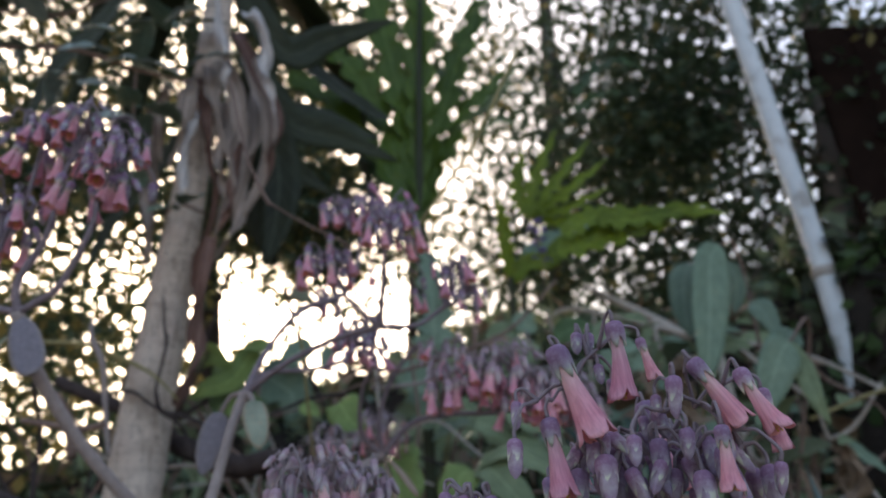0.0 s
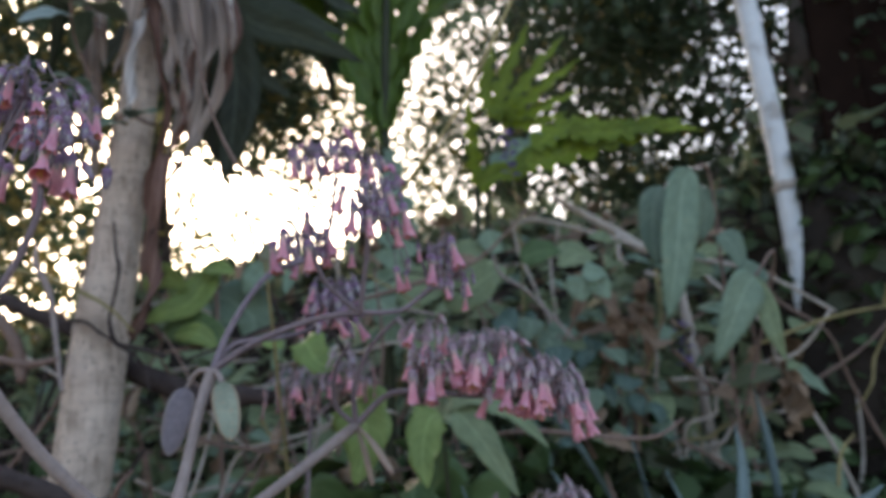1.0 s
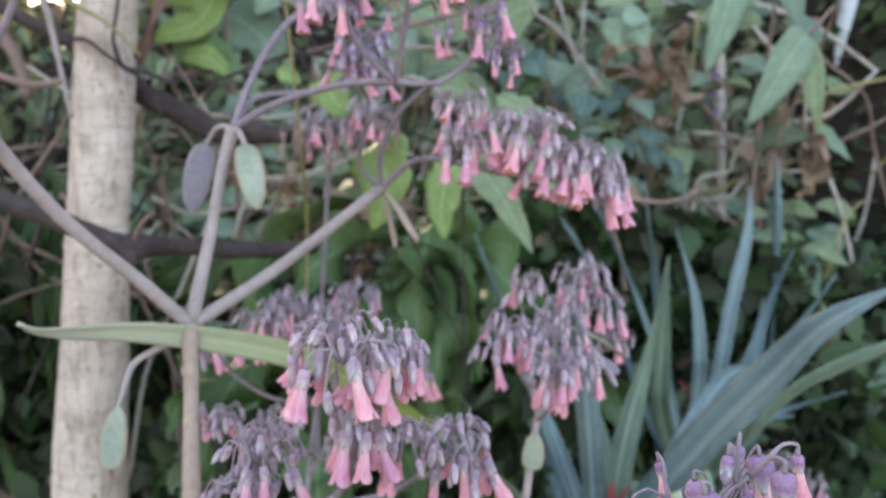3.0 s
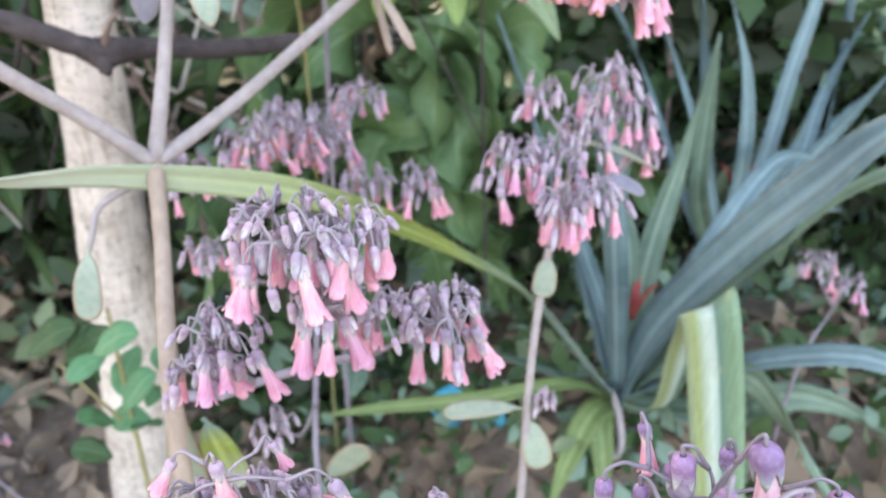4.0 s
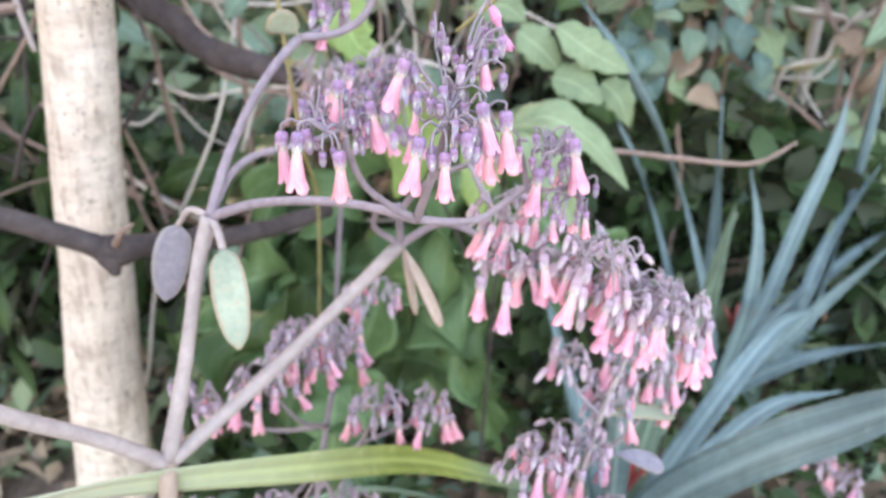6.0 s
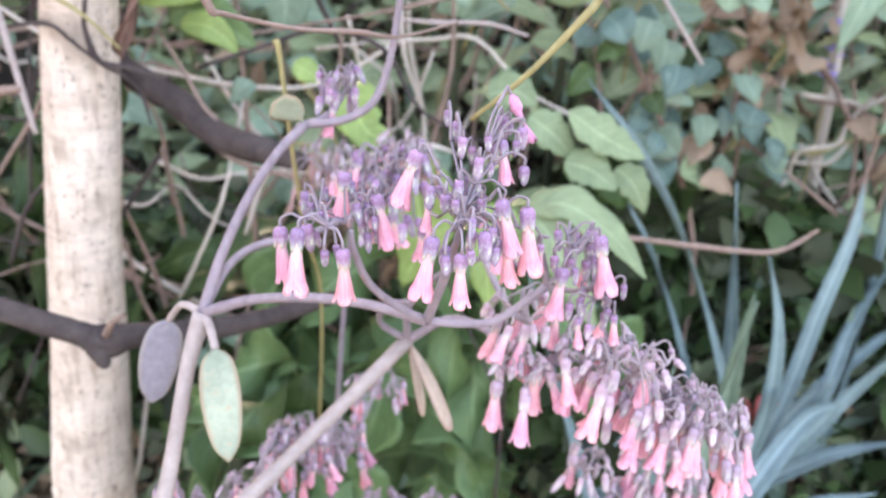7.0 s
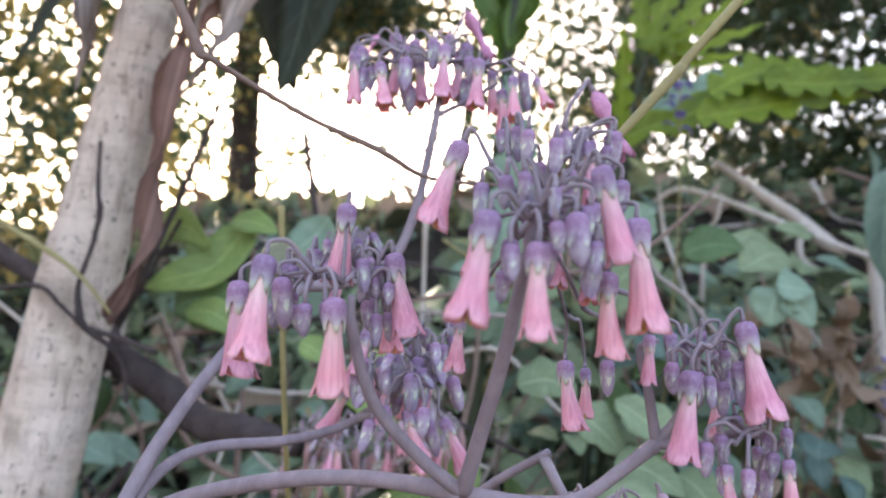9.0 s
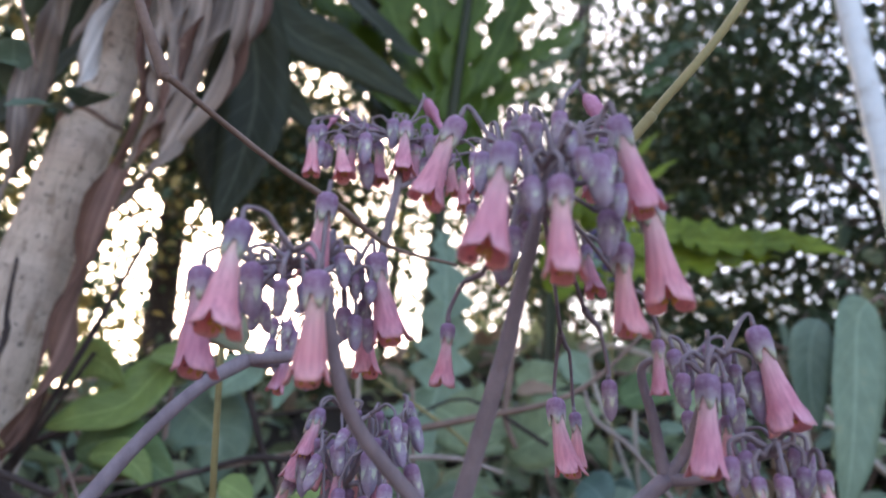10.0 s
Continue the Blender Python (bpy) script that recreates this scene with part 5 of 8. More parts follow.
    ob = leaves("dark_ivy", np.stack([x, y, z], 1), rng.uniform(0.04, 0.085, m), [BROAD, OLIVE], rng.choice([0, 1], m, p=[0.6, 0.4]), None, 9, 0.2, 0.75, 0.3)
    tagged(ob, "dark ivy mass standing in for shade behind the upright strap leaves", "ivy", kind="stuff")
    m = 2200
    x, y = rng.uniform(0.95, 2.0, m), rng.uniform(1.5, 2.2, m)
    z = np.array([ground_z(a, b) for a, b in zip(x, y)]) + 0.01 + 0.06 * rng.random(m)
    ob = leaves("dark_ivy", np.stack([x, y, z], 1), rng.uniform(0.04, 0.08, m), [BROAD, OLIVE], rng.choice([0, 1], m, p=[0.5, 0.5]), None, 16, 0.2, 0.75, 0.6)
    tagged(ob, "deep green ivy on the steep bank round the pole", "ivy", kind="stuff")
    # dark leaves added to make a shaded hollow behind the trunk
    m = 3800
    x, y = rng.uniform(-1.15, -0.15, m), rng.uniform(1.30, 1.62, m)
    low = np.array([ground_z(a, b) for a, b in zip(x, y)])
    z = low + (0.78 + 0.10 * np.sin(4 * x) - low) * (0.38 + 0.62 * rng.random(m) ** 0.7)
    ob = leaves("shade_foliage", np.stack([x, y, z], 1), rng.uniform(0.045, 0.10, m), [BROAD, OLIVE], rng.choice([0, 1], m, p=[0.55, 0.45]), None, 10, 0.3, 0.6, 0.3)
    tagged(ob, "dark foliage mass standing in for shade behind the pale trunk", "foliage", kind="stuff")
    m = 1600
    x, y = rng.uniform(-0.25, 0.9, m), 0.75 + 0.7 * rng.random(m)
    z = np.array([ground_z(a, b) for a, b in zip(x, y)]) + 0.01 + 0.14 * rng.random(m) ** 1.4
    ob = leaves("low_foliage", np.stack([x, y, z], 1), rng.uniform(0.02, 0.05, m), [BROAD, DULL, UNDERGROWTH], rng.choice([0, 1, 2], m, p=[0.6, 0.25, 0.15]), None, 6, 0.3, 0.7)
    tagged(ob, "small dark green ground cover leaves under the rosettes", "ground cover", kind="stuff")


undergrowth()


# ---- trees behind ----
def tree(at, height, lean, radius, bark, label, clumps, seed, leaf_size=(0.045, 0.085), warm=0.12, per=120, spread=0.24):
    rng = np.random.default_rng(seed)
    prng = random.Random(seed)
    ob = thing("tree", label, "tree", at, "trees behind the bank")
    o = Vector(at)
    top = o + Vector((lean[0], lean[1], height))
    mid = o.lerp(top, 0.5) + Vector((0.06, 0.0, 0.0))
    sh = Shape()
    tube(sh, [(*(o - Vector((0, 0, 0.1))), radius * 1.25), (*o.lerp(mid, 0.5), radius), (*mid, radius * 0.85), (*top, radius * 0.3)], 12, 8, 0, 0.08, prng, o)
    part("trunk", sh, bark, ob)
    places = []
    for number, c in enumerate(clumps):
        c = Vector(c)
        k = int(per * prng.uniform(0.6, 1.4))
        places.append(rng.normal(size=(k, 3)) * spread * np.array([1.2, 1.0, 0.75]) + np.array(c))
        if number % 4:
            continue
        start = o.lerp(top, max(0.25, min(0.95, 0.75 * (c.z - o.z) / height)))
        limb = Shape()
        bow = start.lerp(c, 0.5) + Vector((prng.uniform(-0.15, 0.15), prng.uniform(-0.15, 0.15), prng.uniform(0.0, 0.25)))
        tube(limb, [(*start, radius * 0.16), (*bow, radius * 0.09), (*c, 0.002)], 6, 4, 0, 0.1, prng, o)
        part("limb", limb, bark, ob)
    p = np.concatenate(places)
    slots = (rng.random(len(p)) < warm).astype(int)
    crown = leaves("crown", p - np.array(o), rng.uniform(*leaf_size, len(p)), [CANOPY, CANOPY_WARM], slots, ob, seed + 50, 0.4, 0.75)
    tagged(crown, "dark leaves with bright gaps of sky")


def clumps_in(seed, count, az, el, dist, thin=0.0):
    """Clump centres seen from the flower bed between two bearings and two heights above the horizon."""
    r = random.Random(seed)
    out = []
    while len(out) < count:
        a, e, d = radians(r.uniform(*az)), radians(r.uniform(*el)), r.uniform(*dist)
        p = (d * math.sin(a) * math.cos(e), 0.2 + d * math.cos(a) * math.cos(e), 1.0 + d * math.sin(e))
        if p[2] < 1.25 or noise.noise((p[0] * 0.9, p[2] * 0.9, seed)) < thin * r.uniform(-1, 1) - 0.2:
            continue
        out.append(p)
    return out


# clump set 26 is out of view, added to block sky light from the right
tree((1.62, 2.9, 1.3), 4.2, (0.42, 0.0), 0.062, GREY_BARK, "grey-brown tree trunk with dark dense leaves behind the pole", clumps_in(21, 66, (20, 60), (9, 47), (3.2, 5.2)) + clumps_in(36, 9, (18, 36), (18, 34), (3.0, 4.2)) + clumps_in(37, 14, (9, 22), (19, 30), (3.4, 5.2)) + clumps_in(47, 9, (15, 28), (13, 22), (3.4, 5.0)) + clumps_in(38, 7, (9, 21), (30, 42), (3.6, 5.5)) + clumps_in(30, 18, (20, 42), (6, 14), (3.0, 4.4)) + clumps_in(26, 14, (50, 110), (5, 35), (2.6, 4.0)), 31, per=400, warm=0.05, leaf_size=(0.035, 0.065), spread=0.27)
tree((0.7, 5.2, 1.4), 5.0, (0.3, -0.5), 0.09, DARK_BARK, "tree with small dark leaves against the bright sky", clumps_in(22, 28, (-2, 22), (17, 40), (4.4, 7.0), 0.6) + clumps_in(42, 15, (-3, 7), (18, 38), (4.4, 6.5)) + clumps_in(43, 12, (-19, -8), (18, 27), (5.0, 6.5)) + clumps_in(39, 7, (8, 34), (14, 20), (4.4, 6.5)), 32, per=210, warm=0.10, leaf_size=(0.04, 0.07), spread=0.25)
tree((-1.6, 5.0, 1.2), 5.0, (-0.4, -0.6), 0.09, DARK_BARK, "tree with yellowing leaves against the bright sky", clumps_in(23, 92, (-62, -2), (24, 47), (4.2, 7.0)) + clumps_in(27, 18, (-16, -4), (21, 28), (4.6, 6.0)) + clumps_in(44, 16, (-40, -8), (25, 43), (4.0, 6.0)) + clumps_in(46, 11, (-22, -2), (27, 42), (4.2, 6.0)) + clumps_in(45, 3, (-27, -8), (18.5, 27), (4.5, 6.5)), 33, per=310, warm=0.20, leaf_size=(0.04, 0.075), spread=0.24)
# clump set 28 is likewise unseen and only cuts sky light from the left
tree((-2.9, 3.2, 0.9), 3.5, (0.2, 0.0), 0.05, DARK_BARK, "leafy tree with orange tinged leaves above the bank", clumps_in(24, 80, (-66, -31), (0, 40), (3.0, 4.6)) + clumps_in(40, 19, (-60, -30), (2, 18), (2.9, 4.0)) + clumps_in(41, 5, (-32, -23), (6, 34), (3.4, 4.8)) + clumps_in(28, 26, (-115, -60), (2, 35), (2.6, 4.0)), 34, per=345, warm=0.42, leaf_size=(0.035, 0.07), spread=0.21)
tree((-0.5, 6.5, 1.4), 3.5, (0.2, 0.0), 0.06, DARK_BARK, "sparse far tree low above the bank", clumps_in(25, 22, (-34, -22), (9, 20), (6.2, 7.6)) + clumps_in(29, 5, (0, 18), (14, 21), (6.2, 7.6)) + clumps_in(31, 10, (-20, -2), (12, 19), (6.2, 7.6)), 35, per=80, warm=0.2, leaf_size=(0.06, 0.11))


# ---- the pale trunk with its dead leaf skirt ----
def pale_tree():
    at = (-0.548, 1.063, 0.0)
    o = Vector(at)
    ob = thing("palm_like_tree", "pale grey ringed trunk with a skirt of dead hanging leaves", "tree", at)
    r = random.Random(41)
    sh = Shape()
    line = [(-0.52, 1.05, -0.06, 0.066), (-0.505, 1.05, 0.05, 0.060), (-0.485, 1.05, 0.24, 0.056), (-0.472, 1.05, 0.38, 0.053), (-0.463, 1.05, 0.53, 0.050), (-0.451, 1.05, 0.67, 0.0455),
            (-0.439, 1.05, 0.85, 0.0405), (-0.429, 1.05, 0.95, 0.0400), (-0.417, 1.05, 1.10, 0.0380), (-0.407, 1.05, 1.18, 0.0350), (-0.395, 1.05, 1.31, 0.0305), (-0.381, 1.05, 1.46, 0.0275), (-0.365, 1.06, 1.75, 0.026), (-0.36, 1.08, 2.02, 0.025)]
    tube(sh, line, 28, 10, 0, 0.03, r, o)
    part("trunk", sh, BARK, ob, "pale cream grey trunk with fine rings")
    for z, x in ((1.40, -0.387), (1.60, -0.373)):
        ring = Shape()
        tube(ring, [(x + 0.0285 * math.cos(w), 1.05 + 0.0285 * math.sin(w), z + 0.004 * math.sin(3 * w), 0.0035) for w in [i * 0.5236 for i in range(13)]], 6, 3, origin=o)
        part("leaf_scar", ring, TWIG, ob)
    # dead leaves hanging down the stem
    for pts, w, mat in (
            (((-0.382, 1.030, 1.655), (-0.373, 0.990, 1.590), (-0.382, 0.985, 1.515), (-0.397, 0.990, 1.450)), 0.03, DEAD_FROND),
            (((-0.422, 1.020, 1.639), (-0.421, 0.995, 1.564), (-0.421, 1.000, 1.512), (-0.414, 1.000, 1.468)), 0.02, DEAD_FROND),
            (((-0.344, 1.000, 1.856), (-0.321, 0.970, 1.736), (-0.308, 0.965, 1.635), (-0.303, 0.970, 1.557)), 0.022, PALE_DEAD),
            (((-0.283, 1.000, 1.765), (-0.254, 0.960, 1.697), (-0.232, 0.950, 1.605), (-0.218, 0.955, 1.514)), 0.03, PALE_DEAD),
            (((-0.329, 1.030, 1.687), (-0.289, 1.000, 1.567), (-0.288, 1.000, 1.447), (-0.325, 1.010, 1.324)), 0.03, DEAD_FROND),
            (((-0.288, 1.030, 1.695), (-0.244, 0.990, 1.545), (-0.252, 0.990, 1.428), (-0.299, 1.000, 1.308)), 0.032, DEAD_FROND),
            (((-0.358, 1.030, 1.677), (-0.330, 0.990, 1.552), (-0.311, 0.990, 1.454), (-0.304, 1.000, 1.367)), 0.026, DEAD_FROND),
            (((-0.315, 1.040, 1.756), (-0.236, 1.000, 1.562), (-0.242, 1.000, 1.454), (-0.277, 1.010, 1.350)), 0.026, RED_DEAD),
            (((-0.373, 1.020, 1.647), (-0.343, 1.000, 1.560), (-0.330, 0.995, 1.479), (-0.320, 1.000, 1.408)), 0.022, RED_DEAD),
            (((-0.310, 1.010, 1.455), (-0.333, 1.020, 1.329), (-0.353, 1.030, 1.249), (-0.354, 1.020, 1.138)), 0.026, RED_DEAD),
            (((-0.439, 1.000, 1.439), (-0.427, 0.990, 1.372), (-0.417, 0.990, 1.322), (-0.418, 0.995, 1.278)), 0.018, DEAD_FROND),
            (((-0.465, 1.060, 1.611), (-0.453, 1.040, 1.483), (-0.440, 1.030, 1.352), (-0.442, 1.030, 1.303)), 0.026, DEAD_FROND),
            (((-0.277, 1.050, 1.622), (-0.263, 1.000, 1.475), (-0.277, 0.990, 1.370), (-0.318, 1.000, 1.283)), 0.032, DEAD_FROND),
            (((-0.302, 1.050, 1.619), (-0.282, 1.000, 1.487), (-0.293, 0.990, 1.393), (-0.310, 1.000, 1.336)), 0.024, RED_DEAD),
            (((-0.329, 1.040, 1.606), (-0.297, 0.990, 1.491), (-0.288, 0.985, 1.428), (-0.291, 0.990, 1.387)), 0.022, DEAD_FROND),
            (((-0.362, 1.000, 1.565), (-0.360, 0.980, 1.490), (-0.368, 0.975, 1.419), (-0.372, 0.980, 1.366)), 0.022, PALE_DEAD)):
        s = Shape()
        blade(s, pts, w, strap, (r.uniform(-0.5, 0.5), -1, 0.2), 0.0012, 0.6, 4, 7, 0, 0.3, 3, None, r.uniform(-50, 50), o)
        part("dead_leaf", s, mat, ob)
    s = Shape()
    blade(s, [(-0.326, 1.010, 1.334), (-0.327, 1.000, 1.271), (-0.328, 1.000, 1.207), (-0.335, 1.000, 1.142), (-0.358, 1.005, 1.072), (-0.347, 1.000, 1.095)], 0.024, strap, (0.3, -1, 0), 0.002, 0.5, 4, 6, 0, 0.15, 2, None, 40, o)
    part("dead_leaf", s, RED_DEAD, ob, "reddish brown dead leaf along the trunk")
    # living leaves of the top, in the shade-darkened olive
    for k in range(18):
        w = k * 2.4 + 0.4
        long = r.uniform(0.55, 0.9)
        dx, dy = math.cos(w), math.sin(w)
        if dy < -0.2 or dx > 0.3:
            continue
        up = r.uniform(0.05, 0.45)
        b = (-0.35, 1.08, 1.98)
        s = Shape()
        blade(s, [b, (b[0] + dx * long * 0.35, b[1] + dy * long * 0.35, b[2] + up * 0.7), (b[0] + dx * long * 0.75, b[1] + dy * long * 0.75, b[2] + up * 0.55), (b[0] + dx * long, b[1] + dy * long, b[2] + up * 0.2 - 0.25)],
              r.uniform(0.06, 0.09), strap, (0, 0, 1), 0.0015, 0.3, 4, 6, 0, 0.05, 3, None, 0, o)
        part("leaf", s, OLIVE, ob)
    for pts, w in (
            (((-0.373, 1.120, 2.002), (-0.271, 1.200, 1.840), (-0.195, 1.300, 1.944), (-0.048, 1.400, 2.071)), 0.075),
            (((-0.328, 1.120, 1.769), (-0.256, 1.200, 1.666), (-0.168, 1.280, 1.669), (-0.053, 1.360, 1.652)), 0.075),
            (((-0.342, 1.140, 1.719), (-0.293, 1.220, 1.623), (-0.257, 1.260, 1.592), (-0.184, 1.300, 1.549)), 0.06),
            (((-0.321, 1.140, 1.730), (-0.276, 1.200, 1.584), (-0.273, 1.200, 1.462), (-0.285, 1.180, 1.352)), 0.085),
            (((-0.351, 1.250, 1.799), (-0.272, 1.320, 1.763), (-0.192, 1.400, 1.779), (-0.093, 1.480, 1.779)), 0.085),
            (((-0.304, 1.200, 1.643), (-0.317, 1.250, 1.568), (-0.310, 1.250, 1.473), (-0.277, 1.220, 1.370)), 0.085),
            (((-0.272, 1.400, 1.949), (-0.192, 1.460, 1.911), (-0.128, 1.500, 1.875), (-0.064, 1.520, 1.859)), 0.08),
            (((-0.538, 1.100, 1.969), (-0.625, 1.120, 1.851), (-0.691, 1.120, 1.762), (-0.723, 1.100, 1.623)), 0.07),
            (((-0.425, 1.120, 1.598), (-0.507, 1.160, 1.520), (-0.572, 1.180, 1.453), (-0.613, 1.180, 1.366)), 0.06)):
        s = Shape()
        blade(s, pts, w, strap, (0, -1, 0.6), 0.0015, 0.25, 4, 6, 0, 0.08, 2, None, 0, o)
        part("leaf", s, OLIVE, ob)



pale_tree()


# ---- pole, sticks and shed ----
def rod(name, points, mat, label, category, sides=10, knob=0.06, group=""):
    at = Vector(points[0][:3])
    sh = Shape()
    tube(sh, points, sides, 6, 0, knob, random.Random(5), at)
    ob = part(name, sh, mat)
    ob.location = at
    return tagged(ob, label, category, group)


pole = thing("pole", "pale grey metal pole standing among the leaves", "pole", (1.115, 1.95, 0.5))
s = Shape()
tube(s, [(1.115, 1.95, 0.45, 0.030), (1.10, 1.95, 0.85, 0.030), (1.088, 1.95, 1.54, 0.030), (1.064, 1.95, 1.97, 0.030), (1.033, 1.95, 2.5, 0.030), (1.0, 1.95, 3.1, 0.030)], 20, 6, origin=pole.location)
part("shaft", s, PIPE, pole)
s = Shape()
tube(s, [(1.0895, 1.95, 1.525, 0.032), (1.089, 1.95, 1.531, 0.036), (1.0885, 1.95, 1.546, 0.036), (1.088, 1.95, 1.553, 0.032)], 20, 3, origin=pole.location)
part("collar", s, GREY_WOOD, pole, "tan tie round the pole")
rod("stake", [(0.660, 1.720, 1.330, 0.011), (0.672, 1.720, 1.180, 0.012), (0.690, 1.720, 1.000, 0.012), (0.715, 1.730, 0.700, 0.012), (0.74, 1.74, 0.36, 0.013)], GREY_WOOD, "thin whitish stake in the undergrowth", "stake", 10, 0.12)
rod("dead_branch", [(0.387, 1.760, 1.476, 0.006), (0.458, 1.750, 1.426, 0.01), (0.528, 1.740, 1.377, 0.013), (0.577, 1.730, 1.335, 0.015), (0.617, 1.730, 1.315, 0.006)], GREY_WOOD, "bleached broken branch lying in the bank", "branch")
rod("dead_branch", [(0.525, 1.700, 1.362, 0.004), (0.525, 1.700, 1.297, 0.006), (0.554, 1.700, 1.275, 0.006), (0.606, 1.700, 1.254, 0.005)], GREY_WOOD, "bent pale stick in the bank", "branch")
rod("dead_branch", [(0.270, 1.740, 1.386, 0.004), (0.345, 1.720, 1.406, 0.006), (0.620, 1.720, 1.320, 0.006), (0.856, 1.720, 1.259, 0.005), (1.026, 1.700, 1.151, 0.004)], GREY_WOOD, "long thin bleached stick in the bank", "branch")
rod("dead_branch", [(-0.468, 0.950, 1.193, 0.0019), (-0.466, 0.950, 1.164, 0.0037), (-0.447, 0.950, 1.126, 0.0040), (-0.436, 0.950, 1.072, 0.0034), (-0.429, 0.950, 1.031, 0.0031), (-0.422, 0.950, 0.996, 0.0028)], OLD_STALK, "tan hanging stick beside the trunk", "branch")
rod("dead_branch", [(-0.590, 1.100, 1.122, 0.0090), (-0.561, 1.100, 1.076, 0.0090), (-0.549, 1.100, 1.023, 0.0075)], TWIG, "thick brown dead stalk beside the trunk", "branch")
rod("twig", [(-0.547, 0.950, 1.052, 0.004), (-0.501, 0.950, 1.042, 0.0045), (-0.466, 0.950, 1.034, 0.005), (-0.429, 0.950, 1.040, 0.004)], TWIG, "brown twig beside the trunk", "twig")
rod("branch", [(-0.612, 0.737, 0.993, 0.011), (-0.453, 0.756, 0.929, 0.0105), (-0.371, 0.782, 0.893, 0.010), (-0.315, 0.797, 0.867, 0.011), (-0.297, 0.797, 0.863, 0.015), (-0.266, 0.816, 0.863, 0.010), (-0.20, 0.87, 0.85, 0.010), (-0.13, 0.96, 0.84, 0.008)], DARK_BARK, "dark rough branch crossing before the trunk", "branch", 12, 0.2)
rod("branch", [(-0.62, 1.16, 1.16, 0.0104), (-0.435, 1.120, 1.070, 0.0111), (-0.393, 1.100, 1.035, 0.0148), (-0.326, 1.080, 1.006, 0.0170), (-0.270, 1.040, 0.984, 0.0163), (-0.215, 1.000, 0.985, 0.0148), (-0.164, 0.980, 0.980, 0.0089)], DARK_BARK, "thick dark leaning branch behind the trunk", "branch", 12, 0.2)
rod("twig", [(-0.335, 1.060, 1.082, 0.0014), (-0.314, 1.060, 1.049, 0.0017), (-0.289, 1.050, 1.012, 0.0021), (-0.252, 1.040, 0.986, 0.0028)], TWIG, "side twig on the dark branch", "twig", 6, 0.2)
rod("twig", [(-0.163, 0.572, 1.299, 0.0012), (-0.143, 0.578, 1.210, 0.0012), (-0.125, 0.589, 1.167, 0.0021), (-0.120, 0.593, 1.163, 0.0013), (-0.093, 0.626, 1.155, 0.0012), (-0.068, 0.658, 1.152, 0.0016), (-0.048, 0.685, 1.148, 0.0011), (-0.016, 0.719, 1.155, 0.0008)], TWIG, "thin brown twig reaching over the flower stems", "twig", 8, 0.15)
rod("stalk", [(0.134, 0.596, 1.330, 0.0020), (0.083, 0.603, 1.230, 0.0018), (0.050, 0.609, 1.182, 0.0017), (0.046, 0.609, 1.176, 0.0021), (0.021, 0.614, 1.144, 0.0015), (-0.004, 0.635, 1.115, 0.0011)], YELLOW_STALK, "straight yellow-green stalk behind the flowers", "stalk", 8)
rod("stalk", [(-0.128, 0.722, 1.135, 0.0030), (-0.126, 0.722, 1.126, 0.0017), (-0.120, 0.734, 1.056, 0.0016), (-0.119, 0.772, 0.985, 0.0016), (-0.13, 0.90, 0.85, 0.0017), (-0.16, 1.04, 0.5, 0.002), (-0.17, 1.05, 0.0, 0.002)], YELLOW_STALK, "cut yellow-green stalk standing upright", "stalk", 8)
rod("twig", [(-0.389, 1.000, 1.234, 0.0018), (-0.384, 1.000, 1.188, 0.0021), (-0.379, 1.000, 1.168, 0.0030), (-0.381, 1.000, 1.137, 0.0021), (-0.388, 1.000, 1.101, 0.0024), (-0.385, 1.000, 1.080, 0.0033), (-0.377, 1.000, 1.063, 0.0039), (-0.358, 1.010, 1.048, 0.0024), (-0.345, 1.020, 1.028, 0.0021), (-0.337, 1.020, 0.997, 0.0015)], DARK_BARK, "thin black twig lying across the pale trunk", "twig", 6, 0.35)
rod("twig", [(-0.473, 1.000, 1.088, 0.0021), (-0.426, 1.000, 1.095, 0.0024), (-0.401, 1.000, 1.079, 0.0021), (-0.377, 1.000, 1.063, 0.0023), (-0.352, 1.010, 1.056, 0.0030), (-0.319, 1.030, 1.044, 0.0030)], DARK_BARK, "thin black side twig across the pale trunk", "twig", 6, 0.35)
rod("twig", [(-0.547, 0.970, 1.167, 0.0035), (-0.483, 0.970, 1.158, 0.0034), (-0.412, 0.980, 1.127, 0.003), (-0.380, 0.990, 1.105, 0.002), (-0.354, 1.000, 1.076, 0.0014)], YELLOW_STALK, "olive twig touching the pale trunk", "twig", 6, 0.2)
rod("twig", [(-0.077, 1.200, 1.199, 0.0015), (-0.027, 1.200, 1.170, 0.002), (0.009, 1.200, 1.149, 0.002), (0.038, 1.200, 1.127, 0.0016)], YELLOW_STALK, "thin tan stem hanging in the undergrowth", "twig", 6, 0.2)
rod("twig", [(-0.099, 1.150, 1.111, 0.0018), (-0.042, 1.150, 1.111, 0.0027), (0.013, 1.150, 1.114, 0.0024), (0.061, 1.150, 1.104, 0.0018)], OLD_STALK, "pale dry stick among the leaves", "twig", 6, 0.2)
rod("twig", [(0.086, 1.300, 1.289, 0.003), (0.081, 1.300, 1.235, 0.005), (0.079, 1.300, 1.186, 0.004), (0.093, 1.300, 1.149, 0.003)], TWIG, "short brown dead stem among pale leaves", "twig", 6, 0.25)
rod("twig", [(0.175, 1.300, 1.232, 0.0018), (0.189, 1.300, 1.193, 0.0030), (0.232, 1.300, 1.163, 0.0030), (0.276, 1.300, 1.113, 0.0030), (0.313, 1.300, 1.068, 0.0024)], OLD_STALK, "crooked grey vine among pale leaves", "twig", 6, 0.25)
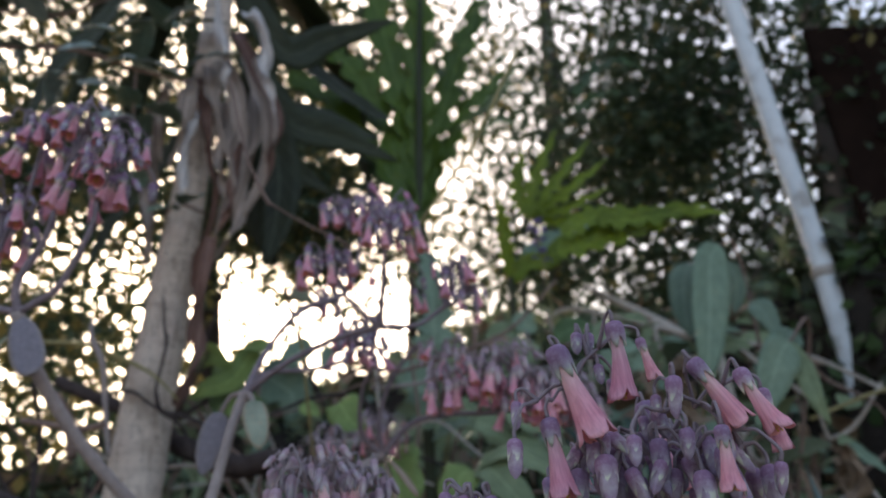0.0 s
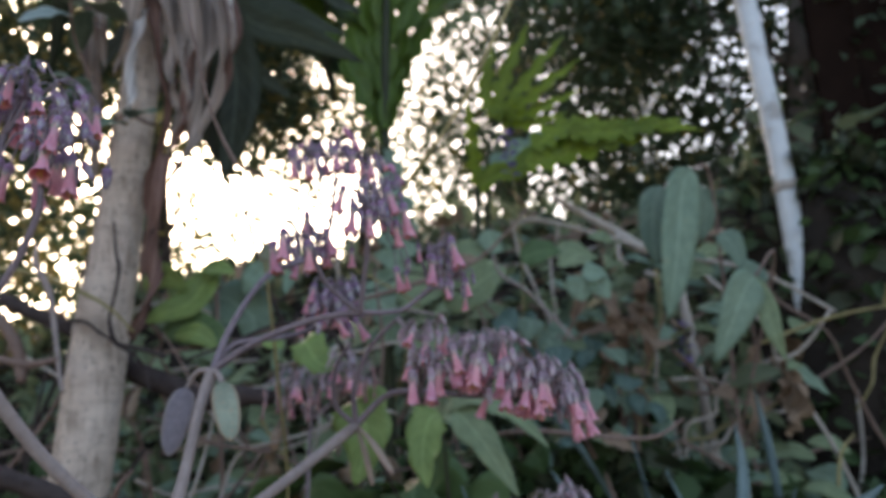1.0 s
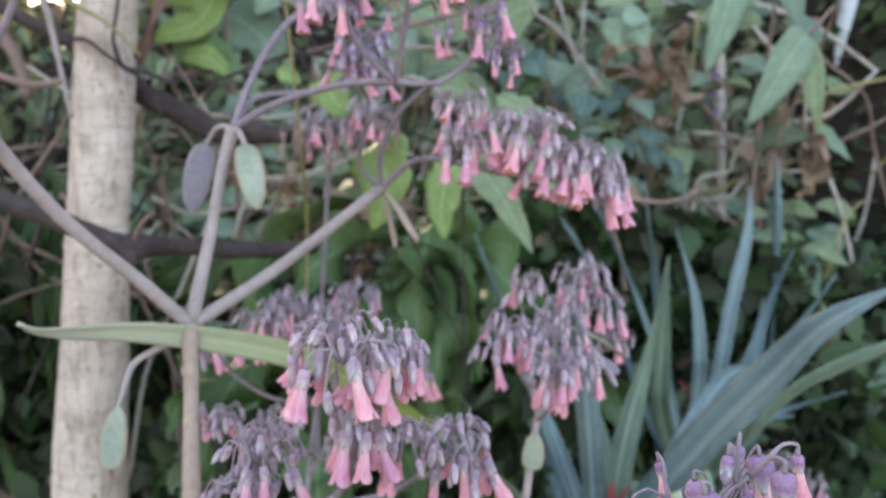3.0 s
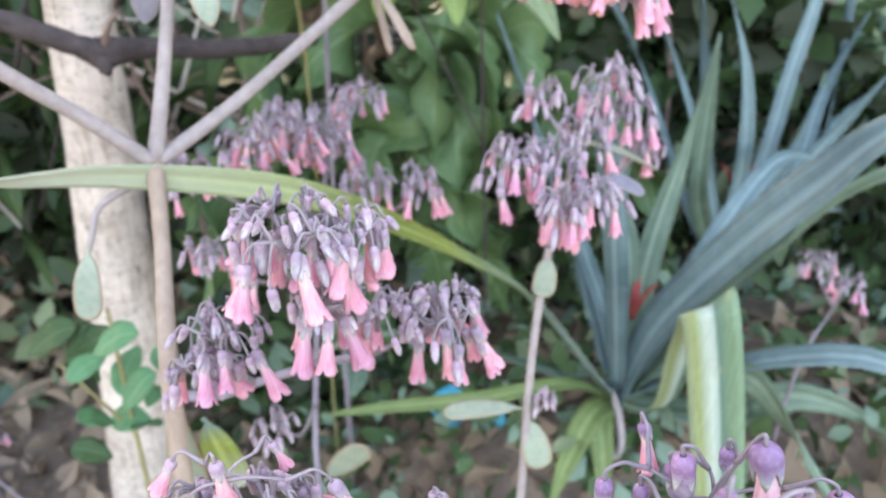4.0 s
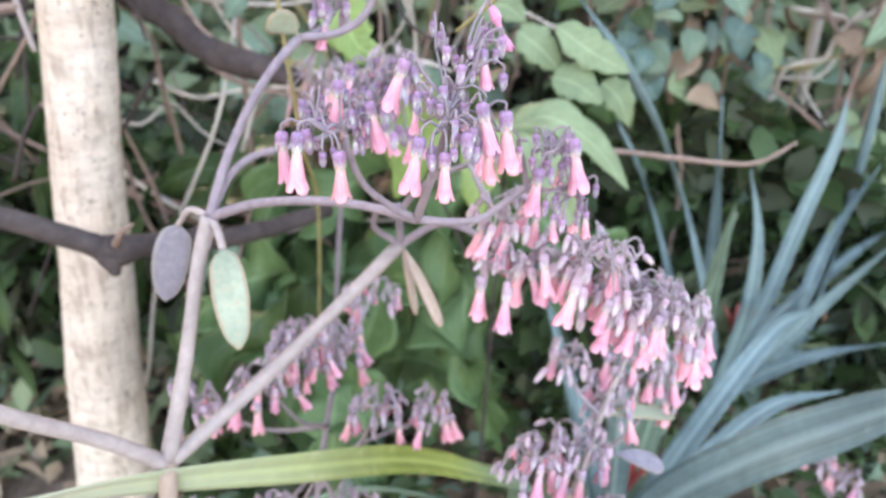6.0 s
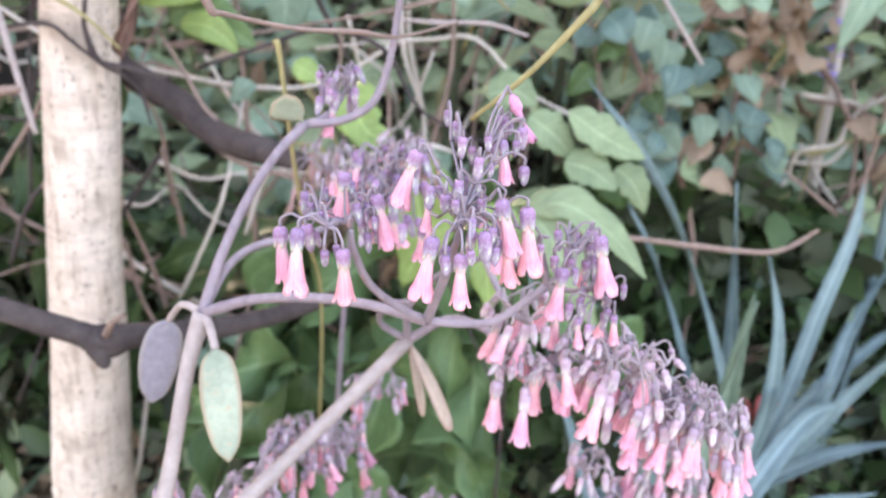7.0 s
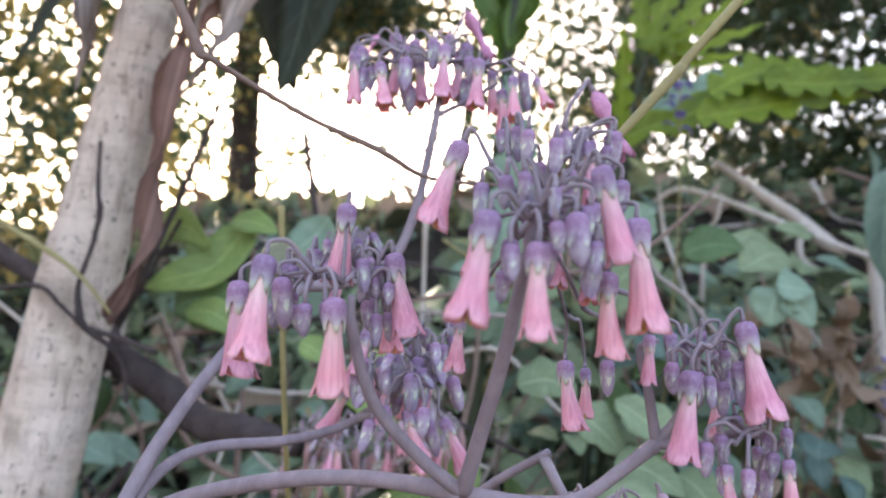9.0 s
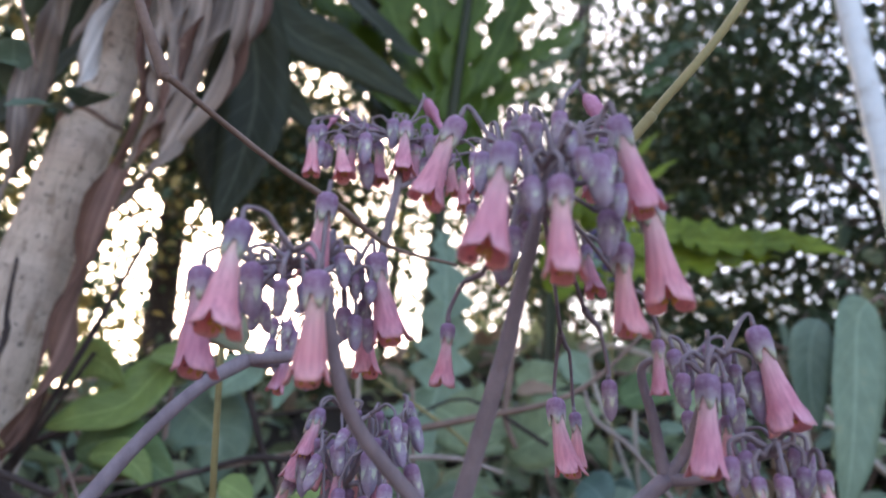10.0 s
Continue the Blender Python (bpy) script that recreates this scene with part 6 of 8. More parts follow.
rod("twig", [(0.127, 1.000, 0.919, 0.0025), (0.190, 1.000, 0.920, 0.003), (0.260, 1.020, 0.910, 0.0035), (0.353, 1.040, 0.903, 0.0028), (0.407, 1.060, 0.926, 0.002)], TWIG, "thin dry twig before the strap leaves", "twig", 6, 0.3)


rod("dry_tendril", [(0.243, 0.900, 0.387, 0.004), (0.248, 0.870, 0.368, 0.0055), (0.250, 0.850, 0.341, 0.0055), (0.242, 0.840, 0.324, 0.005), (0.225, 0.840, 0.334, 0.0045), (0.209, 0.840, 0.348, 0.003)], OLD_STALK, "grey curled dry leaf base on the rosette", "tendril", 8, 0.15)


def knots(branch, seed, places):
    """Knots and a snapped side twig on a branch."""
    o, r = branch.location, random.Random(seed)
    for x, y, z, size in places:
        s = Shape()
        d = Vector((r.uniform(-0.4, 0.4), -1, r.uniform(-0.3, 0.8))).normalized() * size
        tube(s, [(x, y, z, size * 0.9), (x + 0.5 * d.x, y + 0.5 * d.y, z + 0.5 * d.z, size * 0.75), (x + d.x, y + d.y, z + d.z, size * 0.45), (x + 1.25 * d.x, y + 1.25 * d.y, z + 1.25 * d.z, size * 0.2)], 8, 3, 0, 0.4, r, o)
        part("knot", s, DARK_BARK, branch)


dark_branches = [ob for ob in scene.objects if ob.name.startswith("branch") and ob.parent is None]
knots(dark_branches[0], 11, [(-0.453, 0.756, 0.929, 0.012), (-0.371, 0.782, 0.893, 0.011), (-0.236, 0.842, 0.860, 0.011)])
knots(dark_branches[1], 12, [(-0.435, 1.120, 1.070, 0.012), (-0.393, 1.100, 1.035, 0.014), (-0.326, 1.080, 1.006, 0.015), (-0.215, 1.000, 0.985, 0.013)])
stub = thing("broken_branch", "short broken branch stub with splintered end", "branch", (-0.297, 0.793, 0.855))
s = Shape()
tube(s, [(-0.302, 0.792, 0.867, 0.011), (-0.297, 0.787, 0.857, 0.008), (-0.293, 0.784, 0.850, 0.006), (-0.290, 0.782, 0.846, 0.003)], 10, 4, 0, 0.4, random.Random(3), stub.location)
part("stub", s, DARK_BARK, stub)
s = Shape()
tube(s, [(-0.293, 0.791, 0.871, 0.004), (-0.281, 0.779, 0.890, 0.003), (-0.265, 0.772, 0.905, 0.0015)], 6, 4, 0, 0.3, random.Random(4), stub.location)
part("side_twig", s, TWIG, stub)


def dry_vines(label, at, seed, count, xs, ys, up, radius, mats, steep=1.0):
    """Thin dry stems that sprawl over the bank, each bowed and kinked in its own way."""
    ob = thing("dry_vine_tangle", label, "vine", at)
    o, r = Vector(at), random.Random(seed)
    for _ in range(count):
        x, y = r.uniform(*xs), r.uniform(*ys)
        z = ground_z(x, y) + r.uniform(*up)
        w, long, bow = r.choice((r.uniform(-0.5, 0.5), steep * r.uniform(1.0, 2.2))), r.uniform(0.25, 0.75), r.uniform(-0.12, 0.12)
        pts = []
        for k in range(6):
            u = k / 5 - 0.5
            pts.append((x + long * u * math.cos(w) + r.uniform(-0.02, 0.02), y + r.uniform(-0.03, 0.03), z + long * u * math.sin(w) + bow * (0.25 - u * u) * 4 + r.uniform(-0.02, 0.02), radius * r.uniform(0.5, 1.2)))
        s = Shape()
        tube(s, pts, 6, 4, 0, 0.25, r, o)
        part("vine", s, mats[r.randrange(len(mats))], ob)


dry_vines("tangle of thin dry brown and grey stems over the bank", (0.45, 1.62, 0.5), 91, 52, (-0.3, 1.1), (1.46, 1.75), (0.15, 0.80), 0.0042, [TWIG, GREY_WOOD, YELLOW_STALK, GREY_WOOD])
dry_vines("dry brown vines and fallen sticks along the bank's top", (0.1, 2.2, 1.2), 92, 34, (-1.2, 1.2), (2.0, 2.5), (0.0, 0.14), 0.006, [TWIG, TWIG, GREY_WOOD, DARK_BARK], 0.15)
dry_vines("bare brown stems beside the pale trunk", (-0.72, 1.25, 0.3), 93, 12, (-1.0, -0.55), (1.25, 1.55), (0.6, 1.2), 0.004, [TWIG, DARK_BARK, GREY_WOOD])
dry_vines("brown tangle of dead stems behind the pale trunk", (-0.3, 1.25, 0.1), 97, 34, (-0.62, 0.02), (1.13, 1.32), (0.62, 1.12), 0.0034, [TWIG, DARK_BARK, GREY_WOOD, TWIG])


def curled(label, at, seed, count, lo, hi):
    ob = thing("dry_leaf_cluster", label, "leaves", at)
    o, r = Vector(at), random.Random(seed)
    s = Shape()
    tube(s, [(at[0], at[1], ground_z(at[0], at[1]) - 0.02, 0.004), (at[0] + 0.02, at[1], (lo[2] + hi[2]) / 2, 0.003), (at[0], at[1] - 0.02, hi[2], 0.002)], 6, 4, 0, 0.2, r, o)
    part("stem", s, TWIG, ob)
    for _ in range(count):
        p = Vector([r.uniform(a, b) for a, b in zip(lo, hi)])
        d = Vector((r.uniform(-0.03, 0.03), r.uniform(-0.03, 0.01), -r.uniform(0.05, 0.12)))
        s = Shape()
        blade(s, [p, p + d * 0.4 + Vector((0.012, -0.012, 0)), p + d * 0.8, p + d], r.uniform(0.02, 0.045), ovate, (r.uniform(-0.8, 0.8), -1, 0.1), 0.0008, 0.8, 4, 5, 0, 0.5, 2, None, r.uniform(-90, 90), o)
        part("leaf", s, DRY_LEAF, ob)


curled("curled tan dead leaves hanging in the undergrowth", (0.42, 1.50, 0.62), 94, 11, (0.34, 1.44, 0.98), (0.50, 1.52, 1.20))
curled("curled brown dead leaves hanging in the undergrowth", (0.72, 1.52, 0.70), 95, 8, (0.64, 1.46, 0.95), (0.80, 1.54, 1.15))
curled("brown dead leaves hanging under the dark branch", (-0.12, 1.20, 0.2), 96, 7, (-0.22, 1.14, 0.85), (-0.02, 1.20, 1.02))


def board_fence():
    at = (1.51, 2.40, 0.6)
    ob = thing("board_fence", "tall dark brown board fence behind the pole, coloured for deep shade", "fence", at)
    o = Vector(at)

    def box(name, x0, x1, y0, y1, z0, z1):
        bm = bmesh.new()
        bmesh.ops.create_cube(bm, size=1, matrix=Matrix.Translation(Vector(((x0 + x1) / 2, (y0 + y1) / 2, (z0 + z1) / 2)) - o) @ Matrix.Diagonal((x1 - x0, y1 - y0, z1 - z0, 1)))
        bmesh.ops.bevel(bm, geom=bm.edges[:], offset=0.006, segments=1, affect="EDGES")
        me = bpy.data.meshes.new(name)
        bm.to_mesh(me)
        bm.free()
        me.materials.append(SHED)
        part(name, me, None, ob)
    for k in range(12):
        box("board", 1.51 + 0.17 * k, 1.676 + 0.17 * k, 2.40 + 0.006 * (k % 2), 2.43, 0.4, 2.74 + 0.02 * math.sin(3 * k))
    for z in (1.0, 1.8, 2.5):
        box("rail", 1.51, 3.5, 2.44, 2.48, z, z + 0.08)


board_fence()


# ---- rosettes of strap leaves ----
def rosette(at, label, seed, explicit, random_leaves, mat_pool, core=None, bent=(), rise=0.25):
    ob = thing("strap_leaf_plant", label, "plant", at, "rosettes of strap leaves")
    o, r = Vector(at), random.Random(seed)
    for pts, width, mat, normal in explicit:
        s = Shape()
        blade(s, [at, *pts], width * 0.78, strap, normal, 0.0032, 0.32, 6, 7, 0, 0.0, 1, None, r.uniform(-12, 12), o)
        part("leaf", s, mat, ob)
    if bent:
        s = Shape()
        blade(s, [at, *bent], 0.056, lambda u: 0.6 + 0.4 * min(1, 2.2 * u) - 0.1 * u ** 3, (0, 0.2, 1), 0.003, 0.22, 6, 7, origin=o)
        part("bent_leaf", s, PALE_STRAP, ob, "pale variegated leaf folded over")
    for k in range(random_leaves):
        w = k * 2.4 + seed
        long, high = r.uniform(0.32, 0.55) + 0.2 * max(0, rise - 0.3), r.uniform(rise, 1.0)
        dx, dy = math.cos(w), math.sin(w)
        reach = long * math.sqrt(max(0.05, 1 - high * high * 0.9))
        b = Vector(at)
        s = Shape()
        blade(s, [b, b + Vector((dx * reach * 0.3, dy * reach * 0.3, long * high * 0.45)), b + Vector((dx * reach * 0.68, dy * reach * 0.68, long * high * 0.85)), b + Vector((dx * reach, dy * reach, long * (high * 1.2 if rise > 0.5 else high - 0.12)))],
              r.uniform(0.020, 0.032), strap, (-dx * 0.8, -dy * 0.8, 0.7), 0.003, 0.32, 6, 5, 0, 0, 1, None, r.uniform(-15, 15), o)
        part("leaf", s, mat_pool[r.randrange(len(mat_pool))], ob)
    if core:
        for k in range(5):
            w = k * 1.26
            s = Shape()
            b = o + Vector((0.012, 0.018, 0.12))
            blade(s, [b, b + Vector((0.015 * math.cos(w), 0.015 * math.sin(w), 0.04)), b + Vector((0.028 * math.cos(w), 0.028 * math.sin(w), 0.055))], 0.010, strap, (0, 0, 1), 0.002, 0.2, 4, 3, origin=o)
            part("bract", s, core, ob, "red inner bract")


rosette((0.254, 0.915, 0.359), "blue-green rosette with long arching sword-like leaves", 51, [
    ([(0.215, 0.880, 0.418), (0.122, 0.820, 0.575), (0.047, 0.760, 0.660), (-0.021, 0.700, 0.729), (-0.094, 0.610, 0.803), (-0.186, 0.550, 0.840), (-0.250, 0.515, 0.850), (-0.263, 0.500, 0.859)], 0.032, STRAP, (0.3, 0.3, 1)),
    ([(0.287, 0.880, 0.506), (0.345, 0.820, 0.649), (0.389, 0.770, 0.743), (0.413, 0.730, 0.806), (0.46, 0.69, 0.86)], 0.070, ROSETTE, (-0.5, -0.3, 0.8)),
    ([(0.333, 0.900, 0.491), (0.408, 0.860, 0.626), (0.458, 0.830, 0.709), (0.60, 0.80, 0.80)], 0.068, ROSETTE_GREEN, (-0.5, -0.2, 0.8)),
    ([(0.285, 0.970, 0.554), (0.328, 1.030, 0.673), (0.374, 1.090, 0.818)], 0.048, ROSETTE_GREEN, (0, -1, 0.3)),
    ([(0.260, 0.960, 0.551), (0.247, 1.000, 0.632), (0.277, 1.050, 0.745)], 0.032, ROSETTE_GREEN, (0.3, -1, 0.3)),
    ([(0.237, 0.920, 0.462), (0.195, 0.930, 0.578), (0.165, 0.950, 0.657)], 0.030, ROSETTE, (0.4, -1, 0.3)),
    ([(0.209, 0.950, 0.515), (0.133, 1.000, 0.714), (0.083, 1.060, 0.850)], 0.034, ROSETTE, (0.4, -1, 0.3)),
    ([(0.17, 0.83, 0.45), (0.06, 0.77, 0.475), (-0.05, 0.75, 0.478), (-0.12, 0.745, 0.470)], 0.026, OLIVE_STRAP, (0, -0.3, 1)),
    ([(0.345, 0.870, 0.385), (0.367, 0.800, 0.490), (0.406, 0.760, 0.459), (0.443, 0.745, 0.403), (0.491, 0.740, 0.325)], 0.046, ROSETTE_GREEN, (0.2, -0.3, 1)),
    ([(0.398, 0.900, 0.343), (0.458, 0.880, 0.395), (0.522, 0.860, 0.398), (0.608, 0.860, 0.343)], 0.05, ROSETTE_GREEN, (0, -0.5, 1)),
    ([(0.210, 0.860, 0.377), (0.180, 0.820, 0.346), (0.151, 0.780, 0.293)], 0.045, OLIVE_STRAP, (0, -0.3, 1)),
    ([(0.224, 0.870, 0.368), (0.222, 0.820, 0.335), (0.217, 0.780, 0.286)], 0.04, OLIVE_STRAP, (0, -0.3, 1)),
    ([(0.322, 0.930, 0.395), (0.431, 0.970, 0.382), (0.543, 1.000, 0.402)], 0.036, ROSETTE_GREEN, (0, -0.5, 1)),
    ([(0.33, 0.92, 0.52), (0.43, 0.97, 0.60), (0.55, 1.02, 0.60)], 0.034, ROSETTE, (0, -0.5, 1)),
], 5, [ROSETTE, ROSETTE_GREEN], RED, [(0.308, 0.880, 0.377), (0.293, 0.790, 0.536), (0.276, 0.715, 0.626), (0.270, 0.690, 0.651), (0.270, 0.677, 0.644), (0.278, 0.668, 0.598), (0.288, 0.655, 0.525), (0.300, 0.645, 0.440)])
rosette((0.485, 1.245, 0.39), "tall blue-green rosette with upright sword-like leaves", 52, [
    ([(0.449, 1.230, 0.527), (0.372, 1.210, 0.709), (0.293, 1.190, 0.863), (0.209, 1.170, 0.982), (0.139, 1.160, 1.058)], 0.030, ROSETTE, (0.4, -1, 0.3)),
    ([(0.451, 1.270, 0.545), (0.421, 1.270, 0.731), (0.384, 1.270, 0.917)], 0.030, ROSETTE, (0, -1, 0.1)),
    ([(0.485, 1.220, 0.581), (0.461, 1.200, 0.722), (0.408, 1.165, 0.849)], 0.034, ROSETTE, (0, -1, 0.2)),
    ([(0.551, 1.300, 0.557), (0.575, 1.320, 0.700), (0.602, 1.340, 0.831), (0.603, 1.350, 0.910)], 0.034, ROSETTE, (-0.2, -1, 0.2)),
    ([(0.648, 1.340, 0.442), (0.683, 1.380, 0.565), (0.686, 1.400, 0.723), (0.690, 1.420, 0.877), (0.679, 1.420, 0.977)], 0.037, ROSETTE, (-0.2, -1, 0.2)),
    ([(0.529, 1.220, 0.519), (0.565, 1.200, 0.663)], 0.027, ROSETTE, (-0.3, -1, 0.3)),
    ([(0.549, 1.240, 0.489), (0.609, 1.240, 0.601), (0.678, 1.240, 0.709), (0.718, 1.240, 0.770)], 0.033, ROSETTE, (-0.3, -0.7, 0.6)),
    ([(0.570, 1.220, 0.488), (0.630, 1.200, 0.537), (0.721, 1.180, 0.582)], 0.033, ROSETTE, (-0.2, -0.6, 0.8)),
    ([(0.434, 1.300, 0.477), (0.347, 1.320, 0.681), (0.297, 1.330, 0.782), (0.253, 1.340, 0.854)], 0.027, ROSETTE, (0.3, -1, 0.2)),
    ([(0.584, 1.340, 0.486), (0.709, 1.400, 0.591), (0.807, 1.440, 0.659)], 0.033, ROSETTE, (-0.2, -1, 0.2)),
    ([(0.604, 1.300, 0.539), (0.658, 1.360, 0.665), (0.722, 1.400, 0.788)], 0.031, ROSETTE, (-0.2, -1, 0.2)),
    ([(0.412, 1.180, 0.538), (0.402, 1.170, 0.667), (0.399, 1.160, 0.800)], 0.037, ROSETTE_GREEN, (-0.2, -1, 0.2)),
], 0, [ROSETTE], RED)


# ---- leafy plants ----
def leafy(name, label, at, rows, stems=(), stem_mat=None, lobes=None, profile=ovate, wave=0.06, fold=0.2, twist=0, across=6, category="plant", steps=6):
    """A plant of single leaves: each row is (points, width, material, normal)."""
    ob = thing(name, label, category, at)
    o, r = Vector(at), random.Random(len(rows) + int(1000 * abs(at[0])))
    for pts in stems:
        s = Shape()
        tube(s, pts, 8, 5, 0, 0.1, r, o)
        part("stem", s, stem_mat or TWIG, ob)
    for pts, width, mat, normal in rows:
        s = Shape()
        blade(s, pts, width, profile, normal, 0.0009, fold, across, steps, 0, wave, 3, lobes, r.uniform(-twist, twist), o)
        part("leaf", s, mat, ob)
    return ob


def hang_rows(seed, count, x, y, z0, drop, width, mat, sway=0.05):
    r, rows = random.Random(seed), []
    for _ in range(count):
        a, b, top, d = r.uniform(*x), r.uniform(*y), r.uniform(*z0), r.uniform(*drop)
        q = r.uniform(-sway, sway)
        rows.append(([(a - q, b + 0.05, top - 0.04), (a - 0.3 * q, b, top), (a + 0.4 * q, b - 0.04, top - 0.4 * d), (a + q, b - 0.03, top - d)], r.uniform(*width), mat, (r.uniform(-0.5, 0.5), -1, 0.2)))
    return rows


def droop_rows(seed, count, hub, reach, width, mats, down=0.6):
    """Lobed leaves that arch out from a hub in all directions towards the open side, and droop."""
    r, rows = random.Random(seed), []
    h = Vector(hub)
    for k in range(count):
        w, long = -3.0 + 2.86 * (k + r.random()) / count, r.uniform(*reach)
        d = Vector((math.cos(w), 0.8 * math.sin(w), 0))
        lift = r.uniform(-0.1, 0.35)
        b = h + Vector((r.uniform(-0.05, 0.05), r.uniform(-0.03, 0.03), r.uniform(-0.22, 0.08)))
        rows.append(([b, b + d * 0.3 * long + Vector((0, 0, 0.3 * lift * long)), b + d * 0.68 * long + Vector((0, 0, (0.2 * lift - 0.25 * down) * long)), b + d * 0.92 * long - Vector((0, 0, down * long))], r.uniform(*width), mats[r.randrange(len(mats))], (d.x * 0.4, -0.5, 0.8)))
    return rows


ZIGZAG_ROWS = [
    ([(-0.035, 1.120, 0.805), (0.017, 1.100, 0.781), (0.058, 1.080, 0.720), (0.087, 1.080, 0.618)], 0.105, ZIGZAG_LEAF, (0.1, -1, 0.5)),
    ([(-0.017, 1.150, 0.772), (0.037, 1.120, 0.669), (0.074, 1.110, 0.555), (0.105, 1.110, 0.424)], 0.105, ZIGZAG_LEAF, (0.2, -1, 0.4)),
    ([(-0.080, 1.140, 0.656), (-0.048, 1.120, 0.634), (-0.037, 1.120, 0.560)], 0.08, ZIGZAG_LEAF, (-0.2, -1, 0.4)),
    ([(0.041, 1.160, 0.768), (0.085, 1.150, 0.738), (0.128, 1.150, 0.664)], 0.075, ZIGZAG_LEAF, (0.1, -1, 0.5)),
    ([(-0.034, 1.120, 0.512), (-0.001, 1.100, 0.484), (0.007, 1.100, 0.390)], 0.08, ZIGZAG_LEAF, (0.1, -1, 0.5)),
    ([(-0.300, 1.160, 0.680), (-0.324, 1.150, 0.658), (-0.350, 1.150, 0.594)], 0.065, HANGING, (0, -1, 0.4)),
    ([(-0.154, 1.160, 0.568), (-0.182, 1.150, 0.515), (-0.196, 1.150, 0.453)], 0.07, HANGING, (0, -1, 0.4)),
    ([(0.052, 1.160, 0.486), (0.104, 1.140, 0.456), (0.144, 1.140, 0.358)], 0.08, BROAD, (0.1, -1, 0.5)),
]
leafy("zigzag_leaf_plant", "dark green drooping leaves with deeply lobed edges", (0.0, 1.22, 0.3), ZIGZAG_ROWS + droop_rows(61, 8, (0.02, 1.20, 0.86), (0.24, 0.40), (0.11, 0.16), [ZIGZAG_LEAF, ZIGZAG_LEAF, BROAD], 0.7), [[(0.0, 1.22, 0.3, 0.008), (0.01, 1.21, 0.6, 0.007), (0.02, 1.20, 0.86, 0.005)]], OLIVE, zigzag(6, 0.62), strap, 0.12, 0.25, 25, 8, "plant", 16)
leafy("zigzag_leaf_plant", "dark green drooping leaves with deeply lobed edges", (-0.10, 1.10, 0.1), droop_rows(66, 8, (-0.12, 1.08, 0.66), (0.20, 0.32), (0.09, 0.13), [ZIGZAG_LEAF, BROAD, ZIGZAG_LEAF], 0.6), [[(-0.10, 1.10, 0.05, 0.007), (-0.11, 1.09, 0.4, 0.006), (-0.12, 1.08, 0.66, 0.004)]], OLIVE, zigzag(6, 0.55), strap, 0.12, 0.25, 25, 8, "plant", 16)
leafy("lobed_hanging_plant", "large dark green drooping lobed leaves beside the trunk", (-0.72, 1.2, 0.2), hang_rows(62, 13, (-0.95, -0.60), (1.02, 1.30), (0.66, 0.92), (0.30, 0.46), (0.03, 0.055), BROAD, 0.10), lobes=zigzag(5, 0.35), profile=strap, steps=14, wave=0.12, twist=35)
leafy("lobed_hanging_plant", "dark green drooping leaves behind the trunk", (-0.3, 1.25, 0.2), droop_rows(63, 7, (-0.30, 1.26, 0.74), (0.18, 0.30), (0.05, 0.08), [BROAD, OLIVE], 0.9), [[(-0.3, 1.25, 0.1, 0.007), (-0.3, 1.26, 0.74, 0.005)]], OLIVE, zigzag(5, 0.45), strap, 0.12, 0.25, 25, 8, "plant", 14)
fan = [
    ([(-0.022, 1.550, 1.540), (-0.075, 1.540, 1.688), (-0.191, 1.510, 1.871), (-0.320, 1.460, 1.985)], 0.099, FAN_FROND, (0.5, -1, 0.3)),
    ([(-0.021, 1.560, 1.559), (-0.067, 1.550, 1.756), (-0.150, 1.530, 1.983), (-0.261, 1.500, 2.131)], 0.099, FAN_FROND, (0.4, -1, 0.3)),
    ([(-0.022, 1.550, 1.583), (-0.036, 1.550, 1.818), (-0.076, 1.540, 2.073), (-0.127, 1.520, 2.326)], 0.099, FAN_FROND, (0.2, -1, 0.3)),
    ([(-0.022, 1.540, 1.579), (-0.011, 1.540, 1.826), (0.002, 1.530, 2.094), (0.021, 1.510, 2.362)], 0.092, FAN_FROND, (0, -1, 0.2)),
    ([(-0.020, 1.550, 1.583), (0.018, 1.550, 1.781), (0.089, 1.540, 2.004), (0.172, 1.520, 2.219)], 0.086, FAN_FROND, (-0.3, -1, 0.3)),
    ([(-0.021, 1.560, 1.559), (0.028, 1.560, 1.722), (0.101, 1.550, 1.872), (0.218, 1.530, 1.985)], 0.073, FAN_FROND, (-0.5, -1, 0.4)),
    ([(-0.023, 1.570, 1.548), (-0.052, 1.570, 1.656), (-0.130, 1.560, 1.767), (-0.232, 1.540, 1.853)], 0.08, BROAD, (0.5, -1, 0.5)),
    ([(-0.018, 1.550, 1.539), (-0.004, 1.500, 1.447), (0.001, 1.460, 1.328), (-0.007, 1.450, 1.228), (-0.032, 1.450, 1.092)], 0.092, HANGING, (0.1, -1, 0.1)),
]
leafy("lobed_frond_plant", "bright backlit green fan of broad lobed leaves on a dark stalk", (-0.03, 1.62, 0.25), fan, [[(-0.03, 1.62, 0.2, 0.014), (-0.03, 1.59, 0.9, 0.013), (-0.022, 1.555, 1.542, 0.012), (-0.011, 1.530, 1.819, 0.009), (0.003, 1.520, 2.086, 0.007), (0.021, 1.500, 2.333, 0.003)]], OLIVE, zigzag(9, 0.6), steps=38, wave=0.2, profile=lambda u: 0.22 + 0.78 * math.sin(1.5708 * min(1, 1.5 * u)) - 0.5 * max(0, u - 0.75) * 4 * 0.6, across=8)
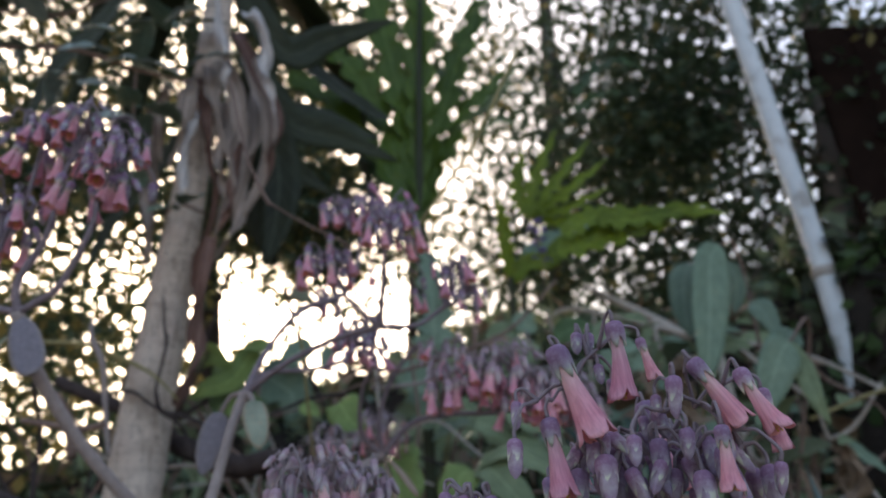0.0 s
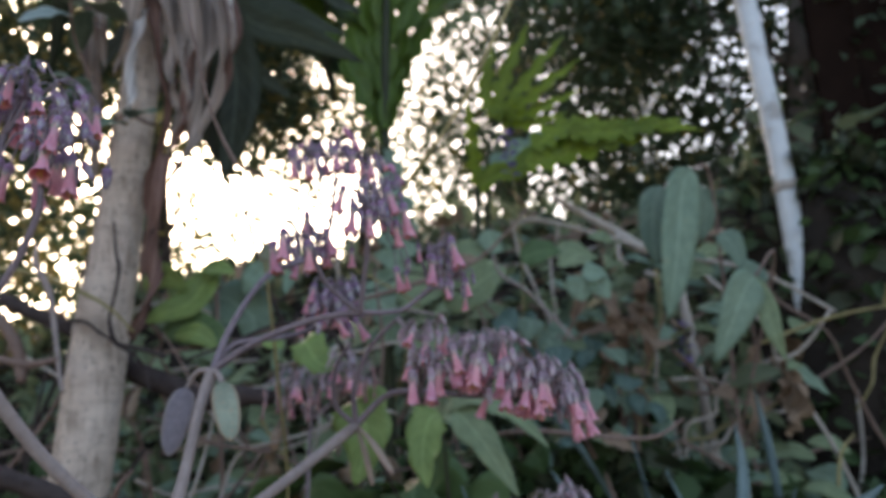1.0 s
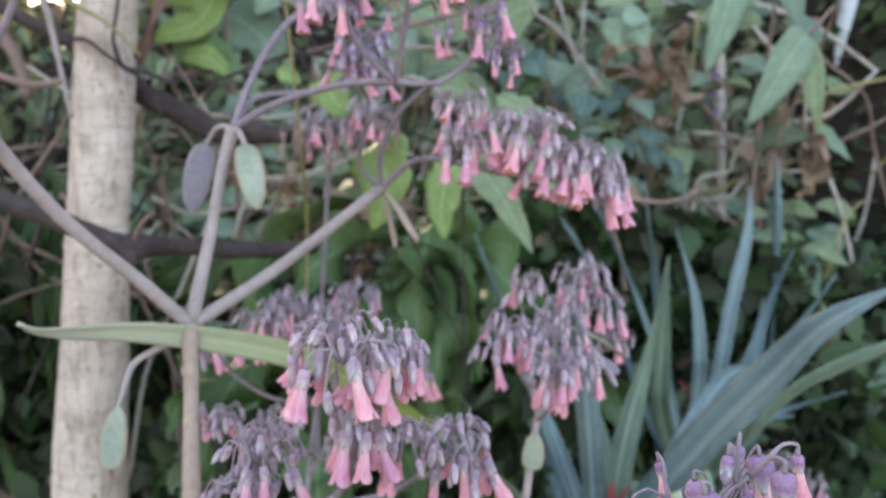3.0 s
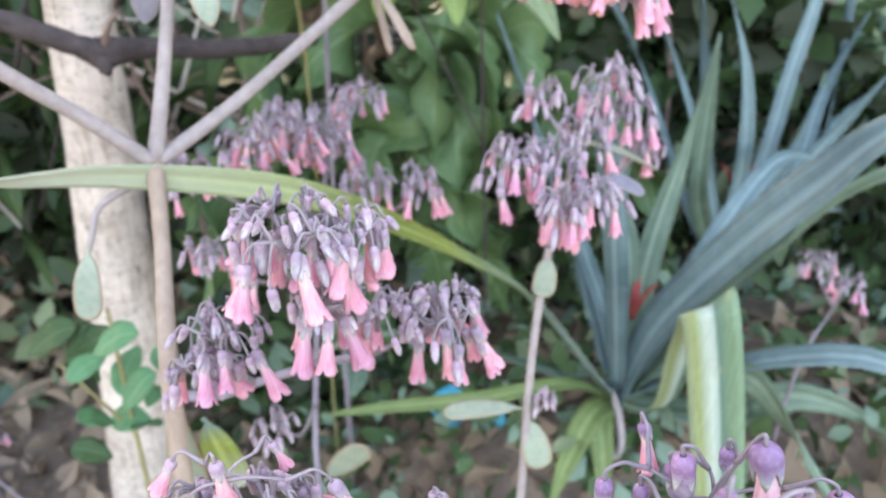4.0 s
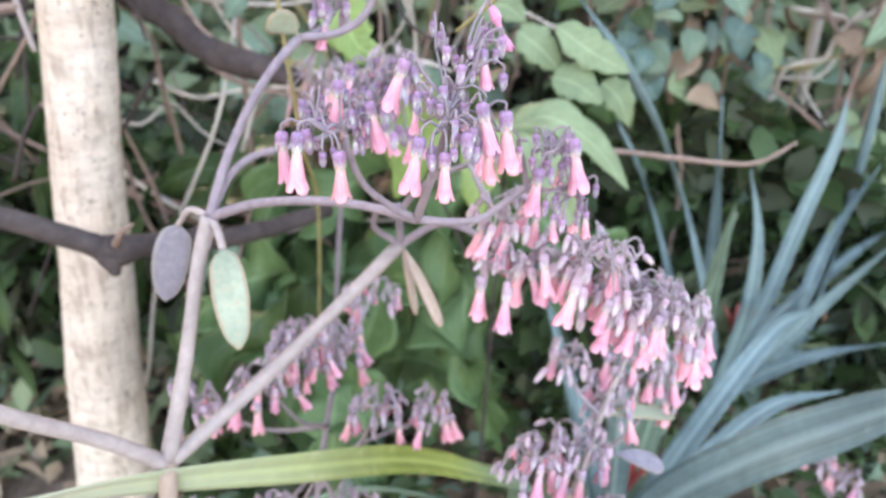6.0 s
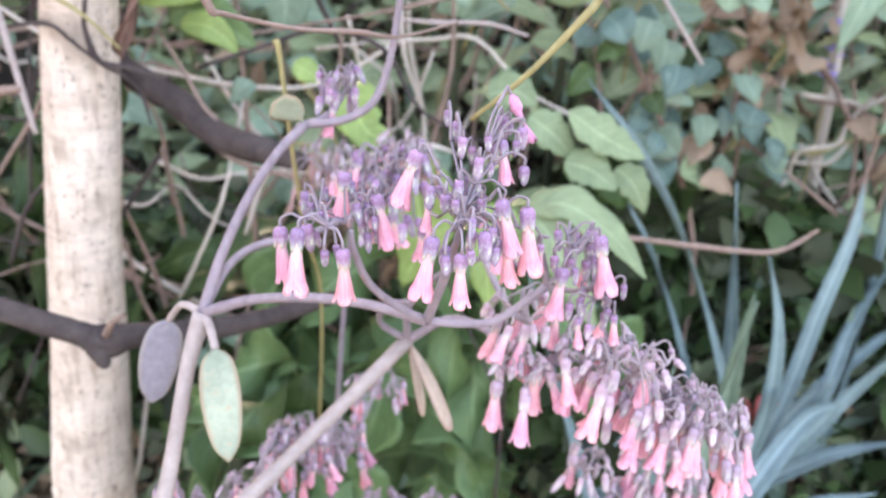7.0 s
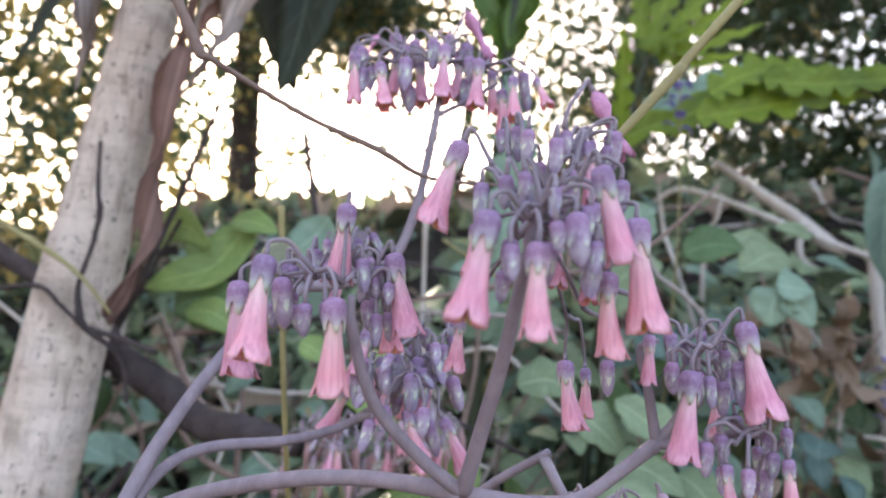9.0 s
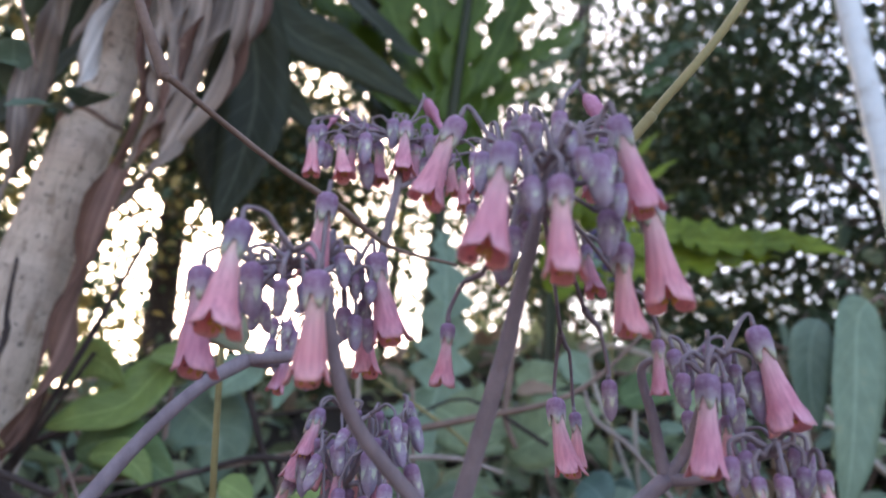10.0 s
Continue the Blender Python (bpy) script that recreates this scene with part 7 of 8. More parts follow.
side_fronds = [
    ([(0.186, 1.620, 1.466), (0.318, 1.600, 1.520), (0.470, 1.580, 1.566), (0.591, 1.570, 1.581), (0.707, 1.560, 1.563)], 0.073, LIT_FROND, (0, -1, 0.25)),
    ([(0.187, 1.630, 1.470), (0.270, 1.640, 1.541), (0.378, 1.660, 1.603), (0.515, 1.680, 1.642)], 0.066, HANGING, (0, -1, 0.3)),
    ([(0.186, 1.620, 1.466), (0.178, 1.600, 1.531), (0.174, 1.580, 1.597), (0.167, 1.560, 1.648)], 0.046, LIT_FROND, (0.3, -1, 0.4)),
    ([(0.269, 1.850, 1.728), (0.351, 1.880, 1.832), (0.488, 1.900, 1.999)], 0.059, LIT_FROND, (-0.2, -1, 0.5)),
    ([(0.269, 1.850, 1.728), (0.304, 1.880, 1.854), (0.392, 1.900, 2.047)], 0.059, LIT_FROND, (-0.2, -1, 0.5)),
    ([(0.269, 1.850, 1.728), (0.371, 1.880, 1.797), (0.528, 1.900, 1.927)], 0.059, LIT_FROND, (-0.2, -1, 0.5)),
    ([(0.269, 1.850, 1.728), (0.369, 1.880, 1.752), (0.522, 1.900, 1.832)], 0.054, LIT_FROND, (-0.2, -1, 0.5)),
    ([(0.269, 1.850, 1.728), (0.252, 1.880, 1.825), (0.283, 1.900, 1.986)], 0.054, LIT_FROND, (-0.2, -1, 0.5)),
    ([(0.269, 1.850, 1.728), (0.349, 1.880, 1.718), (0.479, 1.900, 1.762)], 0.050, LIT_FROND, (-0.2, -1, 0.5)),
    ([(0.477, 1.950, 2.187), (0.542, 1.950, 2.268), (0.620, 1.950, 2.306), (0.699, 1.930, 2.261)], 0.066, BROAD, (-0.2, -0.8, 0.6)),
    ([(0.468, 1.950, 2.124), (0.547, 1.950, 2.181), (0.637, 1.950, 2.184)], 0.066, BROAD, (-0.2, -0.8, 0.6)),
    ([(0.118, 1.600, 1.904), (0.164, 1.600, 1.934), (0.222, 1.600, 2.000), (0.244, 1.600, 2.071)], 0.033, FRESH, (0.2, -1, 0.3)),
    ([(0.128, 1.600, 1.851), (0.190, 1.600, 1.889), (0.232, 1.600, 1.877)], 0.033, FRESH, (0.2, -1, 0.5)),
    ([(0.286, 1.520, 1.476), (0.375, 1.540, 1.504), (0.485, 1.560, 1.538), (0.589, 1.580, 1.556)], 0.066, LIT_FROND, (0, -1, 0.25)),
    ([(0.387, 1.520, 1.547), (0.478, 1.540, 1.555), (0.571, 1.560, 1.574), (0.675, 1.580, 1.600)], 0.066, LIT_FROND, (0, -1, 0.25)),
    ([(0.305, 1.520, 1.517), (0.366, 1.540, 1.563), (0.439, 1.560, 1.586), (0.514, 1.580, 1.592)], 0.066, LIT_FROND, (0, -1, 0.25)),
]
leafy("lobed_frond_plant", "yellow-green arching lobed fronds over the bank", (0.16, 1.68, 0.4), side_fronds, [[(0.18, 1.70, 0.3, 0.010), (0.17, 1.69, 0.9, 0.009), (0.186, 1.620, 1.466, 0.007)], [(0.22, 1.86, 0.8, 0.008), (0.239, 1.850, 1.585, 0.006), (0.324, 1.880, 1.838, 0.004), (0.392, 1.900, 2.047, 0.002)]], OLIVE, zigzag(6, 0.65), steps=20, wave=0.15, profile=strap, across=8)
leafy("hanging_leaf_vine", "large pale blue-green leaves hanging from a thin vine", (0.55, 1.30, 0.4), [
    ([(0.577, 1.330, 1.392), (0.550, 1.320, 1.355), (0.522, 1.300, 1.251), (0.500, 1.290, 1.165), (0.482, 1.290, 1.099)], 0.070, HANGING, (0.15, -1, 0.2)),
    ([(0.526, 1.370, 1.373), (0.505, 1.360, 1.335), (0.491, 1.350, 1.265), (0.492, 1.340, 1.207)], 0.055, DULL, (-0.3, -1, 0.2)),
    ([(0.602, 1.360, 1.367), (0.607, 1.360, 1.320), (0.583, 1.350, 1.250)], 0.05, DULL, (0.5, -1, 0.2)),
    ([(0.617, 1.220, 1.157), (0.594, 1.210, 1.136), (0.558, 1.200, 1.078), (0.521, 1.200, 1.012)], 0.066, HANGING, (0.2, -1, 0.2)),
    ([(0.617, 1.220, 1.157), (0.624, 1.210, 1.106), (0.627, 1.200, 1.056), (0.641, 1.200, 1.009)], 0.034, FRESH, (-0.3, -1, 0.2)),
    ([(0.639, 1.240, 1.180), (0.616, 1.230, 1.159), (0.590, 1.230, 1.110)], 0.05, DULL, (0, -1, 0.2)),
    ([(0.591, 1.280, 1.251), (0.605, 1.270, 1.229), (0.620, 1.260, 1.170)], 0.05, DULL, (0, -1, 0.4)),
], [[(0.66, 1.45, 0.4, 0.005), (0.64, 1.42, 0.9, 0.004), (0.624, 1.360, 1.366, 0.003), (0.577, 1.330, 1.392, 0.002)], [(0.645, 1.42, 0.9, 0.003), (0.686, 1.280, 1.197, 0.003), (0.617, 1.220, 1.157, 0.002)]], TWIG)


def scatter_rows(seed, count, lo, hi, size, mats, tilt=0.6):
    r, rows = random.Random(seed), []
    for _ in range(count):
        p = Vector([r.uniform(a, b) for a, b in zip(lo, hi)])
        w, long = r.uniform(0, 6.28), r.uniform(*size)
        d = Vector((math.cos(w), math.sin(w) * 0.7 - 0.2, r.uniform(-tilt, 0.3))).normalized() * long
        rows.append(([p, p + d * 0.35 + Vector((0, 0, 0.10 * long)), p + d * 0.7 + Vector((0, 0, 0.06 * long)), p + d], long * r.uniform(0.45, 0.65), mats[r.randrange(len(mats))], (r.uniform(-0.4, 0.4), -0.7, 0.9)))
    return rows


leafy("seedling", "light green leafy seedling beside the foot of the trunk", (-0.34, 0.75, 0.0), scatter_rows(71, 15, (-0.40, 0.68, 0.46), (-0.26, 0.78, 0.62), (0.04, 0.064), [SEEDLING, SEEDLING, BROAD], 1.1), [[(-0.34, 0.76, -0.01, 0.004), (-0.33, 0.74, 0.35, 0.003), (-0.32, 0.73, 0.62, 0.002)], [(-0.33, 0.74, 0.45, 0.002), (-0.38, 0.72, 0.56, 0.0015)]], YELLOW_STALK)
leafy("vine", "grey-green leafy vine hanging in front of the trunk's top", (-0.6, 1.0, 1.5), scatter_rows(72, 26, (-0.76, 0.90, 1.62), (-0.36, 0.98, 1.80), (0.075, 0.12), [GREY_LEAF, GREY_LEAF, DULL]) + scatter_rows(76, 8, (-0.46, 0.90, 1.50), (-0.38, 0.97, 1.72), (0.06, 0.10), [GREY_LEAF, DULL]) + scatter_rows(73, 5, (-0.46, 0.96, 1.36), (-0.36, 1.0, 1.46), (0.05, 0.07), [DULL]), [[(-0.85, 0.95, 1.70, 0.004), (-0.584, 0.95, 1.678, 0.004), (-0.449, 0.95, 1.621, 0.003), (-0.36, 0.97, 1.60, 0.002)], [(-0.45, 0.95, 1.62, 0.002), (-0.44, 0.95, 1.50, 0.0018), (-0.40, 0.96, 1.40, 0.0015)], [(-0.80, 0.94, 1.80, 0.003), (-0.62, 0.94, 1.74, 0.003), (-0.5, 0.94, 1.77, 0.002)]], TWIG)
leafy("leafy_climber", "bright yellow-green leaves of a climber behind the dark branch", (-0.26, 1.20, 0.1), [
    ([(-0.395, 1.160, 1.156), (-0.376, 1.150, 1.182), (-0.351, 1.140, 1.178), (-0.322, 1.130, 1.156)], 0.042, CLIMBER, (0, -1, 0.5)),
    ([(-0.287, 1.160, 1.200), (-0.301, 1.150, 1.172), (-0.321, 1.140, 1.138), (-0.362, 1.130, 1.120), (-0.388, 1.130, 1.108)], 0.048, CLIMBER, (0.1, -1, 0.4)),
    ([(-0.363, 1.170, 1.170), (-0.337, 1.160, 1.156), (-0.298, 1.150, 1.141)], 0.034, CLIMBER, (0.1, -1, 0.6)),
    ([(-0.306, 1.140, 1.192), (-0.277, 1.130, 1.189), (-0.250, 1.130, 1.180)], 0.034, CLIMBER, (0, -1, 0.7)),
    ([(-0.366, 1.160, 1.091), (-0.335, 1.150, 1.102), (-0.290, 1.140, 1.088), (-0.255, 1.140, 1.067)], 0.058, ZIGZAG_LEAF, (0, -1, 0.4)),
    ([(-0.344, 1.140, 1.088), (-0.313, 1.130, 1.089), (-0.292, 1.130, 1.079), (-0.274, 1.130, 1.059)], 0.034, CLIMBER, (0.2, -1, 0.4)),
    ([(-0.303, 1.220, 1.164), (-0.270, 1.210, 1.147), (-0.236, 1.200, 1.117), (-0.241, 1.200, 1.069)], 0.088, DULL, (0, -1, 0.3)),
    ([(-0.208, 1.180, 1.211), (-0.219, 1.180, 1.190), (-0.234, 1.170, 1.172), (-0.246, 1.170, 1.155)], 0.048, HANGING, (0, -1, 0.4)),
    ([(-0.169, 1.180, 1.196), (-0.174, 1.180, 1.177), (-0.179, 1.170, 1.150)], 0.024, HANGING, (0, -1, 0.4)),
    ([(-0.258, 1.120, 1.033), (-0.264, 1.110, 1.024), (-0.279, 1.110, 1.006)], 0.027, DULL, (0, -1, 0.4)),
    ([(-0.474, 1.200, 1.005), (-0.458, 1.200, 0.983), (-0.463, 1.200, 0.945)], 0.034, BROAD, (0, -1, 0.4)),
    ([(-0.192, 1.050, 1.067), (-0.176, 1.050, 1.060), (-0.161, 1.050, 1.051)], 0.027, CLIMBER, (0, -1, 0.6)),
], [[(-0.26, 1.22, 0.0, 0.006), (-0.27, 1.20, 0.6, 0.005), (-0.294, 1.190, 1.169, 0.003)], [(-0.312, 1.180, 0.942, 0.003), (-0.363, 1.180, 1.033, 0.0025), (-0.384, 1.170, 1.075, 0.0015)]], TWIG)
leafy("leafy_climber", "grey-green and blue-green leaves of a climber on the bank", (0.42, 1.45, 0.4), [
    ([(-0.004, 1.350, 1.199), (0.028, 1.340, 1.184), (0.061, 1.330, 1.181), (0.084, 1.330, 1.195)], 0.11, FRESH, (0, -1, 0.5)),
    ([(-0.032, 1.300, 1.193), (-0.034, 1.290, 1.157), (-0.010, 1.280, 1.121)], 0.07, HANGING, (0, -1, 0.3)),
    ([(0.087, 1.350, 1.147), (0.132, 1.330, 1.172), (0.168, 1.320, 1.197), (0.201, 1.320, 1.208)], 0.1, FRESH, (0, -1, 0.6)),
    ([(0.107, 1.400, 1.238), (0.141, 1.400, 1.261), (0.185, 1.400, 1.262)], 0.06, FRESH, (0, -1, 0.6)),
    ([(0.232, 1.350, 1.228), (0.268, 1.340, 1.242), (0.307, 1.330, 1.239)], 0.055, ZIGZAG_LEAF, (0, -1, 0.5)),
    ([(0.177, 1.400, 1.305), (0.186, 1.400, 1.277), (0.208, 1.400, 1.261)], 0.05, HANGING, (0, -1, 0.4)),
    ([(0.341, 1.300, 1.184), (0.333, 1.300, 1.163), (0.332, 1.300, 1.138)], 0.06, HANGING, (0, -1, 0.4)),
    ([(0.348, 1.300, 1.185), (0.365, 1.300, 1.167), (0.384, 1.300, 1.142)], 0.05, HANGING, (0, -1, 0.4)),
    ([(0.337, 1.300, 1.191), (0.353, 1.300, 1.189), (0.383, 1.300, 1.187)], 0.05, HANGING, (0, -1, 0.6)),
    ([(0.172, 1.391, 1.096), (0.160, 1.376, 1.086), (0.151, 1.371, 1.070)], 0.056, BLUE_IVY, (-0.3, -1, 0.5)),
    ([(0.180, 1.339, 1.083), (0.193, 1.324, 1.076), (0.202, 1.319, 1.064)], 0.053, BROAD, (-0.4, -1, 0.3)),
    ([(0.371, 1.474, 0.934), (0.355, 1.459, 0.919), (0.338, 1.454, 0.892)], 0.049, BLUE_IVY, (-0.4, -1, 0.5)),
    ([(0.338, 1.476, 0.867), (0.335, 1.461, 0.852), (0.325, 1.456, 0.825)], 0.047, BROAD, (0.4, -1, 0.5)),
    ([(0.262, 1.398, 0.972), (0.260, 1.383, 0.962), (0.252, 1.378, 0.942)], 0.033, BLUE_IVY, (-0.0, -1, 0.9)),
    ([(0.316, 1.446, 0.957), (0.314, 1.431, 0.946), (0.327, 1.426, 0.929)], 0.056, DULL, (-0.3, -1, 0.4)),
    ([(0.372, 1.421, 1.062), (0.351, 1.406, 1.046), (0.342, 1.401, 1.021)], 0.038, BLUE_IVY, (-0.5, -1, 0.8)),
    ([(0.186, 1.384, 1.119), (0.193, 1.369, 1.112), (0.208, 1.364, 1.102)], 0.05, BROAD, (-0.6, -1, 0.3)),
    ([(0.465, 1.394, 0.957), (0.471, 1.379, 0.941), (0.477, 1.374, 0.912)], 0.04, BLUE_IVY, (0.5, -1, 0.3)),
    ([(0.193, 1.349, 0.971), (0.188, 1.334, 0.957), (0.187, 1.329, 0.932)], 0.041, BROAD, (0.6, -1, 0.6)),
    ([(0.272, 1.485, 1.073), (0.263, 1.470, 1.063), (0.248, 1.465, 1.046)], 0.047, BLUE_IVY, (0.1, -1, 0.5)),
    ([(0.286, 1.326, 1.062), (0.284, 1.311, 1.046), (0.274, 1.306, 1.019)], 0.049, BLUE_IVY, (-0.0, -1, 0.3)),
    ([(0.232, 1.396, 1.121), (0.244, 1.381, 1.113), (0.253, 1.376, 1.099)], 0.045, BLUE_IVY, (-0.6, -1, 0.3)),
    ([(0.311, 1.395, 0.932), (0.309, 1.380, 0.921), (0.302, 1.375, 0.900)], 0.04, BLUE_IVY, (0.6, -1, 0.4)),
    ([(0.463, 1.462, 0.975), (0.456, 1.447, 0.957), (0.466, 1.442, 0.929)], 0.037, BLUE_IVY, (-0.2, -1, 0.6)),
    ([(0.427, 1.467, 0.972), (0.433, 1.452, 0.958), (0.440, 1.447, 0.934)], 0.039, DULL, (0.5, -1, 0.2)),
    ([(0.499, 1.440, 0.897), (0.498, 1.425, 0.891), (0.514, 1.420, 0.880)], 0.057, BLUE_IVY, (0.4, -1, 0.7)),
    ([(0.272, 1.393, 1.010), (0.276, 1.378, 0.999), (0.292, 1.373, 0.982)], 0.036, BROAD, (-0.5, -1, 0.7)),
    ([(0.417, 1.419, 0.913), (0.406, 1.404, 0.897), (0.395, 1.399, 0.869)], 0.041, DULL, (0.5, -1, 0.5)),
    ([(0.281, 1.340, 0.961), (0.276, 1.325, 0.948), (0.267, 1.320, 0.925)], 0.033, BLUE_IVY, (0.3, -1, 0.5)),
    ([(0.299, 1.469, 0.892), (0.298, 1.454, 0.881), (0.303, 1.449, 0.862)], 0.052, BROAD, (-0.1, -1, 0.7)),
    ([(0.382, 1.334, 1.055), (0.388, 1.319, 1.042), (0.405, 1.314, 1.020)], 0.058, DULL, (0.4, -1, 0.7)),
    ([(0.291, 1.355, 0.909), (0.297, 1.340, 0.902), (0.310, 1.335, 0.887)], 0.053, BLUE_IVY, (-0.2, -1, 0.2)),
    ([(0.376, 1.475, 1.054), (0.379, 1.460, 1.047), (0.401, 1.455, 1.036)], 0.036, BROAD, (-0.5, -1, 0.2)),
    ([(0.400, 1.415, 0.990), (0.393, 1.400, 0.975), (0.396, 1.395, 0.950)], 0.038, BLUE_IVY, (0.6, -1, 0.6)),
    ([(0.349, 1.376, 0.987), (0.352, 1.361, 0.970), (0.350, 1.356, 0.940)], 0.04, DULL, (0.1, -1, 0.5)),
    ([(0.320, 1.385, 0.936), (0.302, 1.370, 0.922), (0.295, 1.365, 0.900)], 0.036, BLUE_IVY, (-0.3, -1, 0.9)),
    ([(0.201, 1.441, 0.896), (0.187, 1.426, 0.881), (0.169, 1.421, 0.855)], 0.056, BROAD, (0.2, -1, 0.4)),
    ([(0.178, 1.324, 1.121), (0.193, 1.309, 1.108), (0.207, 1.304, 1.087)], 0.053, BLUE_IVY, (-0.4, -1, 0.6)),
    ([(0.315, 1.489, 0.970), (0.325, 1.474, 0.960), (0.353, 1.469, 0.944)], 0.049, BLUE_IVY, (0.1, -1, 0.8)),
    ([(0.238, 1.393, 0.876), (0.252, 1.378, 0.868), (0.268, 1.373, 0.851)], 0.04, BLUE_IVY, (0.3, -1, 0.5)),
    ([(0.315, 1.465, 1.010), (0.324, 1.450, 1.002), (0.345, 1.445, 0.989)], 0.043, BLUE_IVY, (-0.3, -1, 0.8)),
    ([(0.295, 1.469, 0.974), (0.285, 1.454, 0.959), (0.290, 1.449, 0.935)], 0.045, DULL, (0.6, -1, 0.9)),
    ([(0.431, 1.376, 1.002), (0.419, 1.361, 0.992), (0.417, 1.356, 0.975)], 0.056, BLUE_IVY, (-0.4, -1, 0.3)),
    ([(0.228, 1.349, 0.881), (0.235, 1.334, 0.868), (0.246, 1.329, 0.843)], 0.057, BROAD, (-0.6, -1, 0.3)),
    ([(0.391, 1.491, 1.090), (0.388, 1.476, 1.078), (0.378, 1.471, 1.059)], 0.049, BLUE_IVY, (0.3, -1, 0.6)),
    ([(0.491, 1.449, 0.917), (0.497, 1.434, 0.905), (0.506, 1.429, 0.881)], 0.046, DULL, (-0.4, -1, 0.8)),
    ([(0.248, 1.350, 1.118), (0.238, 1.335, 1.100), (0.232, 1.330, 1.074)], 0.05, DULL, (-0.2, -1, 0.4)),
    ([(0.254, 1.478, 1.122), (0.258, 1.463, 1.115), (0.276, 1.458, 1.105)], 0.036, BLUE_IVY, (-0.3, -1, 0.5)),
    ([(0.279, 1.353, 0.952), (0.295, 1.338, 0.946), (0.314, 1.333, 0.931)], 0.056, DULL, (-0.2, -1, 0.2)),
    ([(0.284, 1.405, 1.087), (0.283, 1.390, 1.069), (0.276, 1.385, 1.039)], 0.054, DULL, (0.1, -1, 0.1)),
    ([(0.344, 1.474, 1.070), (0.342, 1.459, 1.053), (0.332, 1.454, 1.025)], 0.048, BROAD, (0.4, -1, 0.2)),
    ([(0.173, 1.339, 1.045), (0.155, 1.324, 1.030), (0.140, 1.319, 1.008)], 0.044, BROAD, (0.5, -1, 0.2)),
    ([(0.294, 1.469, 0.987), (0.279, 1.454, 0.973), (0.260, 1.449, 0.951)], 0.041, BLUE_IVY, (0.2, -1, 0.2)),
    ([(0.480, 1.412, 0.940), (0.484, 1.397, 0.935), (0.492, 1.392, 0.923)], 0.048, BLUE_IVY, (0.5, -1, 0.9)),
    ([(0.263, 1.358, 0.954), (0.266, 1.343, 0.944), (0.277, 1.338, 0.928)], 0.058, DULL, (0.2, -1, 0.4)),
], [[(0.42, 1.45, 0.35, 0.006), (0.40, 1.43, 0.75, 0.005), (0.244, 1.420, 1.059, 0.004), (0.140, 1.400, 1.181, 0.002)], [(0.262, 1.420, 1.004, 0.004), (0.334, 1.400, 1.114, 0.003), (0.348, 1.320, 1.189, 0.002)]], TWIG)
SHRUBS = [(-0.55, 1.75, 0.55), (-0.25, 1.70, 0.60), (0.10, 1.60, 0.55), (0.40, 1.75, 0.75), (0.75, 1.65, 0.60), (-0.85, 1.85, 0.60), (-0.05, 1.95, 0.95), (0.30, 2.05, 1.05), (0.65, 2.0, 1.0), (-0.45, 2.05, 0.90), (0.9, 2.1, 1.2), (-0.25, 1.35, 0.25), (0.20, 1.52, 0.98), (0.44, 1.54, 1.04), (0.66, 1.56, 0.92)]
for k, (sx, sy, sz) in enumerate(SHRUBS):
    pool = [FRESH, HANGING, DRY_LEAF, FRESH, UNDERGROWTH] if k > 11 else ([FRESH, HANGING, FRESH], [DULL, FRESH, HANGING], [BROAD, FRESH, HANGING])[k % 3]
    leafy("shrub", "pale green leafy shrub with dry stems on the bank" if k > 11 else ("broad light green leaves of a low shrub", "blue-green leafy shrub on the bank", "mixed green leafy shrub on the bank")[k % 3], (sx, sy, ground_z(sx, sy) - 0.01),
          scatter_rows(80 + k, 24, (sx - 0.20, sy - 0.16, sz - 0.20), (sx + 0.20, sy + 0.10, sz + 0.26), (0.05, 0.11) if k > 11 else (0.07, 0.14), pool),
          [[(sx, sy, ground_z(sx, sy) - 0.02, 0.006), (sx + 0.03, sy - 0.02, sz - 0.1, 0.004), (sx - 0.04, sy, sz + 0.2, 0.002)], [(sx, sy, sz - 0.15, 0.004), (sx + 0.12, sy - 0.05, sz + 0.12, 0.002)]], TWIG)
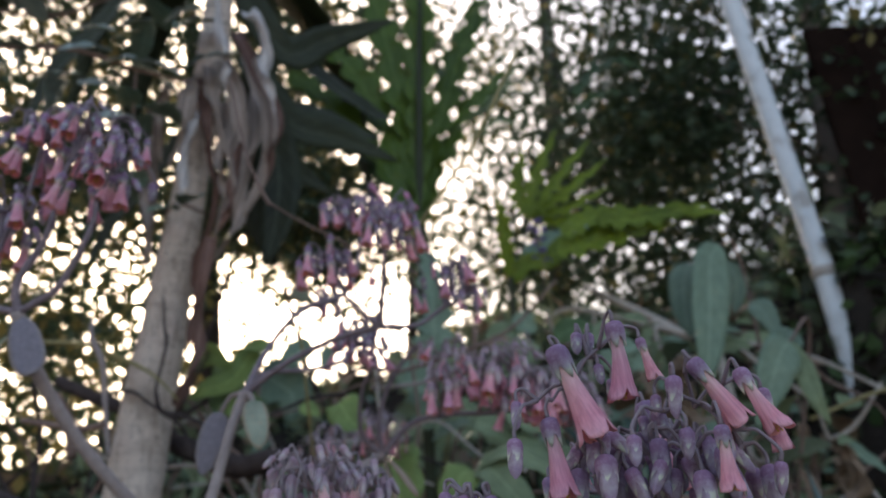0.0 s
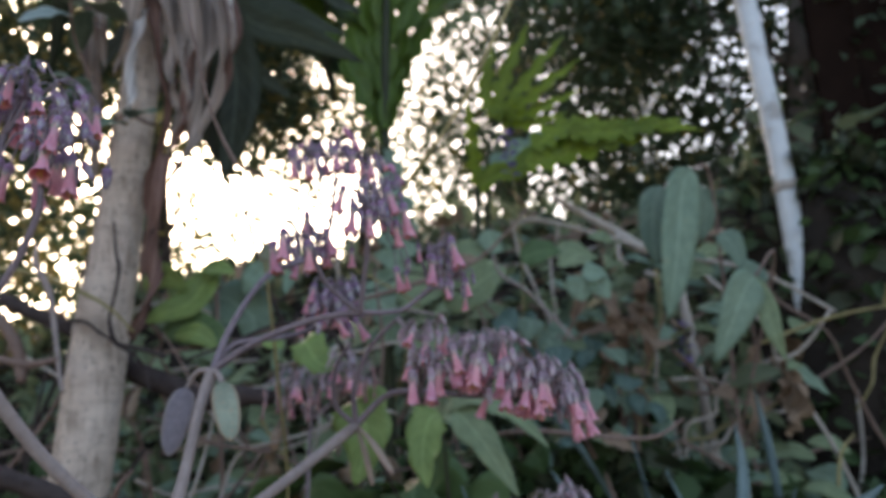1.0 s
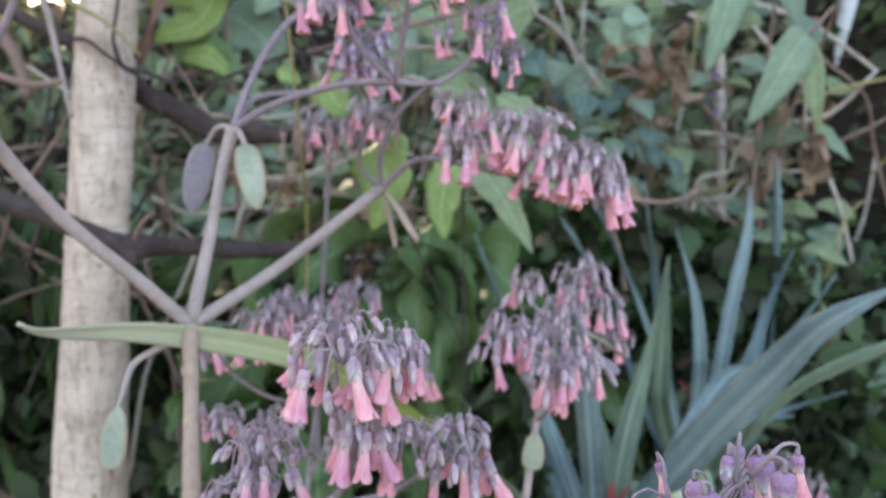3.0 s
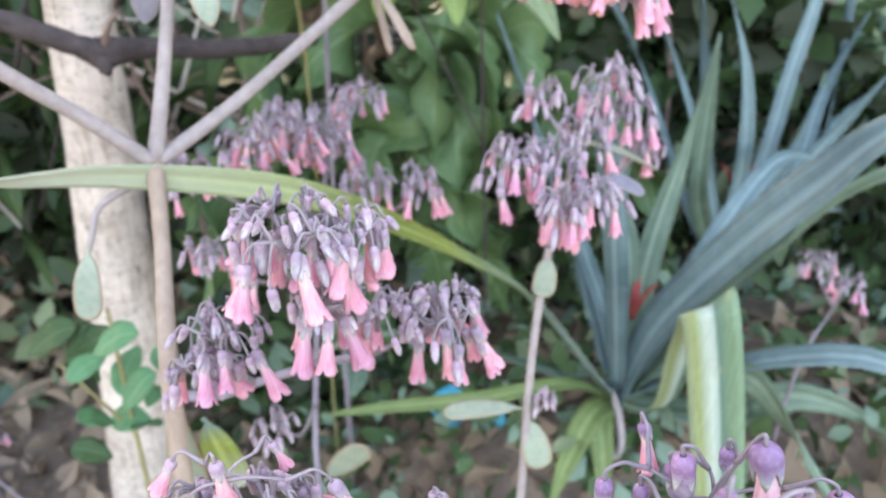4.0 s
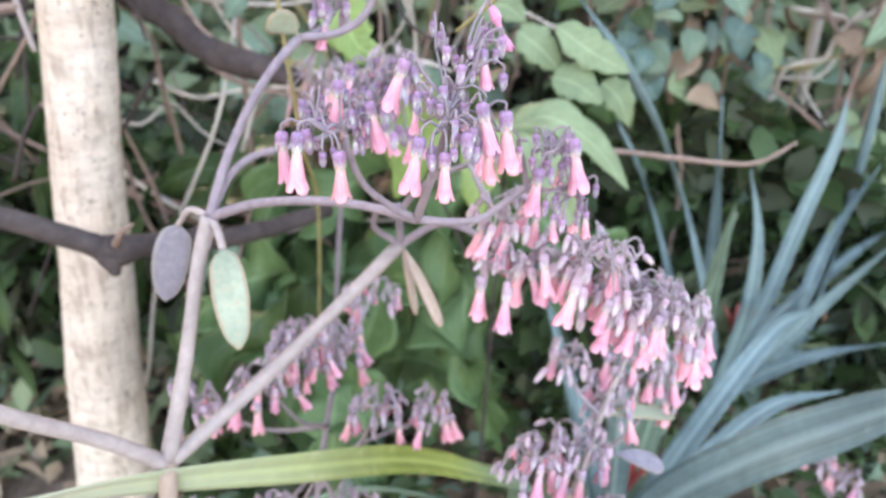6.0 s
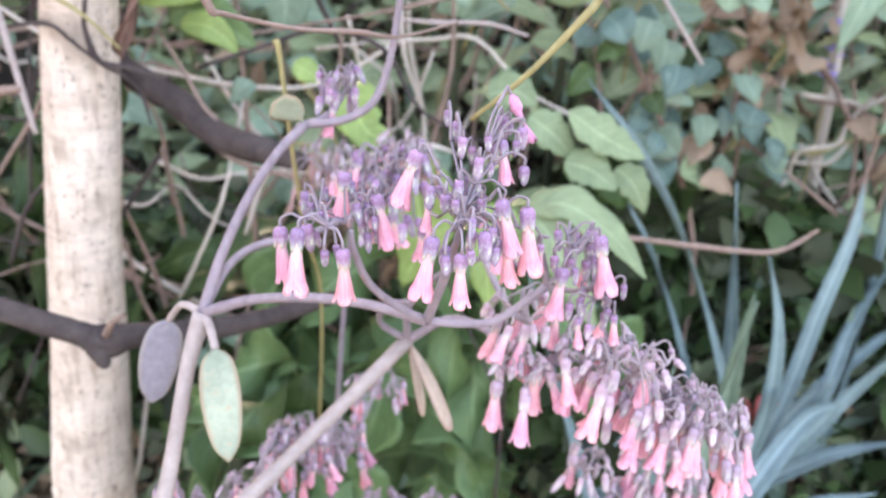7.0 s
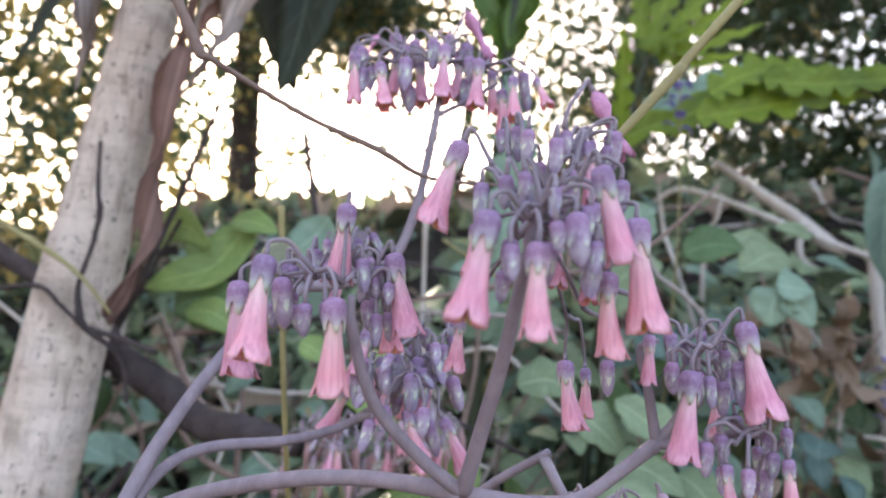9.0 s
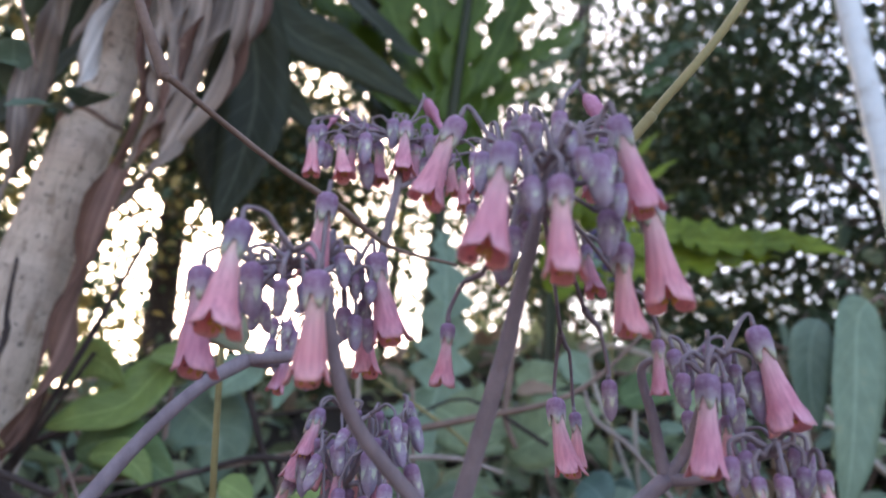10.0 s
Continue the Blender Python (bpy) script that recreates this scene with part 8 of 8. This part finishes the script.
leafy("yellowing_leaf_plant", "yellow-green lobed leaves on a thin stalk", (0.08, 0.97, 0.25), [
    ([(0.06, 0.97, 0.95), (0.08, 0.95, 0.945), (0.11, 0.93, 0.905), (0.145, 0.92, 0.845)], 0.05, FRESH, (0.3, -1, 0.5)),
    ([(0.06, 0.97, 0.95), (0.10, 0.96, 0.965), (0.15, 0.95, 0.94), (0.19, 0.94, 0.90)], 0.046, FRESH, (0.1, -0.6, 1)),
    ([(0.055, 0.97, 0.95), (0.04, 0.95, 0.94), (0.03, 0.93, 0.90), (0.035, 0.92, 0.86)], 0.05, CLIMBER, (-0.2, -1, 0.4)),
    ([(-0.06, 0.99, 0.97), (-0.05, 0.97, 0.965), (-0.04, 0.955, 0.92), (-0.055, 0.95, 0.865)], 0.08, CLIMBER, (0.1, -1, 0.4)),
    ([(-0.13, 1.0, 1.05), (-0.12, 0.98, 1.05), (-0.10, 0.97, 1.02), (-0.07, 0.96, 1.015)], 0.05, CLIMBER, (0.1, -1, 0.6)),
    ([(0.105, 1.050, 1.041), (0.148, 1.040, 1.016), (0.190, 1.030, 1.000)], 0.045, FRESH, (0.1, -1, 0.6)),
    ([(0.106, 1.040, 0.987), (0.134, 1.030, 0.983), (0.163, 1.020, 0.966)], 0.045, FRESH, (0.1, -1, 0.6)),
    ([(0.167, 1.060, 0.980), (0.187, 1.050, 0.965), (0.206, 1.050, 0.933)], 0.04, FRESH, (0.1, -1, 0.6)),
    ([(0.064, 1.060, 1.030), (0.090, 1.050, 1.015), (0.119, 1.050, 0.989)], 0.045, FRESH, (0.1, -1, 0.6)),
    ([(0.016, 1.080, 1.044), (0.047, 1.080, 1.052), (0.073, 1.070, 1.038)], 0.045, FRESH, (0.1, -1, 0.6)),
], [[(0.08, 0.98, 0.2, 0.003), (0.07, 0.98, 0.6, 0.002), (0.058, 0.97, 0.95, 0.0014)], [(0.07, 0.98, 0.7, 0.0015), (-0.02, 0.99, 0.88, 0.0014), (-0.06, 0.99, 0.97, 0.0012), (-0.13, 1.0, 1.05, 0.001)]], DARK_BARK, zigzag(4, 0.2), steps=8)


def scrap(x, y, w, h):
    sh = Shape()
    z = ground_z(x, y) + 0.02
    blade(sh, [(x - w, y, z), (x - 0.3 * w, y + 0.01, z + 0.03), (x + 0.3 * w, y, z + 0.02), (x + w, y - 0.01, z + 0.035)], h, lambda u: 0.8 + 0.2 * math.sin(9 * u), (0, -0.8, 0.6), 0.001, 0.2, 4, 5, 0, 0.2, 2, origin=(x, y, z))
    ob = part("plastic_scrap", sh, BLUE)
    ob.location = (x, y, z)
    tagged(ob, "torn bright blue plastic scrap lying among low leaves", "litter")


scrap(0.055, 0.99, 0.05, 0.06)


def violet_spike(at, seed):
    ob = thing("violet_flower", "small violet flower spike on a thin stem", "flower", at)
    o, r = Vector(at), random.Random(seed)
    s = Shape()
    tube(s, [(*(o - Vector((0, 0, 0.02))), 0.002), (*(o + Vector((0.01, 0, 0.25))), 0.0015), (*(o + Vector((0.0, 0, 0.5))), 0.001)], 6, 4, origin=o)
    part("stem", s, YELLOW_STALK, ob)
    for k in range(12):
        w, h = k * 2.4, 0.40 + 0.009 * k
        b = o + Vector((0.004 * math.cos(w), 0.004 * math.sin(w), h))
        s = Shape()
        blade(s, [b, b + Vector((0.009 * math.cos(w), 0.009 * math.sin(w), 0.006)), b + Vector((0.02 * math.cos(w), 0.02 * math.sin(w), 0.002 + r.uniform(-0.006, 0.006)))], 0.014, ovate, (0, 0, 1), 0.0008, 0.3, 4, 3, origin=o)
        part("petal", s, VIOLET, ob)


violet_spike((0.24, 1.45, 1.03), 1)
violet_spike((0.60, 1.55, 0.62), 2)
